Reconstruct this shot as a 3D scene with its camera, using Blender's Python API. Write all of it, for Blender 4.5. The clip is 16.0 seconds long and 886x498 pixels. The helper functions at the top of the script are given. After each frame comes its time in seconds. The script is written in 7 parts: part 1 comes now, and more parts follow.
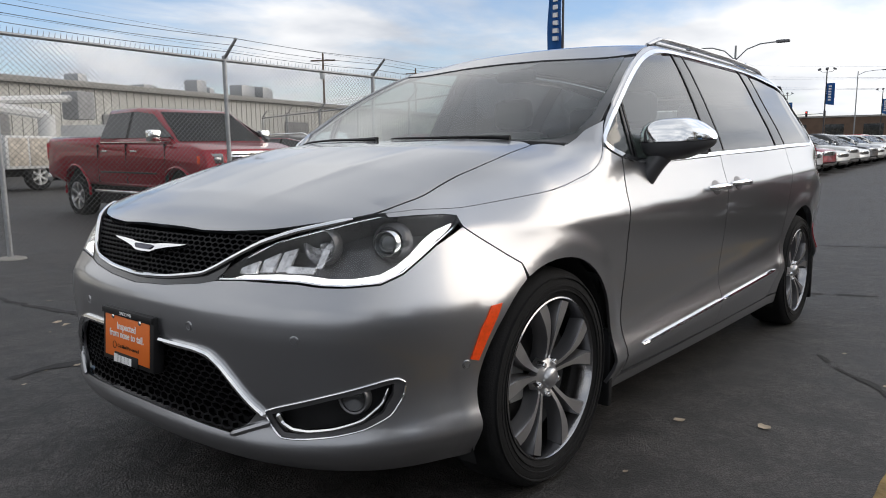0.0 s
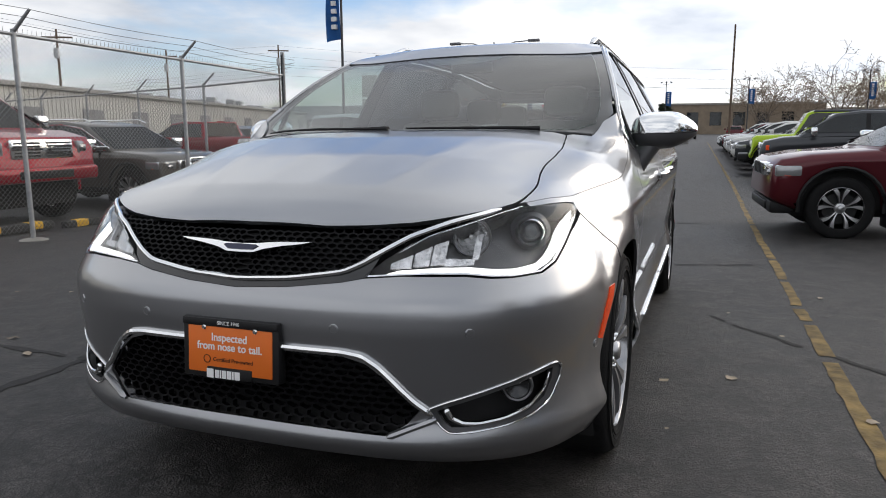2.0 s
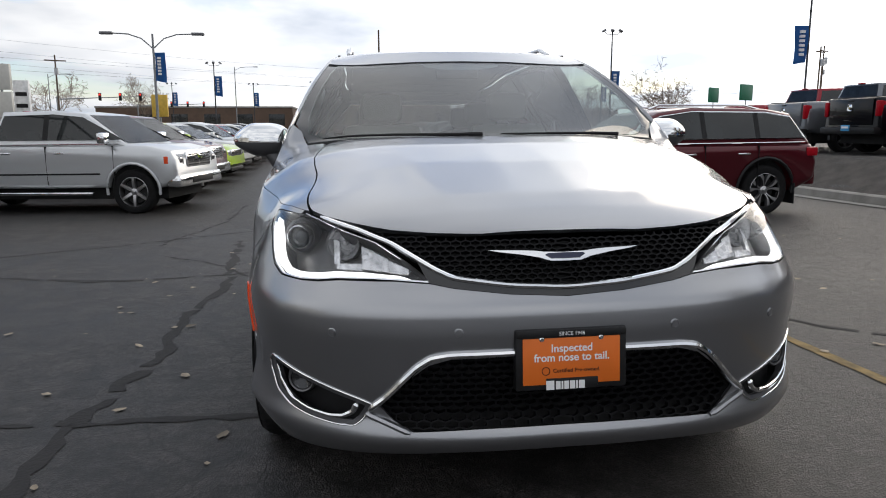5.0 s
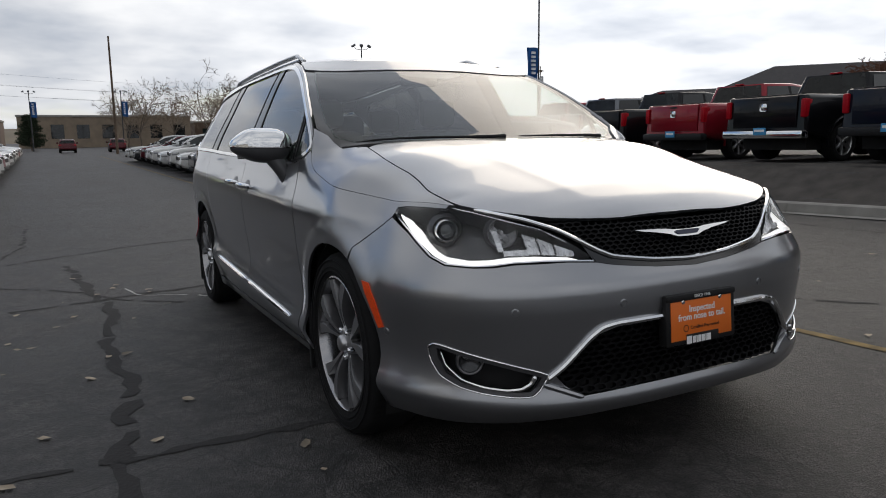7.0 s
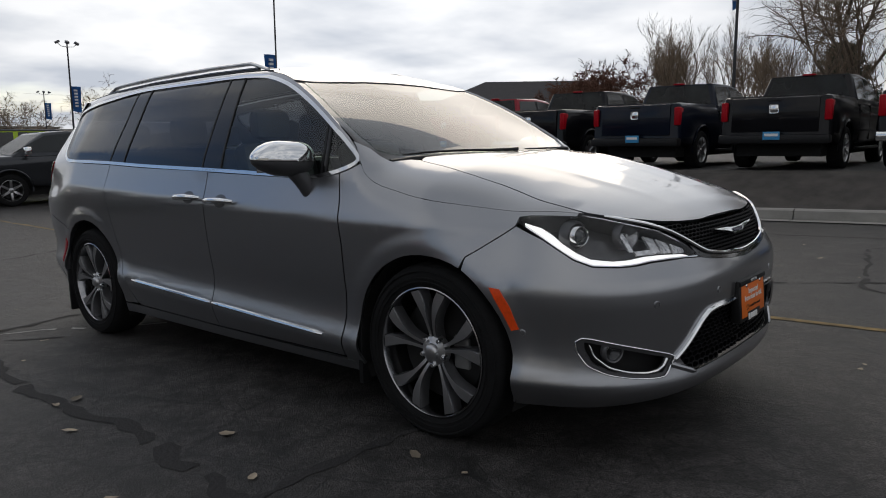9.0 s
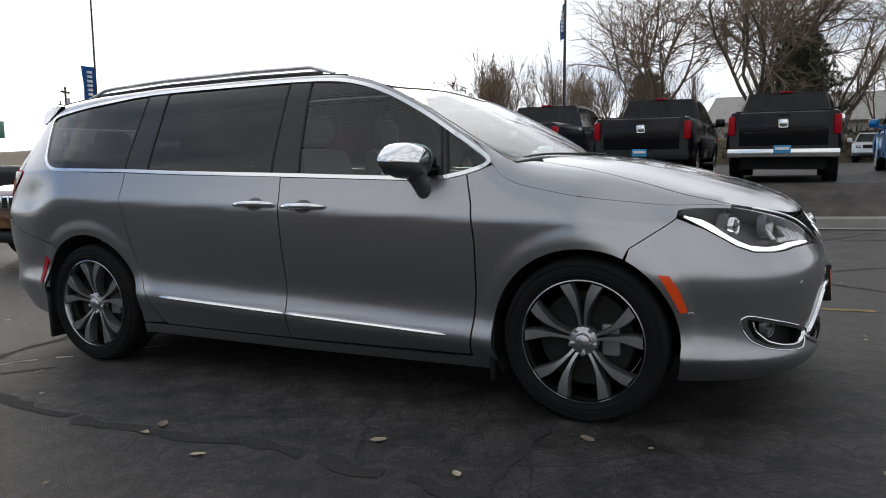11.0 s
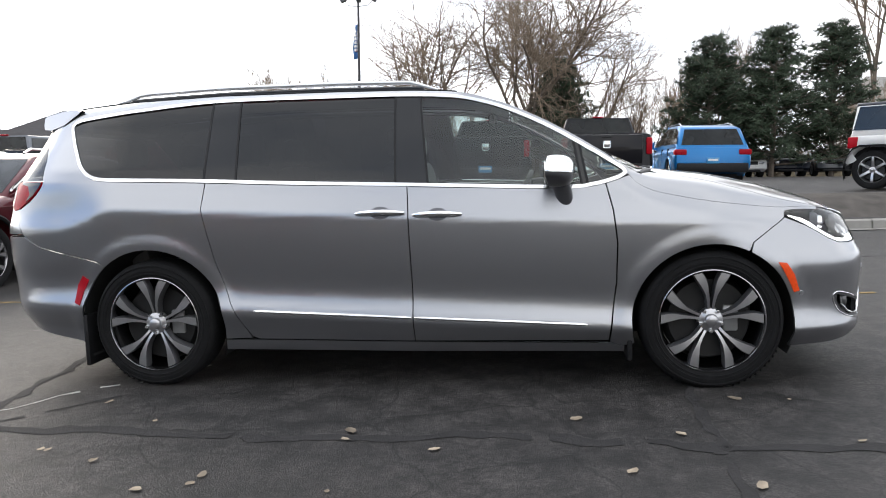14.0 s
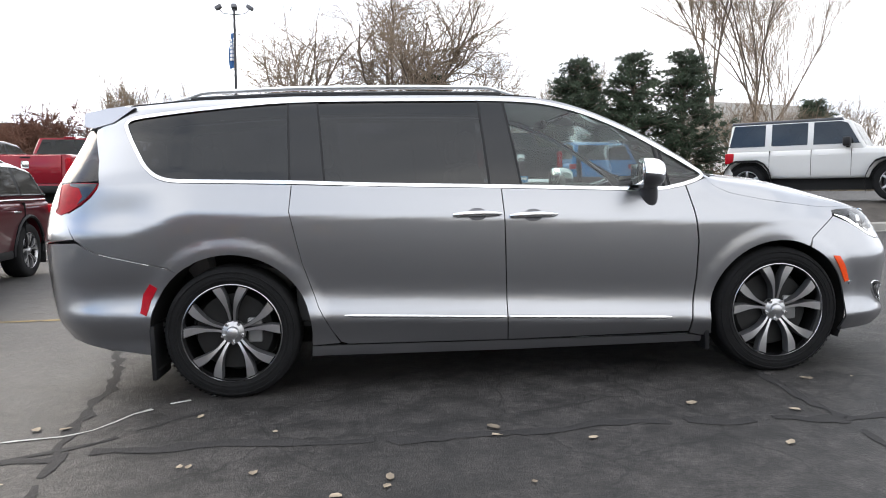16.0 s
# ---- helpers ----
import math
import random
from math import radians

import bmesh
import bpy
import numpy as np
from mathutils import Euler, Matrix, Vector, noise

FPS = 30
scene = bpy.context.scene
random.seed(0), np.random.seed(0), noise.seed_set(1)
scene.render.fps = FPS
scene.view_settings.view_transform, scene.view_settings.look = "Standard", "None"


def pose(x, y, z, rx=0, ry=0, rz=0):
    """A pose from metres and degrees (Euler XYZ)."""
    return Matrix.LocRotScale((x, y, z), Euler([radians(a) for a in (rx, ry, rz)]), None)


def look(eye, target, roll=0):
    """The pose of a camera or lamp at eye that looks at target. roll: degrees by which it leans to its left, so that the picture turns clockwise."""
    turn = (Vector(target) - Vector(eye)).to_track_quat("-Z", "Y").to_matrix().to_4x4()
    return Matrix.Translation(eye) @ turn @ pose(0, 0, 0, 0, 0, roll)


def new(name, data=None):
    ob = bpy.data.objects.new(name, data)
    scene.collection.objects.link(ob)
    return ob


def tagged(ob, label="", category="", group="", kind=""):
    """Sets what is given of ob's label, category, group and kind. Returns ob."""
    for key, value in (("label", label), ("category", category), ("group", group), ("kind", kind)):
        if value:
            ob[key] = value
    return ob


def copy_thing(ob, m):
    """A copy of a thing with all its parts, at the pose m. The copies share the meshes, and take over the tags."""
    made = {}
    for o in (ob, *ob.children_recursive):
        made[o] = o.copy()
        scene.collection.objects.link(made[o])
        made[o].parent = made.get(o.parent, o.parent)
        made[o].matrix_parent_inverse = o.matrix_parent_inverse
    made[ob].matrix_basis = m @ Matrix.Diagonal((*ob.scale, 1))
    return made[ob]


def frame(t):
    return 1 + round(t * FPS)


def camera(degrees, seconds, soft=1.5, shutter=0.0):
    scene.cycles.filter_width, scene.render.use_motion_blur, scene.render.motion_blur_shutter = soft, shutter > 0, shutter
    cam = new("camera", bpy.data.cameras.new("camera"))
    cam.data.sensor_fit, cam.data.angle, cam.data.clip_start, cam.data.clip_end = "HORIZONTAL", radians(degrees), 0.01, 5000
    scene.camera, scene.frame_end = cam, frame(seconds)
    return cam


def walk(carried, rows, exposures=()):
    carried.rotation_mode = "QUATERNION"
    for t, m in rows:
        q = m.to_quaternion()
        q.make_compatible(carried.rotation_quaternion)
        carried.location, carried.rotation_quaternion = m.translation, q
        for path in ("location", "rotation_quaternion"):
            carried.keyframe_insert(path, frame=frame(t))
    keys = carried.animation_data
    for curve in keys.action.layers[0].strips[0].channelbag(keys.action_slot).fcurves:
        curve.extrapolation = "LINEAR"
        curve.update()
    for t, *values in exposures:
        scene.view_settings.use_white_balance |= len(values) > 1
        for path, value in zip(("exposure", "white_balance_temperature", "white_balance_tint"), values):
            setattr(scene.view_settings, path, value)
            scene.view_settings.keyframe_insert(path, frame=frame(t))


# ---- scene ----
cam = camera(63.8, 16.0, soft=1.0)
# the lot falls away gently: the van stands with its nose uphill
TILT = Vector((0.031, 0.010, 1.0)).normalized().rotation_difference(Vector((0, 0, 1))).to_matrix().to_4x4()
PATH = [
    (0, (3.548, 2.144, 1.068), (2.023, 0.872, 0.829), 0.1),
    (0.5, (3.678, 1.968, 1.062), (2.049, 0.835, 0.81), -0.0),
    (1, (3.827, 1.758, 1.059), (2.098, 0.788, 0.795), -0.0),
    (1.5, (3.979, 1.51, 1.056), (2.184, 0.67, 0.789), -0.0),
    (2, (4.11, 1.24, 1.071), (2.256, 0.54, 0.802), -0.1),
    (2.5, (4.206, 0.939, 1.074), (2.311, 0.361, 0.8), -0.5),
    (3, (4.289, 0.655, 1.082), (2.354, 0.234, 0.805), -0.5),
    (3.5, (4.362, 0.361, 1.093), (2.401, 0.087, 0.809), -0.7),
    (4, (4.392, 0.066, 1.106), (2.415, -0.043, 0.818), -0.9),
    (4.5, (4.391, -0.261, 1.114), (2.412, -0.208, 0.826), -1.1),
    (5, (4.382, -0.589, 1.117), (2.417, -0.346, 0.834), -0.9),
    (5.2, (4.382, -0.722, 1.111), (2.428, -0.403, 0.828), -0.9),
    (7.3, (4.128, -2.042, 1.102), (2.427, -1.025, 0.836), -2.0),
    (7.5, (4.068, -2.178, 1.107), (2.417, -1.081, 0.839), -2.0),
    (8, (3.913, -2.483, 1.13), (2.412, -1.189, 0.862), -2.1),
    (8.5, (3.685, -2.771, 1.149), (2.304, -1.35, 0.88), -2.2),
    (9, (3.442, -3.044, 1.169), (2.147, -1.543, 0.899), -2.1),
    (9.2, (3.34, -3.142, 1.175), (2.075, -1.616, 0.906), -2.3),
    (11.3, (2.184, -4.008, 1.136), (1.362, -2.2, 0.907), -2.0),
    (11.5, (2.069, -4.087, 1.142), (1.284, -2.262, 0.913), -1.9),
    (12, (1.789, -4.249, 1.147), (1.095, -2.387, 0.924), -1.9),
    (12.5, (1.513, -4.392, 1.145), (0.914, -2.496, 0.929), -1.9),
    (13, (1.217, -4.523, 1.146), (0.732, -2.594, 0.936), -1.8),
    (13.5, (0.938, -4.645, 1.15), (0.566, -2.691, 0.944), -1.9),
    (14, (0.632, -4.741, 1.169), (0.379, -2.768, 0.96), -2.0),
    (14.5, (0.327, -4.79, 1.166), (0.173, -2.807, 0.964), -1.9),
    (15, (0.002, -4.806, 1.158), (-0.058, -2.817, 0.96), -1.9),
    (15.5, (-0.335, -4.835, 1.163), (-0.283, -2.845, 0.969), -1.8),
    (16, (-0.665, -4.851, 1.139), (-0.519, -2.865, 0.959), -1.8),
]

EXPOSURES = [(0, -0.27, 6400, 11), (2, -0.24, 6400, 11), (5, -0.28, 6400, 11), (6.2, -0.55, 6400, 11), (7.5, -1.05, 6400, 11), (8.3, -1.2, 6400, 11), (9.2, -0.98, 6400, 11), (11.4, -0.22, 6400, 11), (12.5, 0.18, 6400, 11), (14, 0.66, 6400, 11), (15.4, 0.9, 6400, 11), (16, 0.9, 6400, 11)]
walk(cam, [(t, TILT @ look(eye, target, roll)) for t, eye, target, roll in PATH], EXPOSURES)


# ------------------------------------------------------------------ light
SUN_DIR = Vector((-0.66, 0.66, 0.36)).normalized()


def nodes_of(tree):
    tree.nodes.clear()
    return tree.nodes, tree.links


def make_world():
    w = bpy.data.worlds.new("sky")
    scene.world = w
    w.use_nodes = True
    n, l = nodes_of(w.node_tree)
    out, bg = n.new("ShaderNodeOutputWorld"), n.new("ShaderNodeBackground")
    sky = n.new("ShaderNodeTexSky")
    sky.sky_type, sky.sun_disc = "NISHITA", False
    sky.sun_elevation = math.asin(SUN_DIR.z)
    sky.sun_rotation = math.atan2(SUN_DIR.x, SUN_DIR.y)
    sky.dust_density = 0.6
    co = n.new("ShaderNodeTexCoord")
    # clouds lie on a high flat sheet: divide the direction by its height
    sep = n.new("ShaderNodeSeparateXYZ")
    l.new(co.outputs["Generated"], sep.inputs[0])
    hz = n.new("ShaderNodeMath")
    hz.operation = "MAXIMUM"
    hz.inputs[1].default_value = 0.0
    l.new(sep.outputs["Z"], hz.inputs[0])
    ha = n.new("ShaderNodeMath")
    ha.inputs[1].default_value = 0.16
    l.new(hz.outputs[0], ha.inputs[0])
    dv = n.new("ShaderNodeVectorMath")
    dv.operation = "DIVIDE"
    cmb = n.new("ShaderNodeCombineXYZ")
    for k in range(3):
        l.new(ha.outputs[0], cmb.inputs[k])
    l.new(co.outputs["Generated"], dv.inputs[0])
    l.new(cmb.outputs[0], dv.inputs[1])
    big, small = n.new("ShaderNodeTexNoise"), n.new("ShaderNodeTexNoise")
    big.inputs["Scale"].default_value, big.inputs["Detail"].default_value, big.inputs["Roughness"].default_value = 0.62, 9, 0.55
    big.inputs["Distortion"].default_value = 0.35
    small.inputs["Scale"].default_value, small.inputs["Detail"].default_value = 1.3, 8
    l.new(dv.outputs[0], big.inputs["Vector"])
    l.new(dv.outputs[0], small.inputs["Vector"])
    cover, shade = n.new("ShaderNodeValToRGB"), n.new("ShaderNodeValToRGB")
    cover.color_ramp.elements[0].position, cover.color_ramp.elements[1].position = 0.29, 0.43
    shade.color_ramp.elements[0].position, shade.color_ramp.elements[1].position = 0.34, 0.62
    shade.color_ramp.elements[0].color = (8.0, 8.6, 9.5, 1)
    shade.color_ramp.elements[1].color = (14.2, 14.3, 14.3, 1)
    # the cloud opens low in the south-west
    gap = n.new("ShaderNodeVectorMath")
    gap.operation = "DOT_PRODUCT"
    gap.inputs[1].default_value = (-0.80, -0.60, -0.55)
    l.new(co.outputs["Generated"], gap.inputs[0])
    thin = n.new("ShaderNodeMapRange")
    thin.inputs["From Min"].default_value, thin.inputs["From Max"].default_value = -0.55, 0.85
    thin.inputs["To Min"].default_value, thin.inputs["To Max"].default_value = -0.13, 0.08
    l.new(gap.outputs["Value"], thin.inputs["Value"])
    less = n.new("ShaderNodeMath")
    less.operation = "SUBTRACT"
    l.new(big.outputs["Fac"], less.inputs[0])
    l.new(thin.outputs["Result"], less.inputs[1])
    l.new(less.outputs[0], cover.inputs["Fac"])
    l.new(small.outputs["Fac"], shade.inputs["Fac"])
    # clouds glow where the sun stands behind them
    sund = n.new("ShaderNodeVectorMath")
    sund.operation = "DOT_PRODUCT"
    sund.inputs[1].default_value = SUN_DIR
    l.new(co.outputs["Generated"], sund.inputs[0])
    glow = n.new("ShaderNodeMapRange")
    glow.inputs["From Min"].default_value, glow.inputs["From Max"].default_value = 0.45, 1.0
    glow.inputs["To Min"].default_value, glow.inputs["To Max"].default_value = 1.0, 1.85
    l.new(sund.outputs["Value"], glow.inputs["Value"])
    lit = n.new("ShaderNodeVectorMath")
    lit.operation = "SCALE"
    l.new(shade.outputs["Color"], lit.inputs[0])
    l.new(glow.outputs["Result"], lit.inputs["Scale"])
    blue = n.new("ShaderNodeVectorMath")
    blue.operation = "MULTIPLY"
    blue.inputs[1].default_value = (2.0, 2.1, 2.45)
    l.new(sky.outputs[0], blue.inputs[0])
    mix = n.new("ShaderNodeMix")
    mix.data_type = "RGBA"
    l.new(cover.outputs["Color"], mix.inputs["Factor"])
    l.new(blue.outputs[0], mix.inputs["A"])
    l.new(lit.outputs[0], mix.inputs["B"])
    l.new(mix.outputs["Result"], bg.inputs["Color"])
    bg.inputs["Strength"].default_value = 0.085
    l.new(bg.outputs[0], out.inputs["Surface"])


make_world()
sun = new("sun", bpy.data.lights.new("sun", "SUN"))
sun.data.energy, sun.data.angle, sun.data.color = 1.15, radians(45), (1.0, 0.84, 0.64)
sun.matrix_world = look(SUN_DIR * 60, (0, 0, 0))


# ------------------------------------------------------------------ materials
def mat(name, color, rough=0.6, metal=0.0, var=0.15, scale=6.0, bump=0.0, bump_scale=60.0, coat=0.0, emit=0.0, rough_var=0.1,
        random_tint=0.0, spec=0.5):
    m = bpy.data.materials.new(name)
    m.use_nodes = True
    n, l = nodes_of(m.node_tree)
    out, b = n.new("ShaderNodeOutputMaterial"), n.new("ShaderNodeBsdfPrincipled")
    l.new(b.outputs[0], out.inputs[0])
    b.inputs["Metallic"].default_value, b.inputs["Roughness"].default_value = metal, rough
    b.inputs["Coat Weight"].default_value, b.inputs["Coat Roughness"].default_value = coat, 0.03
    b.inputs["Specular IOR Level"].default_value = spec
    co = n.new("ShaderNodeTexCoord")
    no = n.new("ShaderNodeTexNoise")
    no.inputs["Scale"].default_value, no.inputs["Detail"].default_value = scale, 6
    l.new(co.outputs["Object"], no.inputs["Vector"])
    ramp = n.new("ShaderNodeValToRGB")
    c = Vector(color[:3])
    ramp.color_ramp.elements[0].position, ramp.color_ramp.elements[1].position = 0.3, 0.7
    ramp.color_ramp.elements[0].color = (*(c * (1 - var)), 1)
    ramp.color_ramp.elements[1].color = (*[min(1, k) for k in c * (1 + var)], 1)
    l.new(no.outputs["Fac"], ramp.inputs["Fac"])
    last = ramp.outputs["Color"]
    if random_tint:
        info = n.new("ShaderNodeObjectInfo")
        hs = n.new("ShaderNodeHueSaturation")
        mr = n.new("ShaderNodeMapRange")
        mr.inputs["To Min"].default_value, mr.inputs["To Max"].default_value = 1 - random_tint, 1 + random_tint
        l.new(info.outputs["Random"], mr.inputs["Value"])
        l.new(mr.outputs["Result"], hs.inputs["Value"])
        l.new(last, hs.inputs["Color"])
        last = hs.outputs["Color"]
    l.new(last, b.inputs["Base Color"])
    if rough_var:
        mr = n.new("ShaderNodeMapRange")
        mr.inputs["To Min"].default_value, mr.inputs["To Max"].default_value = max(0.0, rough - rough_var * rough), min(1, rough + rough_var * rough)
        l.new(no.outputs["Fac"], mr.inputs["Value"])
        l.new(mr.outputs["Result"], b.inputs["Roughness"])
    if bump:
        n2, bp = n.new("ShaderNodeTexNoise"), n.new("ShaderNodeBump")
        n2.inputs["Scale"].default_value, n2.inputs["Detail"].default_value = bump_scale, 5
        bp.inputs["Strength"].default_value, bp.inputs["Distance"].default_value = bump, 0.02
        l.new(co.outputs["Object"], n2.inputs["Vector"])
        l.new(n2.outputs["Fac"], bp.inputs["Height"])
        l.new(bp.outputs[0], b.inputs["Normal"])
    if emit:
        l.new(ramp.outputs["Color"], b.inputs["Emission Color"])
        b.inputs["Emission Strength"].default_value = emit
    return m


def glass(name, tint, gloss=1.0, ior=1.5):
    m = bpy.data.materials.new(name)
    m.use_nodes = True
    n, l = nodes_of(m.node_tree)
    out, mx = n.new("ShaderNodeOutputMaterial"), n.new("ShaderNodeMixShader")
    tr, gl, lw = n.new("ShaderNodeBsdfTransparent"), n.new("ShaderNodeBsdfGlossy"), n.new("ShaderNodeLayerWeight")
    tr.inputs[0].default_value = (*tint, 1)
    gl.inputs["Roughness"].default_value = 0.02
    gl.inputs[0].default_value = (gloss, gloss, gloss, 1)
    lw.inputs["Blend"].default_value = 0.5
    f0 = ((ior - 1) / (ior + 1)) ** 2
    pw, mr = n.new("ShaderNodeMath"), n.new("ShaderNodeMapRange")
    pw.operation = "POWER"
    pw.inputs[1].default_value = 4.5
    mr.inputs["To Min"].default_value, mr.inputs["To Max"].default_value = f0, 1.0
    l.new(lw.outputs["Facing"], pw.inputs[0])
    l.new(pw.outputs[0], mr.inputs["Value"])
    l.new(mr.outputs["Result"], mx.inputs[0])
    l.new(tr.outputs[0], mx.inputs[1])
    l.new(gl.outputs[0], mx.inputs[2])
    l.new(mx.outputs[0], out.inputs[0])
    return m


def asphalt():
    m = mat("asphalt", (0.0318, 0.0286, 0.0272), 0.62, var=0.4, scale=0.5, rough_var=0.22)
    n, l = m.node_tree.nodes, m.node_tree.links
    b = next(k for k in n if k.type == "BSDF_PRINCIPLED")
    co = next(k for k in n if k.type == "TEX_COORD")
    base = b.inputs["Base Color"].links[0].from_socket
    # fine stone grain
    g = n.new("ShaderNodeTexVoronoi")
    g.inputs["Scale"].default_value = 130
    l.new(co.outputs["Object"], g.inputs["Vector"])
    gm = n.new("ShaderNodeMapRange")
    gm.inputs["From Max"].default_value = 0.8
    gm.inputs["To Min"].default_value, gm.inputs["To Max"].default_value = 1.55, 0.4
    l.new(g.outputs["Distance"], gm.inputs["Value"])
    # worn patches where the binder has gone and the stones show
    wn = n.new("ShaderNodeTexNoise")
    wn.inputs["Scale"].default_value, wn.inputs["Detail"].default_value, wn.inputs["Roughness"].default_value = 5.0, 10, 0.72
    l.new(co.outputs["Object"], wn.inputs["Vector"])
    wr = n.new("ShaderNodeMapRange")
    wr.inputs["From Min"].default_value, wr.inputs["From Max"].default_value = 0.40, 0.60
    wr.inputs["To Min"].default_value, wr.inputs["To Max"].default_value = 0.45, 1.75
    l.new(wn.outputs["Fac"], wr.inputs["Value"])
    gw = n.new("ShaderNodeMath")
    gw.operation = "MULTIPLY"
    l.new(gm.outputs["Result"], gw.inputs[0])
    l.new(wr.outputs["Result"], gw.inputs[1])
    # hairline cracks of the old surface
    wob = n.new("ShaderNodeTexNoise")
    wob.inputs["Scale"].default_value, wob.inputs["Detail"].default_value = 2.2, 6
    l.new(co.outputs["Object"], wob.inputs["Vector"])
    add = n.new("ShaderNodeMix")
    add.data_type = "RGBA"
    add.blend_type = "LINEAR_LIGHT"
    add.inputs["Factor"].default_value = 0.22
    l.new(co.outputs["Object"], add.inputs["A"])
    l.new(wob.outputs["Color"], add.inputs["B"])
    cr = n.new("ShaderNodeTexVoronoi")
    cr.feature = "DISTANCE_TO_EDGE"
    cr.inputs["Scale"].default_value = 0.95
    l.new(add.outputs["Result"], cr.inputs["Vector"])
    cm = n.new("ShaderNodeMapRange")
    cm.inputs["From Min"].default_value, cm.inputs["From Max"].default_value = 0.0, 0.012
    cm.inputs["To Min"].default_value, cm.inputs["To Max"].default_value = 0.30, 1.0
    l.new(cr.outputs["Distance"], cm.inputs["Value"])
    where = n.new("ShaderNodeTexNoise")
    where.inputs["Scale"].default_value = 0.35
    l.new(co.outputs["Object"], where.inputs["Vector"])
    wm = n.new("ShaderNodeMapRange")
    wm.inputs["From Min"].default_value, wm.inputs["From Max"].default_value = 0.44, 0.54
    l.new(where.outputs["Fac"], wm.inputs["Value"])
    one = n.new("ShaderNodeMix")
    one.inputs["A"].default_value = 1.0
    l.new(wm.outputs["Result"], one.inputs["Factor"])
    l.new(cm.outputs["Result"], one.inputs["B"])
    mul = n.new("ShaderNodeMath")
    mul.operation = "MULTIPLY"
    l.new(gw.outputs[0], mul.inputs[0])
    l.new(one.outputs["Result"], mul.inputs[1])
    sc = n.new("ShaderNodeVectorMath")
    sc.operation = "SCALE"
    l.new(base, sc.inputs[0])
    fine = n.new("ShaderNodeTexVoronoi")
    fine.feature = "DISTANCE_TO_EDGE"
    fine.inputs["Scale"].default_value = 5.0
    l.new(add.outputs["Result"], fine.inputs["Vector"])
    fm = n.new("ShaderNodeMapRange")
    fm.inputs["From Max"].default_value = 0.035
    fm.inputs["To Min"].default_value = 0.38
    l.new(fine.outputs["Distance"], fm.inputs["Value"])
    spot = n.new("ShaderNodeTexNoise")
    spot.inputs["Scale"].default_value, spot.inputs["Detail"].default_value = 0.55, 4
    l.new(co.outputs["Object"], spot.inputs["Vector"])
    sm = n.new("ShaderNodeMapRange")
    sm.inputs["From Min"].default_value, sm.inputs["From Max"].default_value = 0.45, 0.56
    l.new(spot.outputs["Fac"], sm.inputs["Value"])
    crazed = n.new("ShaderNodeMix")
    crazed.inputs["A"].default_value = 1.0
    l.new(sm.outputs["Result"], crazed.inputs["Factor"])
    l.new(fm.outputs["Result"], crazed.inputs["B"])
    mid = n.new("ShaderNodeTexNoise")
    mid.inputs["Scale"].default_value, mid.inputs["Detail"].default_value, mid.inputs["Roughness"].default_value = 34, 6, 0.75
    l.new(co.outputs["Object"], mid.inputs["Vector"])
    mm = n.new("ShaderNodeMapRange")
    mm.inputs["From Min"].default_value, mm.inputs["From Max"].default_value = 0.35, 0.65
    mm.inputs["To Min"].default_value, mm.inputs["To Max"].default_value = 0.45, 1.55
    l.new(mid.outputs["Fac"], mm.inputs["Value"])
    both_ = n.new("ShaderNodeMath")
    both_.operation = "MULTIPLY"
    l.new(crazed.outputs["Result"], both_.inputs[0])
    l.new(mm.outputs["Result"], both_.inputs[1])
    tone = n.new("ShaderNodeMath")
    tone.operation = "MULTIPLY"
    l.new(mul.outputs[0], tone.inputs[0])
    l.new(both_.outputs[0], tone.inputs[1])
    l.new(tone.outputs[0], sc.inputs["Scale"])
    l.new(sc.outputs[0], b.inputs["Base Color"])
    bp = n.new("ShaderNodeBump")
    bp.inputs["Strength"].default_value, bp.inputs["Distance"].default_value = 0.6, 0.005
    l.new(tone.outputs[0], bp.inputs["Height"])
    l.new(bp.outputs[0], b.inputs["Normal"])
    return m


ASPHALT = asphalt()
SILVER = mat("silver paint", (0.355, 0.361, 0.379), 0.29, 0.96, var=0.05, scale=900, coat=1.0, rough_var=0.04)
CHROME = mat("chrome", (0.86, 0.87, 0.88), 0.07, 1.0, var=0.02)
DARKCHROME = mat("dark chrome", (0.35, 0.35, 0.36), 0.18, 1.0, var=0.03)
ALLOY = mat("machined alloy", (0.50, 0.50, 0.51), 0.30, 0.95, var=0.05, scale=30)
ALLOYDARK = mat("grey painted alloy", (0.13, 0.13, 0.136), 0.35, 0.6, var=0.08, coat=0.5)
RUBBER = mat("tyre rubber", (0.010, 0.010, 0.0105), 0.85, spec=0.2, var=0.25, scale=14, bump=0.2, bump_scale=180)
BLACK = mat("black plastic", (0.012, 0.012, 0.013), 0.5, var=0.2, scale=20, spec=0.25)
PILLAR = mat("black pillar film", (0.008, 0.008, 0.009), 0.09, var=0.1, spec=0.5)
GLOSSBLACK = mat("gloss black trim", (0.008, 0.008, 0.009), 0.12, var=0.1, coat=0.6)
MESHBLACK = mat("grille black", (0.005, 0.005, 0.006), 0.5, var=0.15, spec=0.14)
WELL = mat("wheel well liner", (0.01, 0.01, 0.01), 0.9, var=0.2)
AMBER = mat("amber reflector", (0.80, 0.075, 0.010), 0.3, var=0.12, scale=90, spec=0.3)
RED = mat("red lamp lens", (0.34, 0.004, 0.012), 0.35, var=0.2, scale=30, spec=0.15)
WHITELENS = mat("white lamp lens", (0.75, 0.75, 0.76), 0.15, var=0.06, coat=1.0)
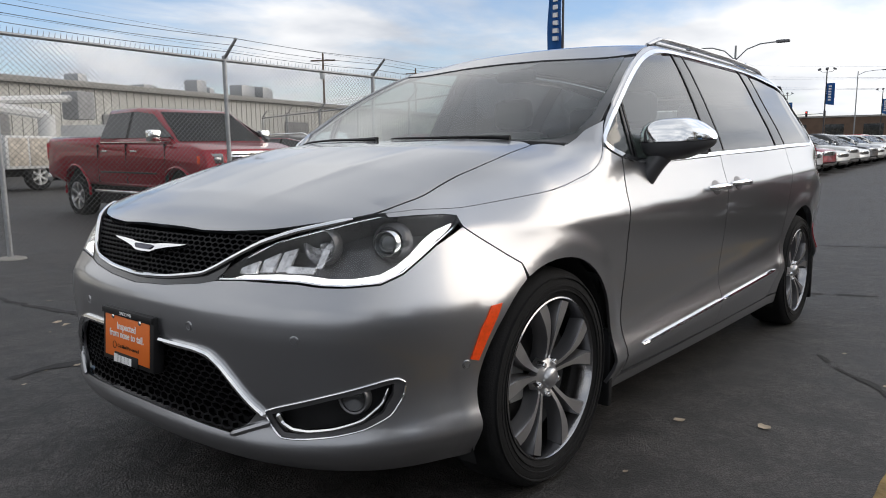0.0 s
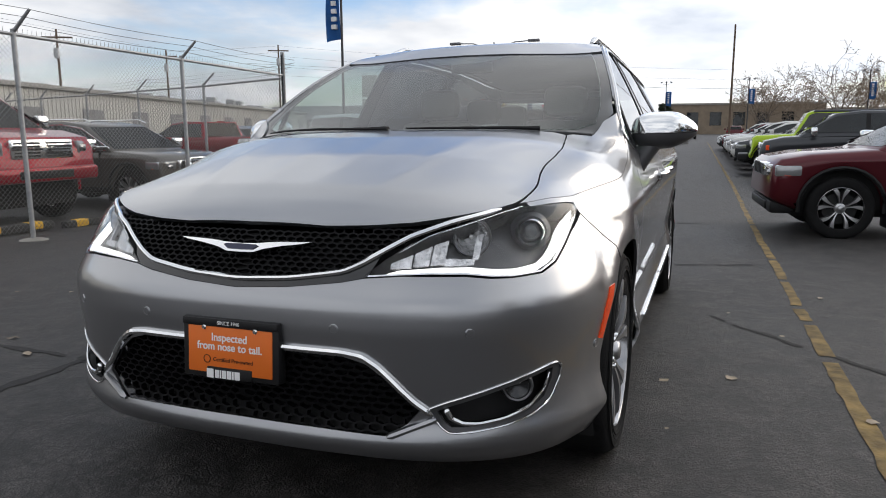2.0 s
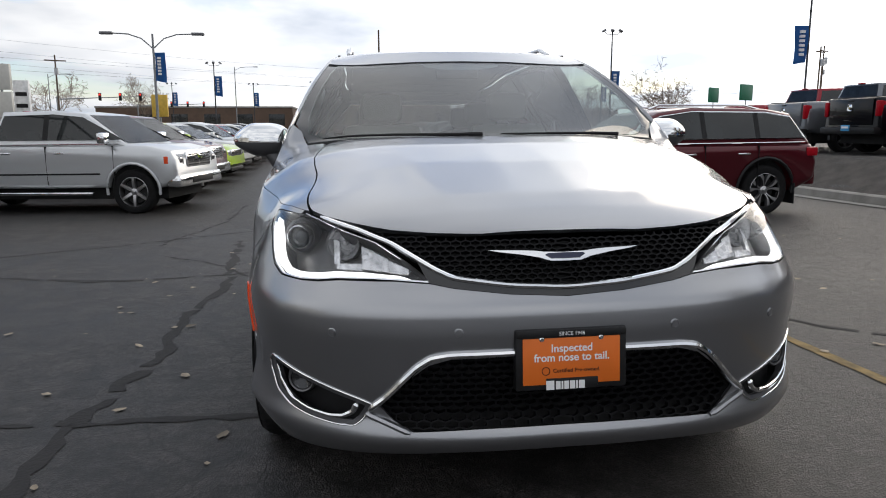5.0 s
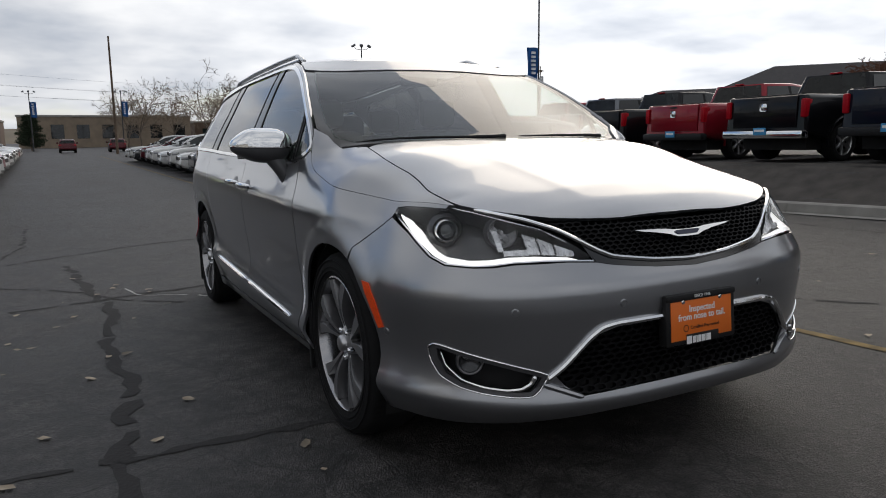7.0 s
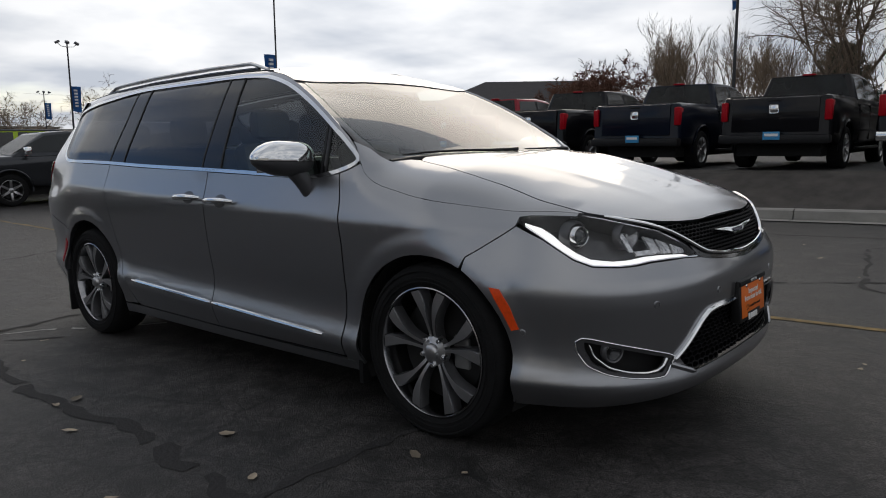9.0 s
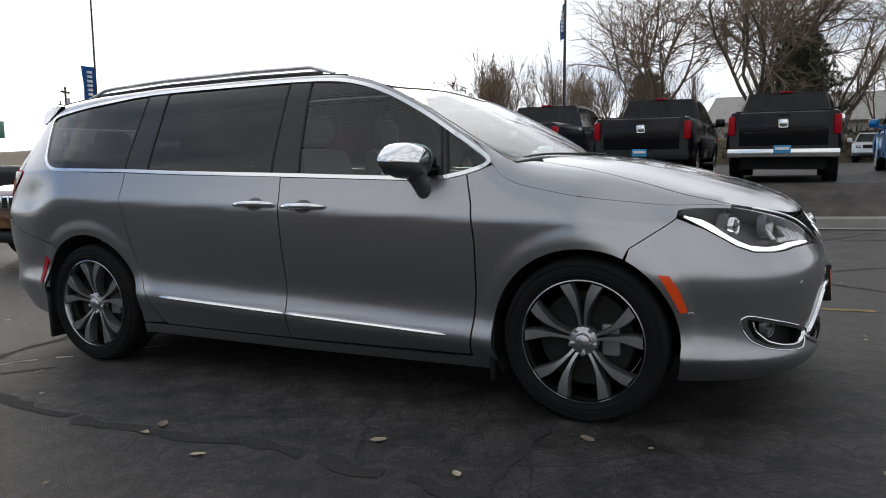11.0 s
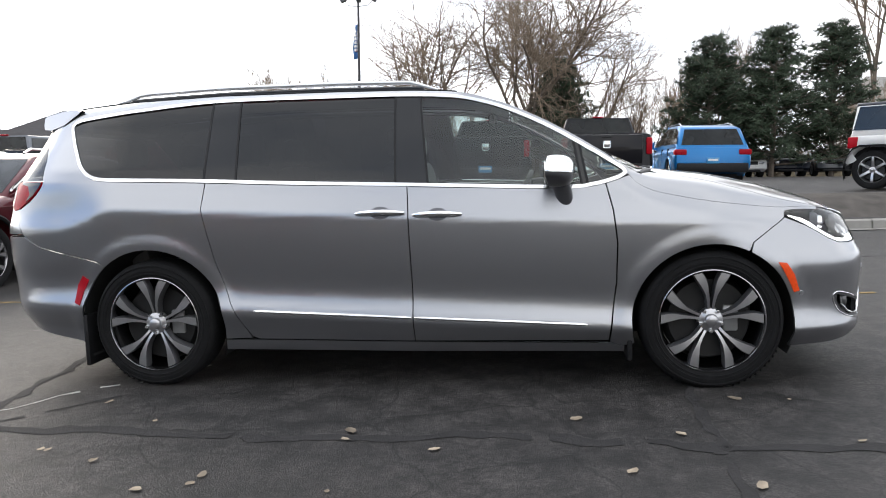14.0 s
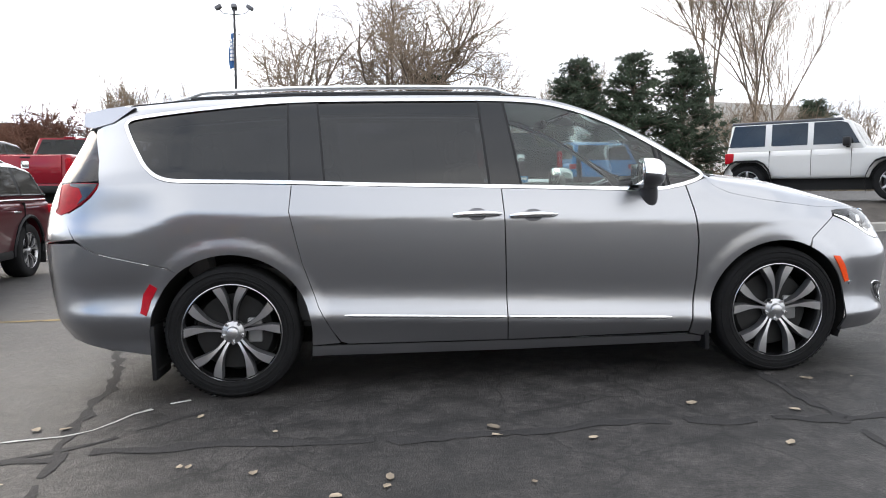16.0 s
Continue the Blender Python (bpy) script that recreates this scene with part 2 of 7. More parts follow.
LED = mat("lit daytime lamp", (1.0, 0.98, 0.94), 0.3, var=0.03, scale=120, emit=1.6)
LAMPDARK = mat("headlamp housing", (0.09, 0.09, 0.094), 0.3, 0.5, var=0.2, scale=25, spec=0.3)
CRINKLE = mat("faceted lamp chrome", (0.66, 0.66, 0.67), 0.22, 0.7, var=0.35, scale=40, bump=0.6, bump_scale=55)
REFLECT = mat("lamp reflector", (0.8, 0.8, 0.8), 0.12, 1.0, var=0.05)
WINDSHIELD = glass("windscreen glass", (0.62, 0.69, 0.66), 1.0, 1.65)
REARGLASS = glass("tinted rear glass", (0.30, 0.31, 0.32), 1.0, 1.5)
FRONTGLASS = glass("lightly tinted glass", (0.55, 0.62, 0.60), 1.0, 1.62)
PRIVACY = glass("privacy glass", (0.055, 0.055, 0.062), 1.0, 1.58)
CLEAR = glass("clear lens", (0.95, 0.96, 0.97), 1.0, 1.32)
SEAT = mat("grey leather", (0.15, 0.145, 0.14), 0.6, var=0.12)
DASH = mat("dashboard", (0.045, 0.045, 0.045), 0.6, var=0.15)
ORANGE = mat("orange card", (0.74, 0.155, 0.012), 0.5, var=0.05)
WHITE = mat("white print", (0.8, 0.8, 0.8), 0.6, var=0.04)


# ------------------------------------------------------------------ mesh helpers
def part(name, bm, material, parent=None, label="", smooth=True):
    me = bpy.data.meshes.new(name)
    bm.normal_update()
    bm.to_mesh(me)
    bm.free()
    for m in material if isinstance(material, (list, tuple)) else [material]:
        me.materials.append(m)
    if smooth:
        for p in me.polygons:
            p.use_smooth = True
        me.set_sharp_from_angle(angle=radians(38))
    ob = new(name, me)
    if parent:
        ob.parent = parent
    return tagged(ob, label)


def empty(name, m, label, category, group=""):
    ob = new(name)
    ob.matrix_world = m
    ob.empty_display_size = 0.2
    return tagged(ob, label, category, group)


def add_box(bm, x0, x1, y0, y1, z0, z1, bevel=0.0, taper=None):
    r = bmesh.ops.create_cube(bm, size=1.0)
    vs = r["verts"]
    for v in vs:
        v.co = Vector(((x0 + x1) / 2 + v.co.x * (x1 - x0), (y0 + y1) / 2 + v.co.y * (y1 - y0), (z0 + z1) / 2 + v.co.z * (z1 - z0)))
    if taper:
        cx, cy = (x0 + x1) / 2, (y0 + y1) / 2
        for v in vs:
            if v.co.z > (z0 + z1) / 2:
                v.co.x, v.co.y = cx + (v.co.x - cx) * taper[0], cy + (v.co.y - cy) * taper[1]
    if bevel:
        es = list({e for v in vs for e in v.link_edges})
        bmesh.ops.bevel(bm, geom=es, offset=bevel, segments=2, affect="EDGES", profile=0.5)
    return bm


def box(x0, x1, y0, y1, z0, z1, bevel=0.0, taper=None):
    return add_box(bmesh.new(), x0, x1, y0, y1, z0, z1, bevel, taper)


def lathe(profile, steps=48, axis="y", bm=None):
    """Turn (radius, along) pairs about an axis."""
    bm = bm or bmesh.new()
    rings = []
    for k in range(steps):
        a = 2 * math.pi * k / steps
        ring = []
        for r, h in profile:
            c, s = r * math.cos(a), r * math.sin(a)
            ring.append(bm.verts.new((c, h, s) if axis == "y" else (c, s, h) if axis == "z" else (h, c, s)))
        rings.append(ring)
    for k in range(steps):
        a, b = rings[k], rings[(k + 1) % steps]
        for i in range(len(profile) - 1):
            if profile[i][0] < 1e-6 and profile[i + 1][0] < 1e-6:
                continue
            bm.faces.new((a[i], a[i + 1], b[i + 1], b[i]))
    bmesh.ops.remove_doubles(bm, verts=bm.verts[:], dist=1e-6)
    bmesh.ops.recalc_face_normals(bm, faces=bm.faces[:])
    return bm


def tube(bm, pts, radius, sides=8, flat=1.0):
    """A round bar through the points; radius may be a list."""
    rings = []
    for i, p in enumerate(pts):
        p = Vector(p)
        d = (Vector(pts[min(i + 1, len(pts) - 1)]) - Vector(pts[max(i - 1, 0)])).normalized()
        up = Vector((0, 0, 1)) if abs(d.z) < 0.95 else Vector((1, 0, 0))
        a = d.cross(up).normalized()
        b = a.cross(d)
        r = radius[i] if isinstance(radius, (list, tuple)) else radius
        rings.append([bm.verts.new(p + (a * math.cos(t) + b * math.sin(t) * flat) * r) for t in [2 * math.pi * k / sides for k in range(sides)]])
    for q, w in zip(rings, rings[1:]):
        for k in range(sides):
            bm.faces.new((q[k], q[(k + 1) % sides], w[(k + 1) % sides], w[k]))
    for ring, rev in ((rings[0], True), (rings[-1], False)):
        if sides > 2:
            bm.faces.new(ring[::-1] if rev else ring)
    return bm


def smooth_table(xs, ys, sigma, n=900):
    g = np.linspace(min(xs) - 0.3, max(xs) + 0.3, n)
    v = np.interp(g, xs, ys)
    k = int(4 * sigma / (g[1] - g[0])) + 1
    w = np.exp(-0.5 * (np.arange(-k, k + 1) * (g[1] - g[0]) / sigma) ** 2)
    v = np.convolve(np.pad(v, k, mode="edge"), w / w.sum(), mode="valid")
    return lambda q: float(np.interp(q, g, v))


def step(a, b, x):
    t = min(1.0, max(0.0, (x - a) / (b - a)))
    return t * t * (3 - 2 * t)


def tess(outer, holes=()):
    from mathutils.geometry import tessellate_polygon
    loops = [[Vector((p[0], p[1], 0)) for p in q] for q in (outer, *holes)]
    pts = [p for q in loops for p in q]
    bm = bmesh.new()
    vs = [bm.verts.new(p) for p in pts]
    for tri in tessellate_polygon(loops):
        try:
            bm.faces.new([vs[i] for i in tri])
        except ValueError:
            pass
    bmesh.ops.remove_doubles(bm, verts=bm.verts[:], dist=1e-5)
    return bm


def cut_grid(bm, du, dv):
    for ax, d in ((0, du), (1, dv)):
        if not d:
            continue
        lo, hi = min(v.co[ax] for v in bm.verts), max(v.co[ax] for v in bm.verts)
        no = Vector((1, 0, 0)) if ax == 0 else Vector((0, 1, 0))
        for k in range(math.floor(lo / d) + 1, math.ceil(hi / d)):
            bmesh.ops.bisect_plane(bm, geom=bm.verts[:] + bm.edges[:] + bm.faces[:], dist=1e-6, plane_co=no * (k * d), plane_no=no)


def clip(poly, a, b):
    """Keep the side of a flat outline to the left of the line a to b."""
    out = []
    f = lambda p: (b[0] - a[0]) * (p[1] - a[1]) - (b[1] - a[1]) * (p[0] - a[0])
    for i, p in enumerate(poly):
        q = poly[(i + 1) % len(poly)]
        fp, fq = f(p), f(q)
        if fp >= 0:
            out.append(p)
        if (fp >= 0) != (fq >= 0):
            t = fp / (fp - fq)
            out.append((p[0] + (q[0] - p[0]) * t, p[1] + (q[1] - p[1]) * t))
    return out


def inset(poly, d):
    """Move a flat outline inwards."""
    n = len(poly)
    area = sum(poly[i][0] * poly[(i + 1) % n][1] - poly[(i + 1) % n][0] * poly[i][1] for i in range(n))
    sg = 1 if area > 0 else -1
    out = []
    for i in range(n):
        p0, p1, p2 = (Vector(poly[(i + k) % n]) for k in (-1, 0, 1))
        a, b = (p1 - p0).normalized(), (p2 - p1).normalized()
        na, nb = Vector((-a.y, a.x)) * sg, Vector((-b.y, b.x)) * sg
        m = na + nb
        m = m / max(m.dot(na), 0.35)
        out.append(tuple(p1 + m * d))
    return out


def ground(x, y):
    """Height of the ground: a lot that falls towards -x, levels out, and a raised lot behind a kerb."""
    sp = lambda v, k: v if v > 20 * k else k * math.log1p(math.exp(v / k))
    xs = -6.5 + sp(x + 6.5, 2.0)
    xs = 14 - sp(14 - xs, 2.0)
    low = 0.031 * xs + 0.010 * max(-9.0, min(14.0, y))
    high = 0.73 + 0.015 * max(-14.0, min(14.0, x)) + 0.012 * max(0, min(y, 32) - 10)
    k = step(8.2, 10.1, y) * step(-40, -25, x)
    return low + (high - low) * k


# ------------------------------------------------------------------ the van's body surface
HW = smooth_table([.10, .15, .20, .30, .37, .41, .45, .49, .53, .58, .66, .74, .82, .90, .95, .98, 1.05, 1.12, 1.2, 1.4, 1.55, 1.62, 1.70],
                  [.86, .885, .915, .955, .978, .974, .959, .950, .948, .952, .962, .970, .9757, .979, .9797, .968, .944, .925, .895, .80, .72, .675, .60], 0.012)
XN = smooth_table([.15, .2, .245, .285, .35, .45, .6, .66, .685, .72, .8, .87, .95], [2.385, 2.425, 2.472, 2.488, 2.468, 2.484, 2.498, 2.496, 2.487, 2.467, 2.43, 2.388, 2.30], 0.010)
XR = smooth_table([.2, .28, .4, .6, .9, 1.05, 1.2, 1.4, 1.55, 1.7], [-2.44, -2.56, -2.65, -2.70, -2.70, -2.68, -2.62, -2.51, -2.44, -2.42], 0.03)
NF, NR = 3.8, 3.7
SIDE_F, SIDE_R = 1.5, -1.7
WHEELS = ((1.5445, 0.357, 0.41), (-1.5445, 0.365, 0.435))
PHI = np.linspace(0, math.pi / 2, 500)


def corner_lengths(depth, power):
    x, y = depth * np.cos(PHI) ** (2 / power), 0.945 * np.sin(PHI) ** (2 / power)
    return np.concatenate([[0], np.cumsum(np.hypot(np.diff(x), np.diff(y)))])


LF, LR = corner_lengths(1.0, NF), corner_lengths(0.95, NR)
S1 = LF[-1]
S2 = S1 + SIDE_F - SIDE_R
S3 = S2 + LR[-1]


def width(x, z):
    m = step(0.2, 0.36, z) * (1 - step(1.12, 1.5, z))
    return HW(z + 0.05 * max(-1.9, min(1.5, x)) * m)


def flare(x, z):
    f = 0.0
    for cx, cz, r in WHEELS:
        d = math.hypot(x - cx, z - cz)
        f += 0.009 * (1 - step(0.025, 0.105, d - r))
    return f


def corner(phi, z, front):
    c, s = max(0.0, math.cos(phi)), max(0.0, math.sin(phi))
    if front:
        c, r = c ** (2 / NF), s ** (2 / NF)
        w = width(SIDE_F, z) - 0.095 * step(0.62, 0.93, z) * step(0, 0.5, c)
        y, d = w * r, XN(z) - SIDE_F
        return XN(z) - 0.1 * y * y - (d - 0.1 * w * w) * (1 - c), y
    c, r = c ** (2 / NR), s ** (2 / NR)
    # the shoulder line drops towards the tail lamp
    y = (width(SIDE_R, z + 0.10 * step(0.02, 0.4, c) * step(0.6, 0.8, z) * (1 - step(1.0, 1.2, z))) - 0.03 * step(0, 0.6, c)) * r
    return SIDE_R + (XR(z) - SIDE_R) * c + 0.06 * y * y * c * (1 - r), y


def body(s, z):
    """A point of the body's side wall: s metres round the plan from the middle of the nose, z metres up."""
    sg, a = (1 if s >= 0 else -1), abs(s)
    if a < S1:
        x, y = corner(float(np.interp(a, LF, PHI)), z, True)
    elif a <= S2:
        x = SIDE_F - (a - S1)
        y = width(x, z)
    else:
        x, y = corner(math.pi / 2 - float(np.interp(min(a, S3) - S2, LR[-1] - LR[::-1], math.pi / 2 - PHI[::-1])), z, False)
    return Vector((x, sg * (y + flare(x, z) * step(0.6, 0.9, y)), z))


def s_at(z, x=None, y=None):
    """The way round the plan at which the wall at height z passes this x or this y."""
    if x is not None and SIDE_R <= x <= SIDE_F:
        return S1 + SIDE_F - x
    if x is not None and x < SIDE_R:
        lo, hi = S2, S3
        for _ in range(40):
            m = (lo + hi) / 2
            lo, hi = (m, hi) if body(m, z).x > x else (lo, m)
        return lo
    lo, hi = 0.0, S1
    sg = 1
    if y is not None:
        sg, y = (1 if y >= 0 else -1), abs(y)
    for _ in range(40):
        m = (lo + hi) / 2
        p = body(m, z)
        go = p.y < y if y is not None else p.x > x
        lo, hi = (m, hi) if go else (lo, m)
    return sg * lo


def by_x(pts):
    return [(s_at(z, x=x), z) for x, z in pts]


def by_y(pts):
    return [(s_at(z, y=y), z) for y, z in pts]


def mirrored(poly):
    return [(-a, b) for a, b in poly[::-1]]


def both(half):
    """Close a half outline, which starts and ends at the middle, with its mirror image."""
    return half + [(-a, b) for a, b in half[::-1] if abs(a) > 1e-4]


def normal_of(surface, a, b):
    e = 0.004
    n = (surface(a + e, b) - surface(a - e, b)).cross(surface(a, b + e) - surface(a, b - e))
    return n.normalized() if n.length > 1e-12 else Vector((0, 0, 1))


def eased_normal(surface, a, b, n):
    """The shoulder where the side wall turns into the bonnet and roof is rounded: lean the two normals towards each other there."""
    if surface is body:
        gap_, p = top_z(a) - b, body(a, b)
        if gap_ > .11 or not (.95 < p.x < 2.10 or p.x < .25):
            return n
        w = .5 * (1 - step(-.01, .11 if p.x > .9 else .05, gap_))
        u = p.x + BOW(p.x)
        u = p.x + BOW(u)
        other = normal_of(top, u, .97 if a > 0 else -.97)
    elif surface is top and abs(b) > .80:
        p = top(a, b)
        if not (.95 < p.x < 2.10 or p.x < .25):
            return n
        w = .5 * step(.945 if a < 1.36 else .80, 1.0, abs(b))
        z = float(np.interp(p.x, _rx, _rz)) - .03
        q = s_at(z, x=p.x)
        other = normal_of(body, q if b > 0 else -q, z)
    else:
        return n
    if other.dot(n) < 0:
        other = -other
    return n.lerp(other, w).normalized()


def patch_into(bm_all, normals, outer, holes, surface, du, dv, out, thick, flip):
    bm = tess(outer, holes)
    cut_grid(bm, du, dv)
    vs = list(bm.verts)
    made = {}
    for v in vs:
        a, b = v.co.x, v.co.y
        n = eased_normal(surface, a, b, normal_of(surface, a, b)) * flip
        made[v] = bm_all.verts.new(surface(a, b) + n * out)
        normals[made[v]] = n
    for f in bm.faces:
        q = [made[v] for v in f.verts]
        try:
            bm_all.faces.new(q)
        except ValueError:
            pass
    if thick:
        for e in bm.edges:
            if len(e.link_faces) == 1:
                a, b = e.verts
                p, q = made[a], made[b]
                p2, q2 = (bm_all.verts.new(k.co - normals[k] * thick) for k in (p, q))
                p3, q3 = bm_all.verts.new(p.co), bm_all.verts.new(q.co)
                side = (q.co - p.co).cross(normals[p]).normalized()
                for k in (p2, q2, p3, q3):
                    normals[k] = side
                bm_all.faces.new((p3, q3, q2, p2))
    bm.free()


def orient(bm, normals):
    bm.normal_update()
    for f in bm.faces:
        m = Vector((0, 0, 0))
        for v in f.verts:
            m += normals[v]
        if m.dot(f.normal) < 0:
            f.normal_flip()


def skin(name, pieces, material, parent, label="", out=0.0, thick=0.010, du=0.035, dv=0.03):
    """A panel of the van: flat outlines lifted on to a surface, with exact normals and a turned-in edge.
    pieces: (outline, holes, surface, flip)."""
    bm, normals = bmesh.new(), {}
    for outer, holes, surface, flip in pieces:
        patch_into(bm, normals, outer, holes, surface, du, dv, out, thick, flip)
    orient(bm, normals)
    bm.verts.index_update()
    ns = [tuple(normals[v]) for v in bm.verts]
    me = bpy.data.meshes.new(name)
    bm.to_mesh(me)
    bm.free()
    me.materials.append(material)
    for p in me.polygons:
        p.use_smooth = True
    me.normals_split_custom_set_from_vertices(ns)
    ob = new(name, me)
    ob.parent = parent
    return tagged(ob, label)


# the upper edge of the side wall, from the nose round to the tail
TOP_KEYS = ([(s_at(z, y=y), z) for y, z in ((0, .866), (.327, .871), (.491, .881), (.58, .896), (.676, .914), (.722, .925))]
            + [(s_at(z, x=x), z) for x, z in ((2.05, .938), (1.9, .938), (1.8, .948), (1.5, .990), (1.25, 1.045), (1.15, 1.10), (1.083, 1.212), (.856, 1.360),
                                            (.694, 1.455), (.51, 1.545), (.353, 1.602), (.19, 1.636), (-.07, 1.652), (-.47, 1.664), (-1.19, 1.674), (-1.68, 1.662),
                                            (-2.1, 1.636), (-2.25, 1.618))] + [(S3, 1.60)])
_top = smooth_table([k[0] for k in TOP_KEYS], [k[1] for k in TOP_KEYS], 0.03, 3000)


def top_z(s):
    return _top(abs(s))


_rim = [(body(s, top_z(s)), s) for s in np.linspace(0.0, S3 - 0.02, 900)]
_rx = np.array([p.x for p, s in _rim][::-1])
_ry = np.array([p.y for p, s in _rim][::-1])
_rz = np.array([p.z for p, s in _rim][::-1])
ZC = smooth_table([-2.42, -2.33, -2.0, -1.2, -.5, 0, .33, .67, 1.0, 1.30, 1.34, 1.38, 1.62, 1.9, 2.2, 2.30, 2.36, 2.388, 2.45],
                  [1.61, 1.640, 1.696, 1.732, 1.730, 1.700, 1.648, 1.492, 1.328, 1.178, 1.158, 1.162, 1.130, 1.066, .975, .932, .895, .868, .85], 0.014)
BOW = smooth_table([-.5, .1, .35, .8, 1.3, 1.55, 1.9, 2.2], [0, .03, .10, .20, .23, .16, .03, 0], 0.08)
POW = smooth_table([-2.4, -.2, .4, .9, 1.2, 1.5, 1.8, 2.1, 2.4], [2.6, 2.8, 2.8, 3.2, 4.5, 6, 4.2, 2.8, 2.2], 0.1)


def top(u, v):
    """A point of the bonnet, windscreen and roof: u along the middle line, v from -1 to 1 across."""
    bow = BOW(u)
    xe = u - bow
    ye, ze = float(np.interp(xe, _rx, _ry)), float(np.interp(xe, _rx, _rz))
    a = min(1.0, abs(v))
    z = ze + (ZC(u) - ze) * (1 - a ** POW(u))
    y = v * ye
    if 1.4 < u < 2.36:
        k = step(1.38, 1.85, u) * (1 - step(2.05, 2.36, u))
        z += 0.0032 * k * math.exp(-((abs(y) - 0.30 - 0.20 * (2.3 - u)) / 0.040) ** 2) + 0.0016 * k * math.exp(-((abs(y) - 0.10) / 0.05) ** 2)
    return Vector((u - bow * v * v, y, z))


def arc(w, a0, a1, n=14, grow=0.0):
    cx, cz, r = WHEELS[w]
    return [(cx + (r + grow) * math.cos(radians(a0 + (a1 - a0) * k / n)), cz + (r + grow) * math.sin(radians(a0 + (a1 - a0) * k / n))) for k in range(n + 1)]


def sweep(line, n):
    """Add points along an outline's straight runs."""
    out = []
    for (a, b), (c, d) in zip(line, line[1:]):
        out += [(a + (c - a) * k / n, b + (d - b) * k / n) for k in range(n)]
    return out + [line[-1]]


# ------------------------------------------------------------------ outlines of the van's panels (half outlines start at the middle)
GRILLE_TOP = [(0, .861), (.327, .866), (.491, .876), (.58, .890), (.676, .906), (.712, .912)]
GRILLE_LOW = [(0, .716), (.165, .725), (.321, .747), (.369, .769), (.418, .798), (.487, .839), (.576, .873), (.69, .906)]
LAMP_UP = [(.384, .746), (.43, .785), (.49, .828), (.58, .866), (.676, .902), (.722, .917)]
LAMP_LOW = [(.384, .742), (.481, .749), (.553, .752), (.643, .751), (.701, .744), (.752, .742)]
DLO_LOW = [(-2.038, 1.360), (-1.985, 1.283), (-1.925, 1.230), (-1.862, 1.203), (-1.790, 1.1925), (-1.70, 1.1885), (-1.191, 1.167), (-.743, 1.142), (-.036, 1.110), (.772, 1.072), (.95, 1.082), (1.05, 1.104), (1.10, 1.122), (1.125, 1.142)]
DLO_UP = [(1.118, 1.160), (1.083, 1.192), (.856, 1.342), (.694, 1.436), (.51, 1.524), (.353, 1.578), (.193, 1.612), (-.068, 1.631), (-.467, 1.640), (-1.193, 1.647),
          (-1.676, 1.613), (-1.922, 1.589), (-2.050, 1.574), (-2.100, 1.561), (-2.122, 1.540), (-2.124, 1.512), (-2.085, 1.435)]


def rounded(pts, n=4):
    """The same line bent smoothly through its points."""
    out = []
    for i in range(len(pts) - 1):
        p0, p1, p2, p3 = (Vector(pts[min(max(i + k, 0), len(pts) - 1)]) for k in (-1, 0, 1, 2))
        for j in range(n):
            t = j / n
            out.append(tuple(.5 * (2 * p1 + (p2 - p0) * t + (2 * p0 - 5 * p1 + 4 * p2 - p3) * t * t + (3 * p1 - p0 - 3 * p2 + p3) * t ** 3)))
    return out + [pts[-1]]


DLO_LOW, DLO_UP = rounded(DLO_LOW), rounded(DLO_UP)
DLO = DLO_LOW + DLO_UP
DOOR_FRONT = [(1.018, .262), (1.031, .362), (1.058, .57), (1.064, .781), (1.044, .959), (1.012, 1.092)]
SLIDE_REAR = [(-.922, .278), (-.962, .293), (-1.007, .363), (-1.071, .491), (-1.15, .735), (-1.189, .928), (-1.207, 1.023), (-1.190, 1.167)]
B_GAP = [(-.026, .262), (-.029, .371), (-.029, .587), (-.035, .975), (-.042, 1.110)]
LOWER_HOLE = [(0, .537), (.335, .530), (.398, .512), (.464, .461), (.536, .385), (.50, .345), (.444, .312), (.25, .318), (0, .320)]
FOG_HOLE = [(.556, .390), (.60, .408), (.72, .447), (.835, .488), (.854, .491), (.864, .478), (.860, .44), (.843, .388), (.80, .354), (.74, .336), (.66, .324), (.61, .324), (.585, .342)]


def shift(line, dx=0.0, dz=0.0):
    return [(x + dx, z + dz) for x, z in line]


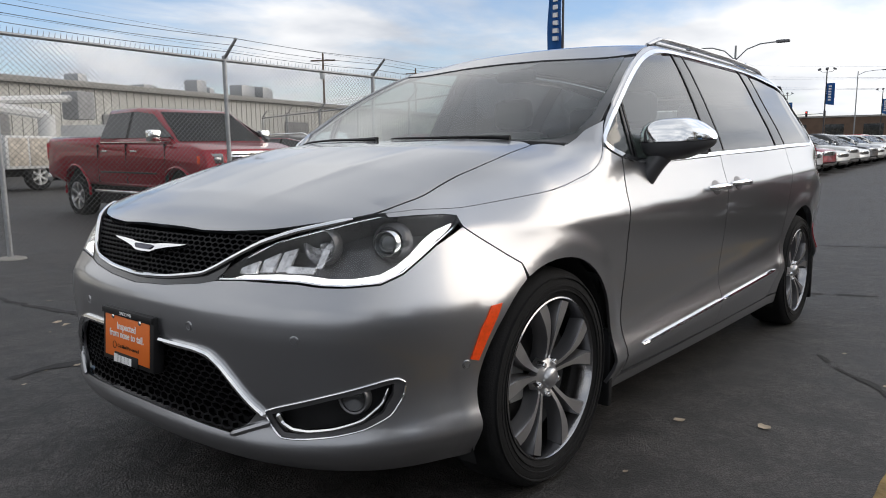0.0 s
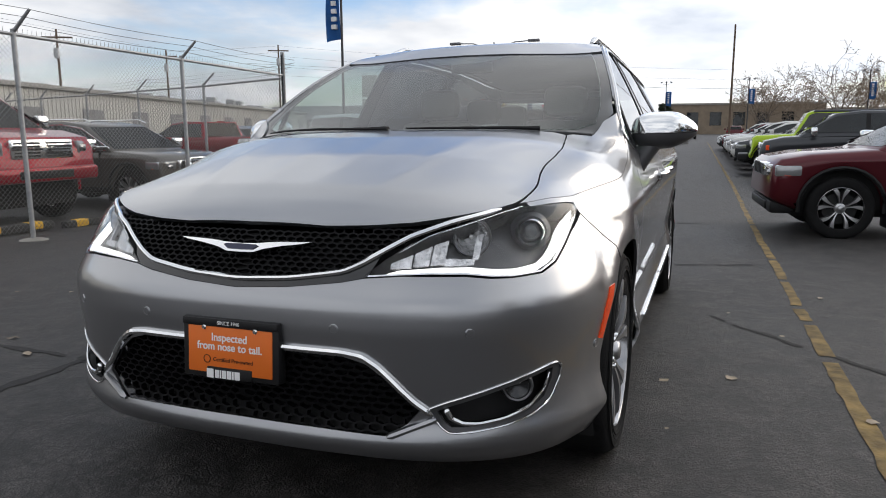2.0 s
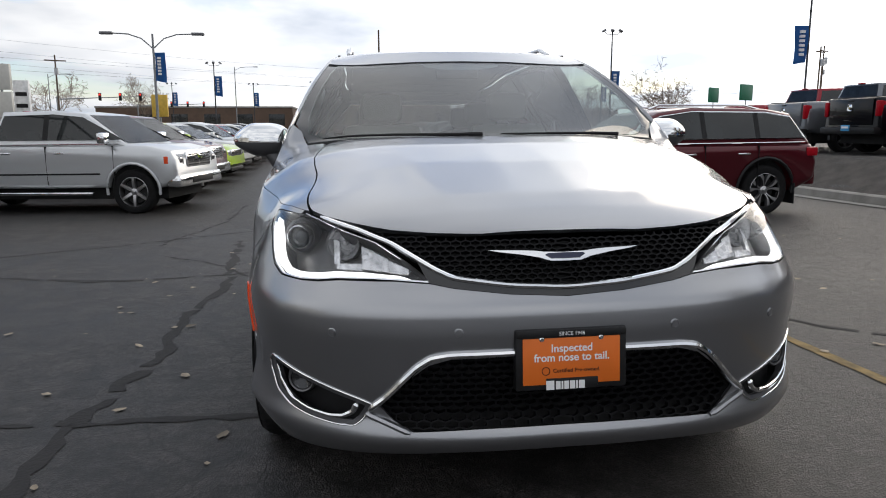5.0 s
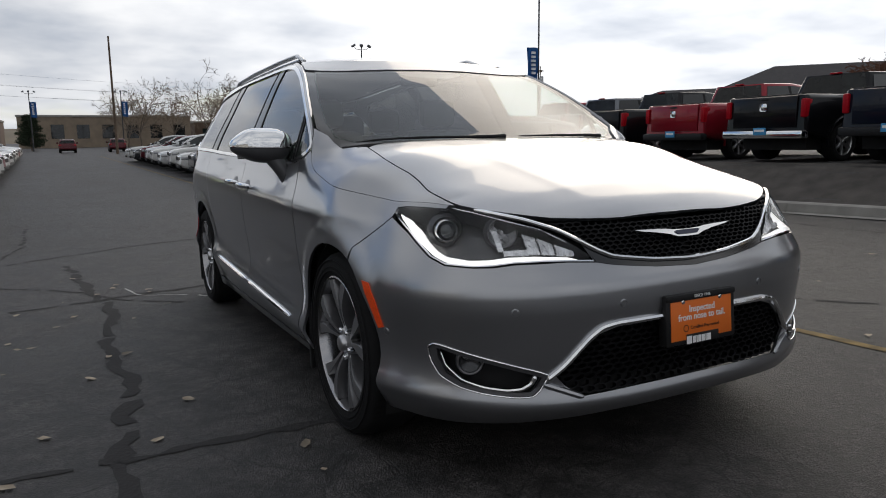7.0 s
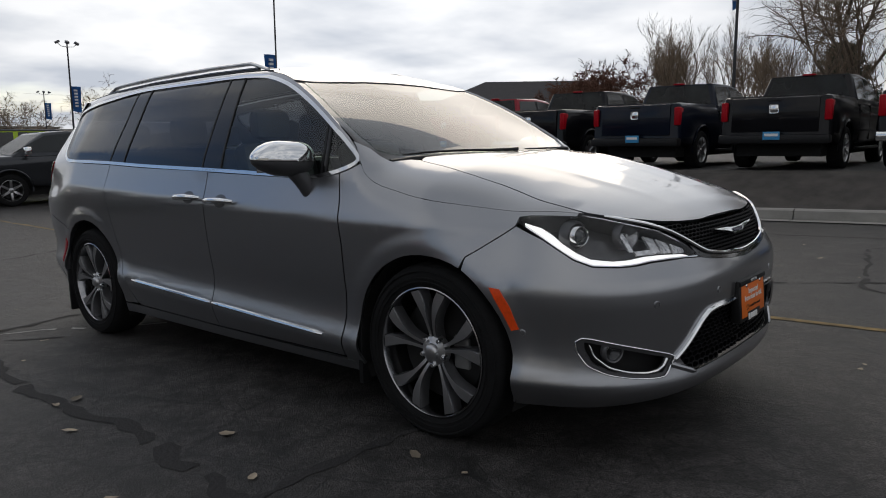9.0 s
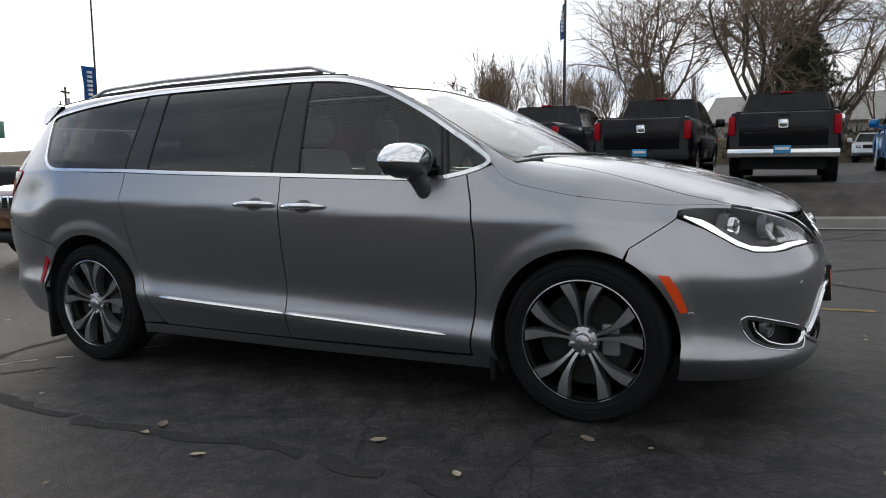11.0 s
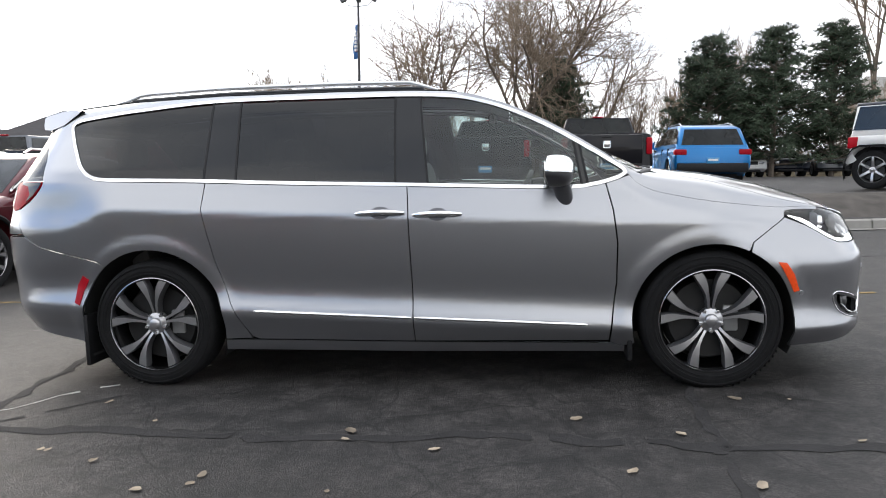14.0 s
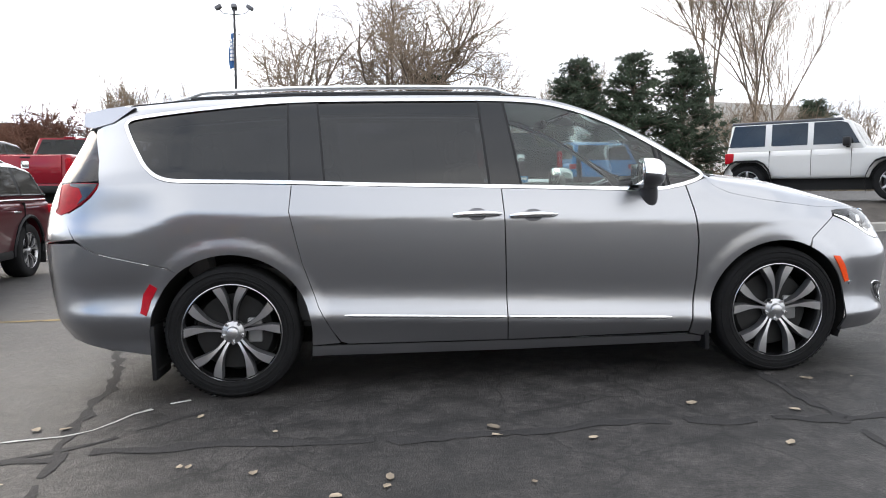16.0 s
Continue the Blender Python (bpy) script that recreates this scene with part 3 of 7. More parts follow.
def hexnet(outline, surface, cell_w, cell_h, wire, depth, out):
    """A honeycomb of thin bars inside an outline, lifted on to a surface."""
    lo_a, hi_a = min(p[0] for p in outline), max(p[0] for p in outline)
    lo_b, hi_b = min(p[1] for p in outline), max(p[1] for p in outline)

    def inside(a, b):
        c = False
        for i in range(len(outline)):
            p, q = outline[i], outline[i - 1]
            if (p[1] > b) != (q[1] > b) and a < (q[0] - p[0]) * (b - p[1]) / (q[1] - p[1]) + p[0]:
                c = not c
        return c

    verts, faces, seen = [], [], set()

    def bar(p, q):
        key = (round((p[0] + q[0]) * 500), round((p[1] + q[1]) * 500))
        if key in seen or not (inside(*p) and inside(*q)):
            return
        seen.add(key)
        d = Vector((q[0] - p[0], q[1] - p[1]))
        n2 = Vector((-d.y, d.x)).normalized() * wire
        base = len(verts)
        for c in (p, q):
            n = normal_of(surface, *c)
            if n.x < 0:
                n = -n
            for sgn in (-1, 1):
                pos = surface(c[0] + sgn * n2.x, c[1] + sgn * n2.y)
                verts.append(pos + n * out)
                verts.append(pos + n * (out - depth))
        b = base
        faces.extend([(b, b + 2, b + 6, b + 4), (b, b + 4, b + 5, b + 1), (b + 2, b + 3, b + 7, b + 6)])

    rows = int((hi_b - lo_b) / (cell_h * 0.75)) + 2
    cols = int((hi_a - lo_a) / cell_w) + 2
    for r in range(rows):
        for c in range(cols):
            ca = lo_a + (c + 0.5 * (r % 2)) * cell_w
            cb = lo_b + r * cell_h * 0.75
            h = [(ca, cb + cell_h / 2), (ca + cell_w / 2, cb + cell_h / 4), (ca + cell_w / 2, cb - cell_h / 4),
                 (ca, cb - cell_h / 2), (ca - cell_w / 2, cb - cell_h / 4), (ca - cell_w / 2, cb + cell_h / 4)]
            for k in range(6):
                bar(h[k], h[(k + 1) % 6])
    bm = bmesh.new()
    vs = [bm.verts.new(v) for v in verts]
    for f in faces:
        bm.faces.new([vs[i] for i in f])
    bmesh.ops.recalc_face_normals(bm, faces=bm.faces[:])
    return bm


def bead(name, line, radius, material, parent, label="", out=0.004, sg=1, flat=1.0, n=5):
    """A rounded strip laid along a line on the body; radius: one value or (start, end)."""
    pts = sweep(line, n)
    k = len(pts) - 1
    rs = [radius] * (k + 1) if not isinstance(radius, tuple) else [radius[0] + (radius[1] - radius[0]) * i / k for i in range(k + 1)]
    rs[0], rs[-1] = rs[0] * .5, rs[-1] * .5
    q = []
    for i, (a, b) in enumerate(pts):
        # soften the corners of the line
        if 0 < i < k:
            a, b = (pts[i - 1][0] + 2 * a + pts[i + 1][0]) / 4, (pts[i - 1][1] + 2 * b + pts[i + 1][1]) / 4
        p, nn = body(a * sg, b), normal_of(body, a * sg, b)
        if nn.dot(Vector((p.x * .3, p.y, 0))) < 0:
            nn = -nn
        q.append(p + nn * out)
    return part(name, tube(bmesh.new(), q, rs, 8, flat), material, parent, label)


def wheel_thing(parent, name, x, z, sg, radius=0.368, rim=0.268, spokes=10, width_=0.225, face=0.955, fine=True, paint=None, twin=True):
    """A road wheel: tyre, rim, spokes, hub cap, nuts, brake disc. sg: the side it faces."""
    w = new(name)
    w.parent = parent
    w.matrix_local = Matrix.Translation((x, sg * face, z))
    f = sg
    R = radius
    prof = [(rim - .004, -.012), (rim + .012, .0), (rim + .03, .006), (R - .05, .008), (R - .022, .000), (R - .008, -.018), (R - .001, -.045), (R, -width_ / 2),
            (R - .001, .045 - width_), (R - .02, -width_), (rim, -width_ + .01)]
    st = 72 if fine else 36
    bm = lathe([(r, h * f) for r, h in prof], st)
    if fine:
        # tread grooves across the shoulder and raised rings on the sidewall
        for k in range(st * 1):
            a = 2 * math.pi * (k + .5) / st
            for h0, h1 in ((-.020, -.060), (-.075, -.115)):
                c, s_ = math.cos(a), math.sin(a)
                vs = []
                for hh, rr, da in ((h0, R + .0015, -.012), (h0, R + .0015, .020), (h1, R + .003, .034), (h1, R + .003, .002)):
                    vs.append(bm.verts.new(((rr) * math.cos(a + da), hh * f, (rr) * math.sin(a + da))))
                bm.faces.new(vs)
        for rr in (rim + .022, R - .062, R - .035):
            lathe([(rr, .004 * f), (rr + .002, .0095 * f), (rr + .006, .0095 * f), (rr + .008, .004 * f)], st, bm=bm)
    part("tyre", bm, RUBBER, w)
    bm = lathe([(rim + .004, -.010 * f), (rim + .004, .000 * f), (rim - .001, .002 * f), (rim - .005, -.004 * f), (rim - .012, -.05 * f), (rim - .03, -.17 * f)], st)
    part("rim", bm, paint or DARKCHROME, w)
    bm = lathe([(.0, -.085 * f), (rim - .06, -.085 * f), (rim - .055, -.09 * f), (rim - .03, -.165 * f)], 32)
    part("brake_disc", bm, mat_once("brake disc steel", (.03, .03, .03), .45, .7), w)
    # spokes: tapered blades, in pairs
    for k in range(spokes):
        if twin:
            pair, half = divmod(k, 2)
            a0 = 2 * math.pi * pair / (spokes // 2) + math.pi / 2
            a1 = 1 if half else -1
        else:
            a0 = a1 = 2 * math.pi * k / spokes + math.pi / 2
        bm = bmesh.new()
        rows = []
        for t in (0, .15, .3, .45, .6, .72, .84, .93, 1):
            r = .045 + (rim - .010 - .045) * t
            # the two blades of a pair run side by side from the hub and part towards the rim
            a = a0 + a1 * math.asin((.0105 + .060 * t ** 2.1) / r) if twin else a0
            wd = (.0075 + .004 * t + .0155 * step(.35, .9, t)) if twin else (.03 - .006 * t)
            y = (-.010 - .030 * (1 - t) ** 2 + .004 * math.sin(t * 3.1)) * f
            c, s_ = math.cos(a), math.sin(a)
            e = Vector((-s_, 0, c))
            p = Vector((r * c, y, r * s_))
            rows.append([p - e * wd - Vector((0, f * .05, 0)), p - e * wd, p - e * wd * .82 + Vector((0, f * .006, 0)), p + e * wd * .82 + Vector((0, f * .006, 0)), p + e * wd, p + e * wd - Vector((0, f * .05, 0))])
        vr = [[bm.verts.new(v) for v in row] for row in rows]
        for q, w2 in zip(vr, vr[1:]):
            for i in range(5):
                fc = bm.faces.new((q[i], q[i + 1], w2[i + 1], w2[i]))
                fc.material_index = 0 if i == 2 else 1
        bmesh.ops.recalc_face_normals(bm, faces=bm.faces[:])
        part("spoke", bm, [paint or ALLOY, ALLOYDARK if not paint else paint], w)
    bm = lathe([(.0, .002 * f), (.026, .000 * f), (.033, -.006 * f), (.036, -.02 * f), (.062, -.03 * f), (.066, -.06 * f)], 32)
    part("hub_cap", bm, ALLOY if fine else (paint or ALLOY), w)
    if fine:
        for k in range(5):
            a = 2 * math.pi * (k + .5) / 5 + math.pi / 2
            bm = lathe([(.0, .0), (.008, -.001 * f), (.011, -.006 * f), (.011, -.03 * f)], 10)
            bmesh.ops.translate(bm, vec=(.058 * math.cos(a), -.012 * f, .058 * math.sin(a)), verts=bm.verts[:])
            part("wheel_nut", bm, CHROME, w)
        bm = box(.07, .15, -.13, -.07, -.07, .07, .012)
        if sg < 0:
            for v in bm.verts:
                v.co.y = -v.co.y
        bmesh.ops.recalc_face_normals(bm, faces=bm.faces[:])
        part("brake_caliper", bm, mat_once("caliper grey", (.3, .3, .3), .5, .5), w)
    return w


_mats = {}


def mat_once(name, color, rough=.5, metal=0.0, **k):
    if name not in _mats:
        _mats[name] = mat(name, color, rough, metal, **k)
    return _mats[name]


def text_mesh(words, size, material, name, parent, m, extrude=0.0005, label="", bold=0.0):
    cu = bpy.data.curves.new(name, "FONT")
    cu.body, cu.size, cu.extrude, cu.align_x, cu.align_y = words, size, extrude, "CENTER", "CENTER"
    cu.offset = bold
    ob = bpy.data.objects.new(name + "_curve", cu)
    me = bpy.data.meshes.new_from_object(ob)
    bpy.data.objects.remove(ob)
    me.name = name
    me.materials.clear()
    me.materials.append(material)
    t = new(name, me)
    t.parent = parent
    t.matrix_local = m
    return tagged(t, label)


def build_van():
    van = empty("minivan", TILT.copy(), "silver grey metallic minivan with chrome trim parked on the asphalt", "minivan")
    A = lambda outline, holes=(): (outline, list(holes), body, 1)
    # ---- bumper
    cutline = [(1.925, .884), (1.84, .825), (1.749, .766)]
    b_top = [(0, .698)] + by_y([(.165, .707), (.32, .725), (.384, .738), (.481, .745), (.64, .745), (.70, .738), (.752, .737)]) + by_x([(2.214, .743), (2.154, .767), (2.103, .798), (2.034, .838)] + cutline)
    a_front = by_x(arc(0, 62, -19, 12))
    b_bot = by_x([(1.94, .218)]) + by_y([(.80, .222), (.6, .235), (.335, .247)]) + [(0, .250)]
    bumper_half = b_top + a_front + b_bot
    hole_l = both(by_y(LOWER_HOLE))
    fog_l = by_y(FOG_HOLE)
    skin("front_bumper", [A(both(bumper_half), [hole_l, fog_l, mirrored(fog_l)])], SILVER, van)
    # lower grille
    hl = both(by_y(LOWER_HOLE))
    g = skin("lower_grille", [A(hl)], WELL, van, "black honeycomb lower grille", out=-.045, thick=0)
    ob = part("honeycomb", hexnet(both(by_y([(y * 1.02, z) for y, z in LOWER_HOLE])), body, .040, .0245, .0026, .02, -.016), MESHBLACK, g, smooth=False)
    tagged(ob, kind="stuff")
    line = [(.565, .376), (.52, .412), (.466, .471), (.43, .508), (.39, .535), (.335, .544), (.16, .546)]
    half_line = by_y(line)
    bead("grille_trim", half_line + [(0, .547)] + [(-a_, b_) for a_, b_ in half_line[::-1]], .0105, CHROME, van, "bright chrome strip over the lower grille", out=.004)
    # upper grille
    up = by_y(GRILLE_TOP) + by_y(GRILLE_LOW[::-1])
    g = skin("upper_grille", [A(both(up))], WELL, van, "black honeycomb upper grille", out=-.032, thick=0)
    ob = part("honeycomb", hexnet(both(by_y(GRILLE_TOP[:-1]) + by_y(GRILLE_LOW[::-1])), body, .030, .0175, .0019, .016, -.008), MESHBLACK, g, smooth=False)
    tagged(ob, kind="stuff")
    half_line = by_y([(y, z + .006) for y, z in GRILLE_LOW[::-1]][:-1])
    bead("grille_surround", half_line + [(0, .722)] + [(-a_, b_) for a_, b_ in half_line[::-1]], .0075, CHROME, van, "chrome strip along the lower edge of the grille", out=.003)
    skin("grille_seal", [A(both(by_y([(0, .700), (.165, .709), (.32, .727), (.39, .742)]) + by_y(GRILLE_LOW[:5][::-1])))], GLOSSBLACK, van, out=-.002, thick=.01, dv=.012)
    # wings badge
    badge = skin("badge", [A(both(by_y([(0, .809), (.06, .811), (.085, .814), (.12, .816), (.219, .819), (.19, .813), (.13, .806), (.075, .797), (.045, .788), (0, .787)])))], CHROME, van,
                 "chrome winged badge", out=.018, thick=.02, dv=.008, du=.02)
    skin("badge_centre", [A(both(by_y([(0, .807), (.05, .806), (.058, .803), (.042, .794), (0, .793)])))], mat_once("dark blue enamel", (.02, .025, .06), .2), badge, out=.021, thick=.004, dv=.01)
    # ---- headlamps, fog lamps, sensors
    for sg in (1, -1):
        fl = (lambda p: p) if sg > 0 else mirrored
        low_edge = by_y(LAMP_LOW) + by_x([(2.214, .748), (2.154, .772), (2.103, .803), (2.034, .844), (1.96, .883)])
        outline = low_edge + by_x([(1.932, .896), (1.918, .906), (1.926, .915), (1.97, .921), (2.05, .920)]) + by_y(LAMP_UP[::-1])
        lamp = skin("headlamp", [A(fl(outline))], LAMPDARK, van, "clear headlamp with a lit white lower strip", out=-.085, thick=-.085)
        skin("lens", [A(fl(inset(outline, .002)))], CLEAR, lamp, out=.001, thick=.004)
        led_o = by_y([(.44, .754), (.552, .757), (.642, .756), (.700, .749), (.751, .747)]) + by_x([(2.225, .752), (2.167, .773), (2.102, .808), (2.05, .839), (1.952, .898)])
        led_i = by_x([(1.952, .902), (2.020, .884), (2.062, .860), (2.107, .826), (2.159, .794), (2.204, .773)]) + by_y([(.757, .763), (.708, .764), (.651, .771), (.578, .771), (.473, .763)])
        led = led_o + led_i
        skin("daytime_strip", [A(fl(led))], LED, lamp, "lit white strip", out=-.010, thick=.02, du=.02, dv=.012)
        rim_in = [(a_, b_ + .0045) for a_, b_ in low_edge[::-1]]
        skin("lamp_edge", [A(fl(low_edge + rim_in))], CHROME, lamp, out=-.002, thick=.01, dv=.01)
        up_edge = by_y([(.74, .921), (.70, .909), (.62, .879), (.533, .850), (.464, .806)])
        bead("lamp_brow", up_edge, .0022, CHROME, lamp, out=-.004, sg=sg, n=4)
        # projector: a glass dome in a bright ring with a silver wing beside it
        fwd = Vector((1, .30 * sg, 0)).normalized()
        aim = fwd.to_track_quat("Z", "Y").to_matrix().to_4x4()
        m = Matrix.Translation((2.135, .762 * sg, .846)) @ aim
        k = part("projector", lathe([(.0, .016), (.012, .013), (.022, .006), (.028, -.006), (.029, -.012)], 32, "z"), mat_once("projector lens", (.03, .035, .04), .04, 0, coat=1.0), lamp)
        k.matrix_local = m
        k = part("projector_ring", lathe([(.029, -.014), (.031, .004), (.035, .010), (.039, .004), (.040, -.045)], 40, "z"), REFLECT, lamp)
        k.matrix_local = m
        k = part("projector_bezel", lathe([(.040, -.02), (.045, -.012), (.056, -.024), (.058, -.05)], 32, "z"), LAMPDARK, lamp)
        k.matrix_local = m
        skin("reflector_blade", [A(fl(by_x([(2.128, .882), (2.098, .884), (2.100, .852), (2.118, .838), (2.132, .846)])))], REFLECT, lamp, out=-.030, thick=.006, du=.02, dv=.02)
        # bulb reflector of flat facets, with stepped bright plates towards the grille
        m = Matrix.Translation((2.250, .622 * sg, .838)) @ aim
        bm = lathe([(.006, -.034), (.010, -.030), (.024, -.026), (.036, -.010), (.046, .012)], 11, "z")
        for v in bm.verts:
            v.co.y *= 1.08
        part("reflector", bm, CRINKLE, lamp, smooth=False).matrix_local = m
        bm = lathe([(0, .004), (.006, .002), (.009, -.008), (.009, -.034)], 14, "z")
        part("bulb", bm, mat_once("bulb glass", (.5, .5, .5), .1, .6), lamp).matrix_local = m
        bm = lathe([(.046, .012), (.050, .014), (.054, .006), (.056, -.02)], 22, "z")
        part("reflector_rim", bm, mat_once("satin grey", (.12, .12, .125), .3, .6), lamp).matrix_local = m
        for j, (y0, y1, z0, z1, z2, z3, dep) in enumerate(((.445, .500, .768, .772, .806, .782, .016), (.503, .545, .776, .780, .832, .812, .026), (.548, .585, .782, .786, .850, .838, .036), (.585, .66, .780, .782, .798, .800, .030), (.655, .672, .80, .80, .872, .868, .040))):
            plate_ = by_y([(y0, z0), (y1, z1), (y1, z2), (y0, z3)])
            skin("reflector_plate", [A(fl(plate_))], CRINKLE, lamp, out=-dep, thick=.01, du=.018, dv=.018)
        # fog lamp pocket
        fo = fl(by_y(FOG_HOLE))
        pocket = skin("fog_lamp", [A(fo)], BLACK, van, "round fog lamp in a black pocket with a chrome edge", out=-.05, thick=-.05)
        bead("fog_edge", by_y(FOG_HOLE + FOG_HOLE[:1]), .0032, CHROME, pocket, "thin chrome edge", out=.001, sg=sg, n=4)
        ring_in = inset(FOG_HOLE, .015)
        skin("fog_bezel", [A(fo, [fl(by_y(ring_in))])], mat_once("satin grey plastic", (.07, .07, .075), .35, .2), pocket, out=-.003, thick=.02, dv=.02, du=.025)
        bead("fog_trim", by_y([(.600, .392), (.612, .366), (.640, .350), (.68, .347), (.74, .357), (.795, .380), (.828, .424), (.838, .466)]), (.010, .003), CHROME, pocket, "chrome crescent", out=.002, sg=sg)
        bead("lower_blade", by_y([(.575, .362), (.51, .335), (.45, .310)]), .011, SILVER, pocket, out=.002, sg=sg)
        p = body(s_at(.434, y=.772), .434)
        n = Vector((1, .42, .0)).normalized()
        p, n = Vector((p.x, p.y * sg, p.z)), Vector((n.x, n.y * sg, n.z))
        m = Matrix.Translation(p - n * .022) @ n.to_track_quat("Z", "Y").to_matrix().to_4x4()
        k = part("fog_lens", lathe([(.0, .012), (.02, .010), (.034, .002), (.036, -.01)], 24, "z"), CLEAR, pocket)
        k.matrix_local = m
        k = part("fog_reflector", lathe([(.0, -.012), (.012, -.010), (.03, .0), (.034, .001)], 24, "z"), mat_once("fog lamp bowl", (.06, .06, .062), .2, .7), pocket)
        k.matrix_local = m
        k = part("fog_ring", lathe([(.036, -.02), (.036, .004), (.041, .006), (.045, .0), (.046, -.02)], 28, "z"), mat_once("satin grey", (.12, .12, .125), .3, .6), pocket)
        k.matrix_local = m
        for yy, zz in ((.314, .606), (.665, .601), (.965, .50)):
            ss = s_at(zz, y=yy) if yy < .9 else s_at(zz, x=1.99)
            p, n = body(ss, zz), normal_of(body, ss, zz)
            if n.y < 0 and yy > .2 or n.x < -.1:
                n = -n
            p, n = Vector((p.x, p.y * sg, p.z)), Vector((n.x, n.y * sg, n.z))
            k = part("parking_sensor", lathe([(.0, .0025), (.009, .0022), (.0095, .0005), (.011, .0005), (.0115, .002), (.0135, .0012), (.014, -.003)], 24, "z"), SILVER, van)
            k.matrix_local = Matrix.Translation(p) @ n.to_track_quat("Z", "Y").to_matrix().to_4x4()
    # ---- number plate holder with a printed card
    card = new("plate_holder")
    card.parent = van
    card.matrix_local = pose(2.505, 0, .527, 0, -3, 0)
    part("plate_frame", box(-.03, .008, -.160, .160, -.088, .085, .006), BLACK, card, "black plastic plate frame")
    part("plate_card", box(.004, .0105, -.140, .140, -.072, .060, .002), ORANGE, card, "orange printed card")
    part("plate_lip", box(.004, .014, -.158, .158, .062, .083, .004), BLACK, card)
    part("card_tab", box(.009, .0125, -.075, .075, -.086, -.054, .002), BLACK, card)
    text_mesh("Inspected", .031, WHITE, "printed_line", card, pose(.0112, 0, .030, 90, 0, 90), bold=.0005)
    text_mesh("from nose to tail.", .031, WHITE, "printed_line", card, pose(.0112, 0, .004, 90, 0, 90), bold=.0005)
    text_mesh("Certified Pre-owned", .016, BLACK, "printed_line", card, pose(.0112, .012, -.033, 90, 0, 90))
    text_mesh("SINCE 1946", .015, WHITE, "printed_line", card, pose(.0146, 0, .072, 90, 0, 90))
    bm = lathe([(.010, 0), (.012, 0), (.012, .0008), (.010, .0008), (.010, 0)], 20, "x")
    k = part("printed_ring", bm, BLACK, card)
    k.matrix_local = pose(.0108, -.075, -.033)
    # the dealer's mark as plain blocks
    part("dealer_mark", box(.0122, .0134, -.075, -.052, -.086, -.060), WHITE, card, smooth=False)
    x = -.047
    for wd in (.016, .008, .016, .018, .008, .020):
        part("dealer_mark", box(.0122, .0134, x, x + wd - .003, -.085, -.062), WHITE, card, smooth=False)
        x += wd
    for yy in (-.085, .085):
        k = part("plate_screw", lathe([(0, .004), (.005, .004), (.008, .001), (.008, -.002)], 12, "x"), CHROME, card)
        k.matrix_local = pose(.0105, yy, .057)
    # ---- bonnet, roof, windscreen
    T = lambda outline, holes=(): (outline, list(holes), top, 1)
    hood_e = [(1.375, 0), (1.375, .45), (1.385, .70), (1.42, .752), (1.54, .767), (1.69, .785), (1.81, .818), (1.93, .866), (2.03, .915), (2.09, .950), (2.15, .985), (2.20, .995), (2.28, .995), (2.33, .995), (2.365, .995), (2.380, .99), (2.384, 0)]
    hood = hood_e + [(u, -v) for u, v in hood_e[::-1] if v > 0]
    skin("bonnet", [T(hood)], SILVER, van, out=.0, thick=.014, du=.024, dv=.025)
    roof_e = [(.492, 0), (.50, .35), (.53, .6), (.59, .88), (.61, .985), (-.5, .985), (-1.2, .985), (-2.0, .985), (-2.33, .985), (-2.36, 0)]
    skin("roof", [T(roof_e + [(u, -v) for u, v in roof_e[::-1] if v > 0])], SILVER, van, thick=.012, du=.06, dv=.08)
    ws = [(.61, -.92), (.545, -.6), (.515, -.35), (.508, 0), (.515, .35), (.545, .6), (.61, .92), (.75, .935), (1.0, .94), (1.2, .93), (1.30, .90), (1.325, .80), (1.325, -.80), (1.30, -.90), (1.2, -.93), (1.0, -.94), (.75, -.935)]
    skin("windscreen", [T(ws)], WINDSHIELD, van, "tinted windscreen", out=-.004, thick=.0, du=.06, dv=.08)
    wse = [(.625, -.985), (.595, -.88), (.535, -.6), (.505, -.35), (.497, 0), (.505, .35), (.535, .6), (.595, .88), (.625, .985), (1.26, .985), (1.36, .85), (1.365, 0), (1.36, -.85), (1.26, -.985)]
    skin("windscreen_seal", [T(wse, [inset(ws, .004)])], GLOSSBLACK, van, out=-.007, thick=.004, du=.06, dv=.08)
    fr = [(.515, -.3), (.512, 0), (.515, .3), (.55, .28), (.60, .12), (.60, -.12), (.55, -.28)]
    skin("windscreen_tint_band", [T(fr)], mat_once("windscreen shade band", (.02, .025, .03), .3), van, out=-.009, thick=0, du=.06, dv=.08)
    for sg in (1, -1):
        fl = (lambda p: p) if sg > 0 else mirrored
        # front wing: side wall and the strip beside the bonnet
        f_gap = [(1.921, .887), (1.836, .828), (1.745, .769)]
        topline = [(s, top_z(s) - .001) for s in np.linspace(s_at(1.12, x=1.135), s_at(.938, x=1.93), 26)]
        side = by_x(f_gap + arc(0, 64, 196, 20) + [(1.125, .235), (1.10, .232), (1.026, .250)] + shift(DOOR_FRONT, .006, 0)[1:] + [(1.06, 1.104), (1.128, 1.128)]) + topline
        strip = [(2.142, .994), (2.087, .956), (2.027, .921), (1.927, .871), (1.807, .823), (1.69, .790), (1.54, .772), (1.417, .757), (1.385, .78), (1.365, .86), (1.30, .93), (1.27, .995), (1.38, .999), (1.6, .999), (1.9, .999), (2.05, .999), (2.11, .999)]
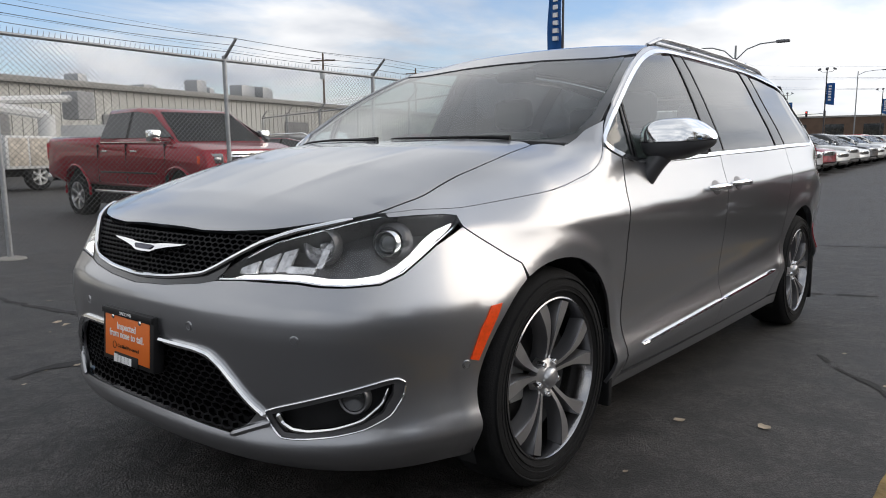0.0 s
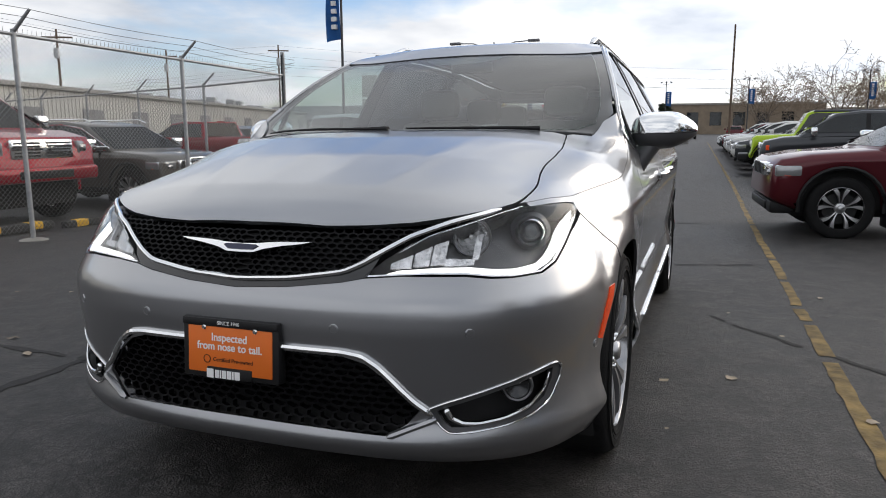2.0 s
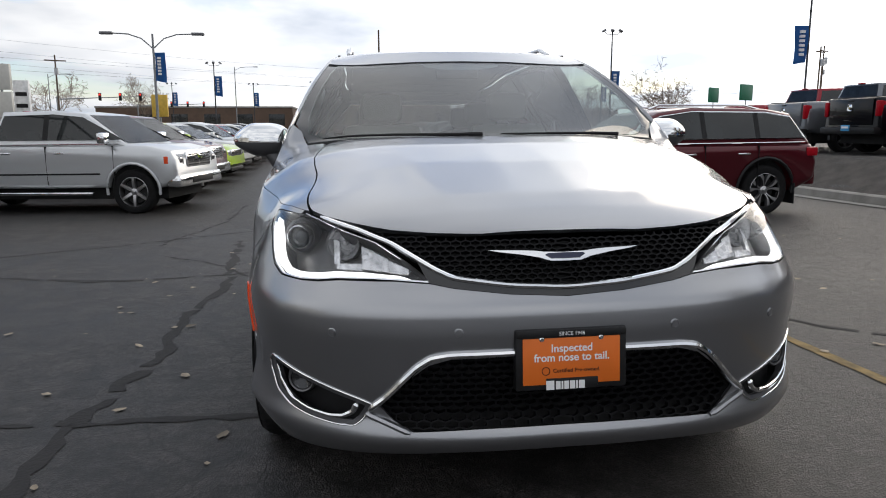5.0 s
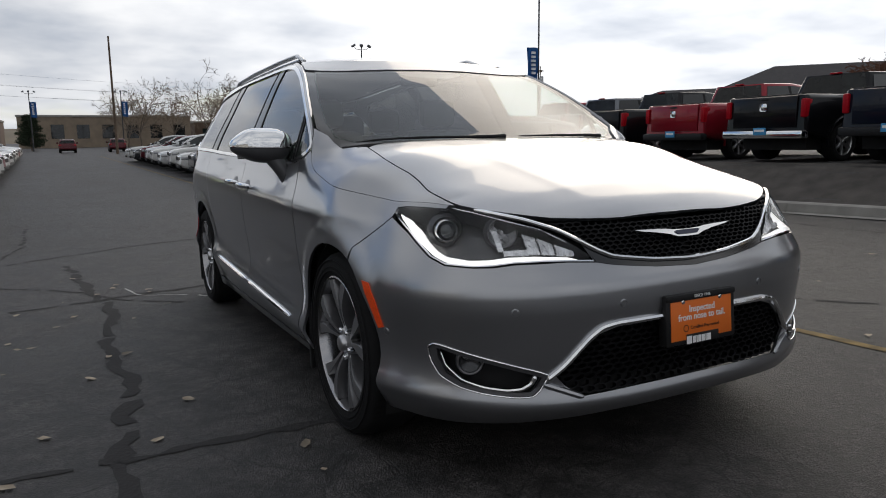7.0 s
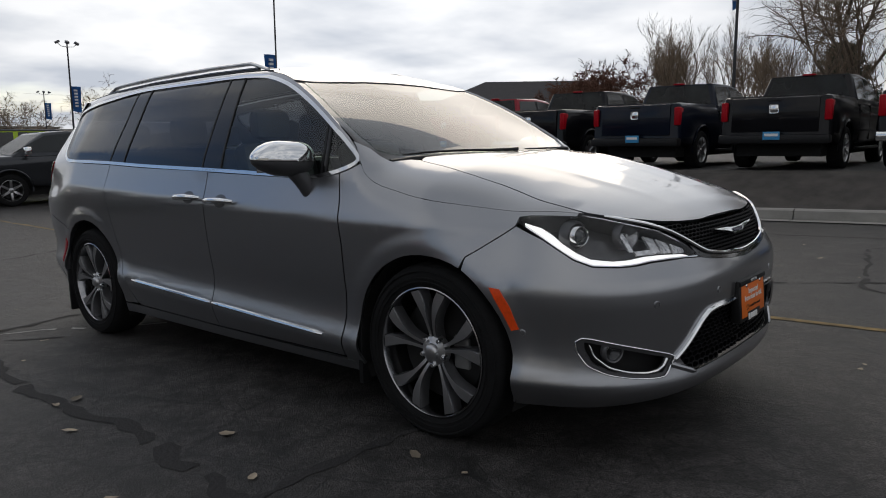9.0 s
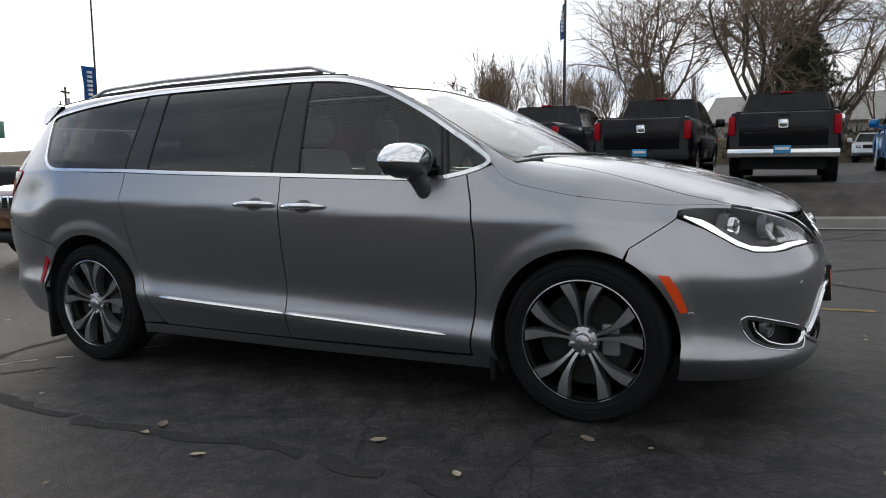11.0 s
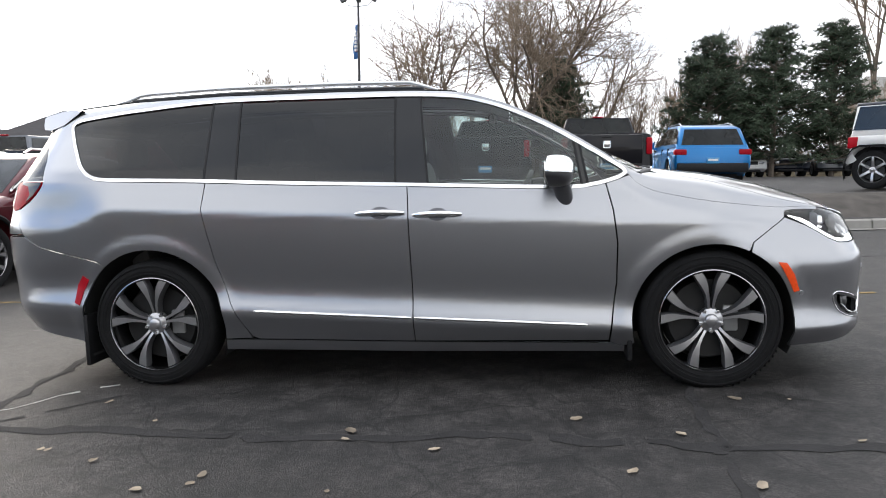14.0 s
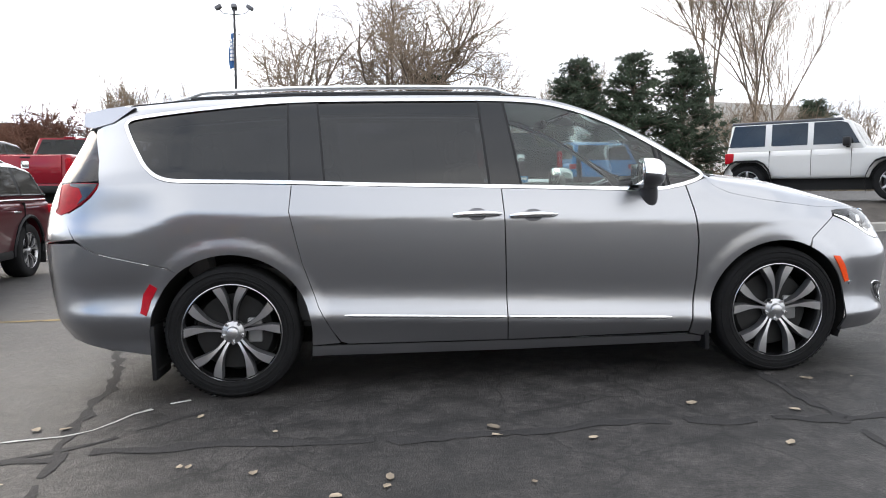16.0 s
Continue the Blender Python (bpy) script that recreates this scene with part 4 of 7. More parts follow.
        # the sliver between the headlamp and the bonnet
        over = by_x([(1.926, .918), (1.97, .9235), (2.05, .9225), (2.12, .918)]) + [(s, top_z(s) - .001) for s in np.linspace(s_at(.93, x=2.12), s_at(.938, x=1.926), 12)]
        skin("wing", [A(fl(side)), A(fl(over[::-1])), T([(u, v * sg) for u, v in strip])], SILVER, van, thick=.012)
        # doors
        fd = by_x(shift(DOOR_FRONT, -.002) + [(.95, 1.078), (.772, 1.068), (-.034, 1.106)] + [(x + .003, z) for x, z in B_GAP[::-1]])
        door = skin("front_door", [A(fl(fd))], SILVER, van, thick=.014)
        sd = by_x([(x - .003, z) for x, z in B_GAP] + [(-.743, 1.138), (-1.186, 1.163)] + [(x + .004, z) for x, z in SLIDE_REAR[::-1]])
        slide = skin("sliding_door", [A(fl(sd))], SILVER, van, thick=.014)
        for d, x0, z0, x1, z1 in ((door, .905, .352, -.022, .398), (slide, -.037, .398, -.930, .443)):
            bead("door_trim_strip", by_x([(x0, z0), ((x0 + x1) / 2, (z0 + z1) / 2), (x1, z1)]), .0115, CHROME, d, "chrome strip", out=.004, sg=sg, n=10)
        for d, x0, x1, zc in ((door, .255, -.005, .957), (slide, -.055, -.318, .972)):
            # pull handle over a recess drawn as a flat disc
            bm = bmesh.new()
            pts = []
            for t in np.linspace(0, 1, 9):
                xx = x0 + (x1 - x0) * t
                p = body(s_at(zc, x=xx), zc)
                pts.append(Vector((p.x, sg * (p.y + .012 + .028 * math.sin(math.pi * t) ** .6), p.z + .006 * math.sin(math.pi * t))))
            tube(bm, pts, [.008, .013, .015, .016, .016, .016, .016, .015, .010], 10)
            part("handle", bm, CHROME, d, "chrome door handle")
            mid = (x0 + x1) / 2
            # the hollow's shade is put into the disc's darker grey
            cup = by_x([(mid + .055 * math.cos(a), zc + .034 * math.sin(a)) for a in np.linspace(0, 2 * math.pi, 20, endpoint=False)])
            skin("handle_cup", [A(fl(cup))], mat_once("handle recess", (.13, .13, .14), .35, .7), d, out=.0015, thick=.002)
        # sill
        sill = by_x(sweep([(-1.115, .272), (-.92, .270), (0, .254), (1.015, .240), (1.10, .224)], 3) + sweep([(1.10, .192), (0, .196), (-1.12, .215)], 3))
        skin("sill", [A(fl(sill))], SILVER, van, thick=.012)
        # quarter panel with the roof pillar line
        up_line = [(s, top_z(s) - .001) for s in np.linspace(s_at(1.135, x=1.135), s_at(1.60, x=-2.20), 60)]
        rear_edge = by_x([(-2.31, 1.52), (-2.245, 1.33), (-2.222, 1.2), (-2.232, 1.17), (-2.265, 1.13), (-2.325, 1.085), (-2.395, 1.05), (-2.41, .98), (-2.36, .90), (-2.30, .858), (-2.235, .827), (-1.86, .739)])
        q = up_line + rear_edge + by_x(arc(1, 128, -8, 20) + [(-1.112, .28), (-.962, .284)] + SLIDE_REAR[2:-1] + [(-1.192, 1.163)] + [(x, z - .002) for x, z in DLO_LOW[:17][::-1]] + DLO_UP[::-1][:] + [(1.128, 1.142)])
        skin("rear_quarter", [A(fl(q))], SILVER, van, thick=.012)
        # window surround
        ring = inset(DLO, .018)
        skin("window_surround", [A(fl(by_x(DLO)), [fl(by_x(ring))])], CHROME, van, "chrome strip round the side windows", out=.006, thick=.012)
        inner = inset(DLO, .0175)
        lines = {"c0": ((-1.225, 1.7), (-1.195, 1.1)), "c1": ((-1.06, 1.7), (-1.005, 1.1)), "b0": ((-.135, 1.7), (-.105, 1.1)), "b1": ((.003, 1.7), (.074, 1.1)),
                 "a0": ((.835, 1.45), (.893, 1.07)), "a1": ((.86, 1.45), (.925, 1.07))}

        def between(r, f_):
            p = inner
            if r:
                p = clip(p, *lines[r])
            if f_:
                p = clip(p, *lines[f_][::-1])
            return p

        for nm, r, f_, m in (("quarter_window", None, "c0", PRIVACY), ("pillar_trim", "c0", "c1", PILLAR), ("slide_window", "c1", "b0", PRIVACY),
                             ("pillar_trim", "b0", "b1", PILLAR), ("front_window", "b1", "a0", FRONTGLASS), ("pillar_trim", "a0", "a1", PILLAR), ("corner_window", "a1", None, FRONTGLASS)):
            p = between(r, f_)
            skin(nm, [A(fl(by_x(p)))], m, van, out=-.003 if "window" in nm else -.001, thick=.004 if "window" in nm else .006, du=.08, dv=.08)
        for key in lines:
            (xa, za), (xb, zb) = lines[key]
            g_ = clip(clip(inner, (xa - .006, za), (xb - .006, zb)), (xb + .006, zb), (xa + .006, za))
            skin("gasket", [A(fl(by_x(g_)))], BLACK, van, out=.0015, thick=.006, du=.08, dv=.08)
        # amber and red side markers
        mk = by_x([(1.866, .664), (1.908, .660), (1.947, .600), (1.978, .514), (1.95, .506), (1.925, .56), (1.89, .624)])
        skin("side_marker", [A(fl(mk))], AMBER, van, "amber side marker lamp", out=.004, thick=.008)
        mk = by_x([(-1.925, .63), (-1.965, .655), (-2.005, .60), (-2.02, .50), (-1.985, .485), (-1.965, .56)])
        skin("rear_marker", [A(fl(mk))], RED, van, "red rear marker", out=.004, thick=.008)
        # tail lamp, rear bumper, tailgate half, rear glass half
        tl = by_x([(-2.224, 1.202), (-2.30, 1.206), (-2.39, 1.208), (-2.49, 1.20), (-2.52, 1.13), (-2.50, 1.05), (-2.46, 1.036), (-2.402, 1.054), (-2.332, 1.090), (-2.272, 1.135), (-2.238, 1.172)])
        tlamp = skin("tail_lamp", [A(fl(tl))], RED, van, "red tail lamp with a clear inner wedge", out=.004, thick=.02)
        skin("tail_lamp_edge", [A(fl(by_x([(-2.228, 1.200), (-2.40, 1.206), (-2.40, 1.192), (-2.335, 1.180), (-2.315, 1.135), (-2.345, 1.092), (-2.29, 1.125), (-2.245, 1.170)])))], GLOSSBLACK, tlamp, out=.007, thick=.003)
        skin("tail_lamp_clear", [A(fl(by_x([(-2.470, 1.195), (-2.495, 1.190), (-2.518, 1.12), (-2.498, 1.06), (-2.480, 1.075), (-2.472, 1.13)])))], mat_once("pale pink lens", (.55, .34, .34), .2, coat=.5), tlamp, out=.007, thick=.003)
        rb = by_x([(-1.865, .733), (-2.235, .821), (-2.295, .850), (-2.36, .885)]) + [(S3, .86), (S3, .30)] + by_x([(-2.45, .33), (-2.30, .30), (-2.02, .262)]) + by_x(arc(1, 194, 128, 8))
        skin("rear_bumper", [A(fl(rb))], SILVER, van, thick=.012)
        tg = by_x([(-2.37, .905), (-2.41, .98), (-2.385, 1.045), (-2.475, 1.05), (-2.51, 1.14), (-2.49, 1.215)]) + [(S3, 1.215), (S3, .88)]
        skin("tailgate", [A(fl(tg))], SILVER, van)
        rg = by_x([(-2.226, 1.215), (-2.249, 1.33), (-2.314, 1.51)]) + [(S3, 1.51), (S3, 1.22)]
        skin("rear_window", [A(fl(rg))], REARGLASS, van, out=-.002, thick=.004, du=.08, dv=.08)
        # rear header over the tailgate glass
        hd = [(s, top_z(s) - .001) for s in np.linspace(s_at(1.60, x=-2.205), S3, 9)] + [(S3, 1.518)] + by_x([(-2.318, 1.518)])
        skin("rear_header", [A(fl(hd))], SILVER, van, out=.003, thick=.014)
        # roof rail
        bm = bmesh.new()
        pts = []
        for t in np.linspace(0, 1, 26):
            xx = .10 - 1.98 * t
            e = top(xx, .93)
            lift = .036 * step(0, .08, t) * (1 - step(.90, 1, t)) + .006
            pts.append((xx, sg * (e.y - .015), e.z + lift))
        tube(bm, pts, [.012 + .010 * math.sin(math.pi * t) ** .3 for t in np.linspace(0, 1, 26)], 10, .60)
        rail = part("roof_rail", bm, mat_once("satin aluminium", (.74, .75, .76), .42, .75), van, "satin silver roof rail")
        # black tube laid under the rail to paint in the dark gap above the roof
        bm = bmesh.new()
        pts = []
        for t in np.linspace(0, 1, 20):
            xx = .02 - 1.80 * t
            e = top(xx, .93)
            pts.append((xx, sg * (e.y - .010), e.z + .010))
        tube(bm, pts, .010, 8, 1.0)
        part("rail_foot", bm, GLOSSBLACK, rail)
        bm = bmesh.new()
        pts = [top(xx, .975) for xx in np.linspace(.30, -2.2, 22)]
        tube(bm, [(p.x, sg * p.y, p.z + .001) for p in pts], .006, 6)
        part("roof_gutter", bm, BLACK, van)
        # mirror
        mir = new("door_mirror")
        mir.parent = van
        mir.matrix_local = pose(.745, sg * 1.030, 1.163)
        bm = bmesh.new()
        bmesh.ops.create_uvsphere(bm, u_segments=36, v_segments=24, radius=1.0)
        for v in bm.verts:
            a = v.co.copy()
            e_ = lambda c, p: math.copysign(abs(c) ** p, c)
            o = a.y * sg
            x_, y_, z_ = e_(a.x, .75) * (.105 if a.x > 0 else .060), e_(a.y, .7) * .140, e_(a.z, .72)
            if a.x < -.2:
                x_ = -.030 + (x_ + .030) * .25
            # the outer end is shallower, its top falls and its base rises
            z_ *= (.086 - .030 * step(.1, 1, o)) if z_ > 0 else (.084 - .042 * step(-.3, 1, o))
            v.co = Vector((x_ * (1 - .22 * step(0, 1, o)) - .030 * o, y_, z_))
        low_bm = bm.copy()
        bmesh.ops.bisect_plane(bm, geom=bm.verts[:] + bm.edges[:] + bm.faces[:], plane_co=(0, 0, .000), plane_no=(0.10, 0, 1), clear_inner=True)
        part("mirror_cap", bm, CHROME, mir, "chrome mirror cap")
        bmesh.ops.bisect_plane(low_bm, geom=low_bm.verts[:] + low_bm.edges[:] + low_bm.faces[:], plane_co=(0, 0, -.003), plane_no=(0.10, 0, 1), clear_outer=True)
        for v in low_bm.verts:
            v.co.x, v.co.y = v.co.x * .97, v.co.y * .975
        part("mirror_shell", low_bm, mat_once("satin grey plastic", (.07, .07, .075), .35, .2), mir)
        bm = bmesh.new()
        tube(bm, [(.020, -.045 * sg, -.035), (.040, -.075 * sg, -.085), (.052, -.098 * sg, -.13), (.060, -.120 * sg, -.185)], [.056, .050, .046, .040], 16, .85)
        part("mirror_stalk", bm, mat_once("satin grey plastic", (.07, .07, .075), .35, .2), mir)
        bm = box(-.054, -.048, -.10, .10, -.058, .055, .004)
        part("mirror_glass", bm, mat_once("mirror silvering", (.8, .8, .8), .02, 1.0, var=0), mir)
        # wheels, liners, mud flaps
        for k, (cx, cz, r) in enumerate(WHEELS):
            wheel_thing(van, "wheel", cx, cz + .003, sg)
            bm = bmesh.new()
            prev = None
            for t in np.linspace(-25, 205, 30):
                c, s_ = math.cos(radians(t)), math.sin(radians(t))
                a = bm.verts.new((cx + (r + .012) * c, sg * .925, cz + (r + .012) * s_))
                b = bm.verts.new((cx + (r + .012) * c, sg * .50, cz + (r + .012) * s_))
                if prev:
                    bm.faces.new((prev[0], a, b, prev[1]))
                prev = (a, b)
            part("wheel_liner", bm, WELL, van)
            part("wheel_backing", box(cx - .42, cx + .42, sg * .52 - .01, sg * .52 + .01, .22, .80), WELL, van)
        for xx, zz, hh in ((1.130, .150, .30), (-1.965, .125, .30)):
            part("mud_flap", box(xx - .018, xx + .010, min(sg * .70, sg * .955), max(sg * .70, sg * .955), zz, zz + hh, .008), BLACK, van, "black rubber mud flap")
        # wipers
        bm = bmesh.new()
        if sg > 0:
            ends = ((1.372, .60), (1.364, .04))
        else:
            ends = ((1.372, -.04), (1.352, -.74))
        p0, p1 = (top(u, y / .93) for u, y in ends)
        pts = [p0.lerp(p1, t) for t in np.linspace(0, 1, 8)]
        pts = [Vector((p.x, p.y, top(p.x + BOW(p.x) * (p.y / .93) ** 2, p.y / .93).z + .010)) for p in pts]
        tube(bm, pts, [.010, .008, .007, .006, .006, .005, .005, .003], 6)
        part("wiper", bm, BLACK, van, "black wiper at rest")
    # ---- spoiler that draws the roof out over the tailgate glass
    bm = bmesh.new()
    prev = None
    for v in np.linspace(-1, 1, 25):
        c = 1 - v * v
        e = top(-2.10, v * .97)
        xt = -2.400 - .065 * c ** .7
        # x, z and half width of each point of the section
        sec = [(-2.08, e.z - .012, .645), (-2.14, e.z - .001, .632), (-2.25, 1.632 + .046 * c, .592), (xt + .014, 1.615 + .036 * c, .540), (xt, 1.604 + .034 * c, .540), (xt + .003, 1.562 + .024 * c, .560),
               (xt + .018, 1.530 + .02 * c, .580), (-2.32, 1.522, .606), (-2.20, 1.545, .652)]
        row = [bm.verts.new((x_, h_ * v, z_)) for x_, z_, h_ in sec]
        if prev:
            for k in range(len(sec) - 1):
                bm.faces.new((prev[k], row[k], row[k + 1], prev[k + 1]))
        else:
            bm.faces.new(row)
        prev = row
    bm.faces.new(prev[::-1])
    bmesh.ops.recalc_face_normals(bm, faces=bm.faces[:])
    part("roof_spoiler", bm, SILVER, van)
    # ---- dark inner floor and closing shells
    part("underbody", box(-2.40, 2.15, -.50, .50, .20, .34, .03), WELL, van)
    part("underbody_middle", box(-1.05, 1.05, -.88, .88, .19, .30, .02), WELL, van)
    part("nose_fill", box(1.98, 2.20, -.62, .62, .24, .84, .06), WELL, van)
    # cowl
    bm = bmesh.new()
    tube(bm, [top(1.352, v) - Vector((0, 0, .012)) for v in np.linspace(-.86, .86, 15)], .024, 8, .6)
    part("cowl", bm, BLACK, van)
    # ---- cabin
    cab = new("cabin")
    cab.parent = van
    part("cabin_floor", box(-2.2, 1.1, -.80, .80, .36, .42), DASH, cab)
    part("dashboard", box(.72, 1.12, -.80, .80, .86, 1.06, .06), DASH, cab)
    part("dash_hood", box(.62, .80, .18, .62, 1.02, 1.12, .03), DASH, cab)
    part("centre_console", box(.25, .85, -.14, .14, .45, .92, .05), DASH, cab)
    for sg in (1, -1):
        part("door_lining", box(-1.2, 1.0, sg * .84 - .02, sg * .84 + .02, .40, 1.06, .015), DASH, cab)
        part("quarter_lining", box(-2.15, -1.2, sg * .82 - .02, sg * .82 + .02, .85, 1.14, .015), DASH, cab)
        for row, xx in enumerate((-.02, -.95, -1.75)):
            seat = new("seat")
            seat.parent = cab
            seat.matrix_local = pose(xx, sg * .40, .42)
            part("cushion", box(.0, .52, -.26, .26, .12, .28, .06), SEAT, seat)
            bmb = box(-.09, .06, -.25, .25, .22, .86, .06)
            bmesh.ops.rotate(bmb, cent=(0, 0, .22), matrix=Matrix.Rotation(radians(-14), 3, "Y"), verts=bmb.verts[:])
            part("backrest", bmb, SEAT, seat)
            bmb = box(-.22, -.11, -.13, .13, .86, 1.04, .05)
            part("headrest", bmb, SEAT, seat)
    bm = bmesh.new()
    wheelc = Matrix.Translation((.54, .40, 1.0)) @ pose(0, 0, 0, 0, -62, 0)
    ringp = [(.185 * math.cos(a), .185 * math.sin(a), 0) for a in np.linspace(0, 2 * math.pi, 33)]
    tube(bm, ringp, .016, 8)
    tube(bm, [(-.18, 0, 0), (.18, 0, 0)], .018, 6)
    tube(bm, [(0, 0, 0), (0, -.18, 0)], .018, 6)
    k = part("steering_wheel", bm, mat_once("steering wheel leather", (.05, .05, .05), .5), cab, "dark steering wheel")
    k.matrix_local = wheelc
    bm = box(.36, .40, -.12, .12, 1.49, 1.55, .02)
    part("inner_mirror", bm, DASH, cab)
    return van


VAN = build_van()


# ------------------------------------------------------------------ ground, kerb, markings
CONCRETE = mat("kerb concrete", (0.25, 0.24, 0.22), 0.85, var=0.2, scale=3, bump=0.4, bump_scale=50)
YELLOW = mat("worn yellow line paint", (0.18, 0.122, 0.042), 0.85, var=0.6, scale=9, bump=0.3, bump_scale=40)
TAR = mat("tar crack filler", (0.021, 0.0195, 0.0195), 0.9, var=0.3, scale=8, bump=0.3)
LEAF = mat("dry leaf", (0.30, 0.245, 0.18), 0.8, var=0.4, scale=12, random_tint=0.5)


def build_ground():
    xs = sorted(set([-3000, -1500, -700, -300, -150, -90, -60] + [round(-40 + 1.0 * k, 2) for k in range(66)] + [30, 45, 70, 120, 300, 900, 3000]))
    ys = sorted(set([-3000, -900, -300, -120, -70, -45] + [round(-30 + 1.5 * k, 2) for k in range(25)] + [8.05, 8.25, 8.6, 8.95, 9.3, 9.6, 9.9] + [round(10.5 + 1.5 * k, 2) for k in range(14)] + [40, 60, 100, 300, 900, 3000]))
    bm = bmesh.new()
    grid = [[bm.verts.new((x, y, ground(x, y))) for y in ys] for x in xs]
    for a, b in zip(grid, grid[1:]):
        for k in range(len(ys) - 1):
            bm.faces.new((a[k], b[k], b[k + 1], a[k + 1]))
    g = part("ground", bm, ASPHALT)
    tagged(g, "dark worn asphalt of the car lot with cracks", "ground", kind="structure")


build_ground()


def ribbon(name, line, half, material, label, rise=0.004, ragged=0.0, seed=1, category="marking", holes=0.0):
    """A flat band laid on the ground along a line of (x, y)."""
    rnd = random.Random(seed)
    pts = []
    for (a, b), (c, d) in zip(line, line[1:]):
        n = max(2, int(math.hypot(c - a, d - b) / 0.12))
        pts += [(a + (c - a) * k / n, b + (d - b) * k / n) for k in range(n)]
    pts.append(line[-1])
    bm = bmesh.new()
    prev = None
    for i, p in enumerate(pts):
        q = pts[min(i + 1, len(pts) - 1)]
        o = pts[max(i - 1, 0)]
        d = Vector((q[0] - o[0], q[1] - o[1])).normalized()
        n = Vector((-d.y, d.x))
        wob = ragged * .25 * noise.noise(Vector((p[0] * 1.1, p[1] * 1.1, seed)))
        a, b = (half * (1 + rnd.uniform(-ragged, ragged) * 3) for _ in range(2))
        l, r = Vector(p) + n * (a + wob), Vector(p) + n * (wob - b)
        row = [bm.verts.new((v.x, v.y, ground(v.x, v.y) + rise)) for v in (l, r)]
        if prev and rnd.random() >= holes:
            bm.faces.new((prev[0], prev[1], row[1], row[0]))
        prev = row
    ob = part(name, bm, material)
    return tagged(ob, label, category, kind="structure")


ribbon("lot_line", [(3.6, 1.86), (-3, 1.83), (-14, 1.72), (-70, 0.6)], 0.037, YELLOW, "worn yellow painted line on the asphalt", ragged=0.07, holes=0.05)
WHITEPAINT = mat("worn white line paint", (0.42, 0.42, 0.40), 0.85, var=0.4, scale=10)


def crack(line, half, seed):
    rnd = random.Random(seed)
    out = []
    for (a, b), (c, d) in zip(line, line[1:]):
        n = max(3, int(math.hypot(c - a, d - b) / .16))
        for k in range(n):
            t = k / n
            out.append((a + (c - a) * t + rnd.uniform(-.022, .022), b + (d - b) * t + rnd.uniform(-.022, .022)))
    out.append(line[-1])
    ribbon("tar_seam", out, half, TAR, "dark tar-filled crack in the asphalt", rise=0.003, ragged=0.26, holes=.10, seed=seed, category="crack")


crack([(-4.5, -2.0), (-2.6, -1.78), (-2.03, -1.71), (-1.45, -1.68), (-.85, -1.715), (-.46, -1.76), (-.1, -1.74), (.44, -1.70), (.9, -1.73), (1.44, -1.78), (2.6, -1.7), (4.4, -1.3)], .036, 3)
crack([(-1.65, -1.15), (-2.03, -1.54), (-2.6, -1.8), (-3.4, -2.6)], .014, 13)
crack([(1.42, 1.0), (1.42, -0.95), (1.34, -2.2), (1.6, -4.2), (1.5, -8)], .026, 4)
crack([(-4, -7.2), (-2.6, -4.6), (-2.0, -2.6), (-2.4, -0.2), (-3.2, 1.6)], .03, 5)
crack([(-6.8, 1.2), (-5.8, -1.4), (-4.2, -3.6), (-2.8, -6.0)], .028, 6)
crack([(-0.8, 1.3), (1.4, 2.9), (3.5, 4.2), (6, 4.6)], .02, 7)
crack([(3.4, 7.4), (2.0, 5.4), (2.4, 3.2), (3.6, 2.2)], .02, 8)
crack([(-9.5, -2.6), (-6.8, -2.5), (-4.2, -2.9)], .025, 9)
crack([(-2.4, 6.8), (1.0, 6.3), (5.5, 6.6), (10, 6.4)], .02, 10)
ribbon("stall_line", [(-1.42, -.52), (-1.69, -.90), (-1.88, -1.0), (-2.03, -1.15), (-2.14, -1.37), (-2.25, -1.44), (-2.6, -1.48)], .011, WHITEPAINT, "faded white stall line on the asphalt", ragged=.3, holes=.12)

# kerb in cast lengths with open joints
kerb = empty("kerb", Matrix.Identity(4), "pale concrete kerb below the raised lot", "kerb")
tagged(kerb, kind="structure")


def kerb_piece(x0, x1):
    bm = bmesh.new()
    prev = None
    for x in np.linspace(x0, x1, 4):
        z = ground(x, 8.0)
        prof = [(7.78, .012), (8.02, .014), (8.045, .14), (8.075, .16), (8.20, .165), (8.235, .15), (8.24, .0)]
        row = [bm.verts.new((x, y, z + h)) for y, h in prof]
        if prev:
            for k in range(len(prof) - 1):
                bm.faces.new((prev[k], row[k], row[k + 1], prev[k + 1]))
        prev = row
    bmesh.ops.recalc_face_normals(bm, faces=bm.faces[:])
    part("kerb_stone", bm, CONCRETE, kerb)


for k in range(26):
    kerb_piece(-26 + 1.9 * k, -26 + 1.9 * k + 1.885)


def build_verge():
    """The strip of dirty gravel between the kerb and the raised lot."""
    xs, ys = np.linspace(-26, 23, 99), (8.24, 8.5, 8.8, 9.1, 9.4, 9.7, 10.0, 10.25)
    bm = bmesh.new()
    grid = [[bm.verts.new((x, y + (.12 * noise.noise(Vector((x * .9, 3, 1))) if y > 10 else 0), ground(x, y) + .006 + .008 * noise.noise(Vector((x * 2, y * 2, 0))) * (8.3 < y < 10))) for y in ys] for x in xs]
    for a, b in zip(grid, grid[1:]):
        for k in range(len(ys) - 1):
            bm.faces.new((a[k], b[k], b[k + 1], a[k + 1]))
    ob = part("gravel_verge", bm, mat("dusty gravel", (.070, .062, .055), .95, var=.35, scale=3.5, bump=.8, bump_scale=70))
    tagged(ob, "strip of dusty grey brown gravel behind the kerb", "verge", kind="structure")


build_verge()


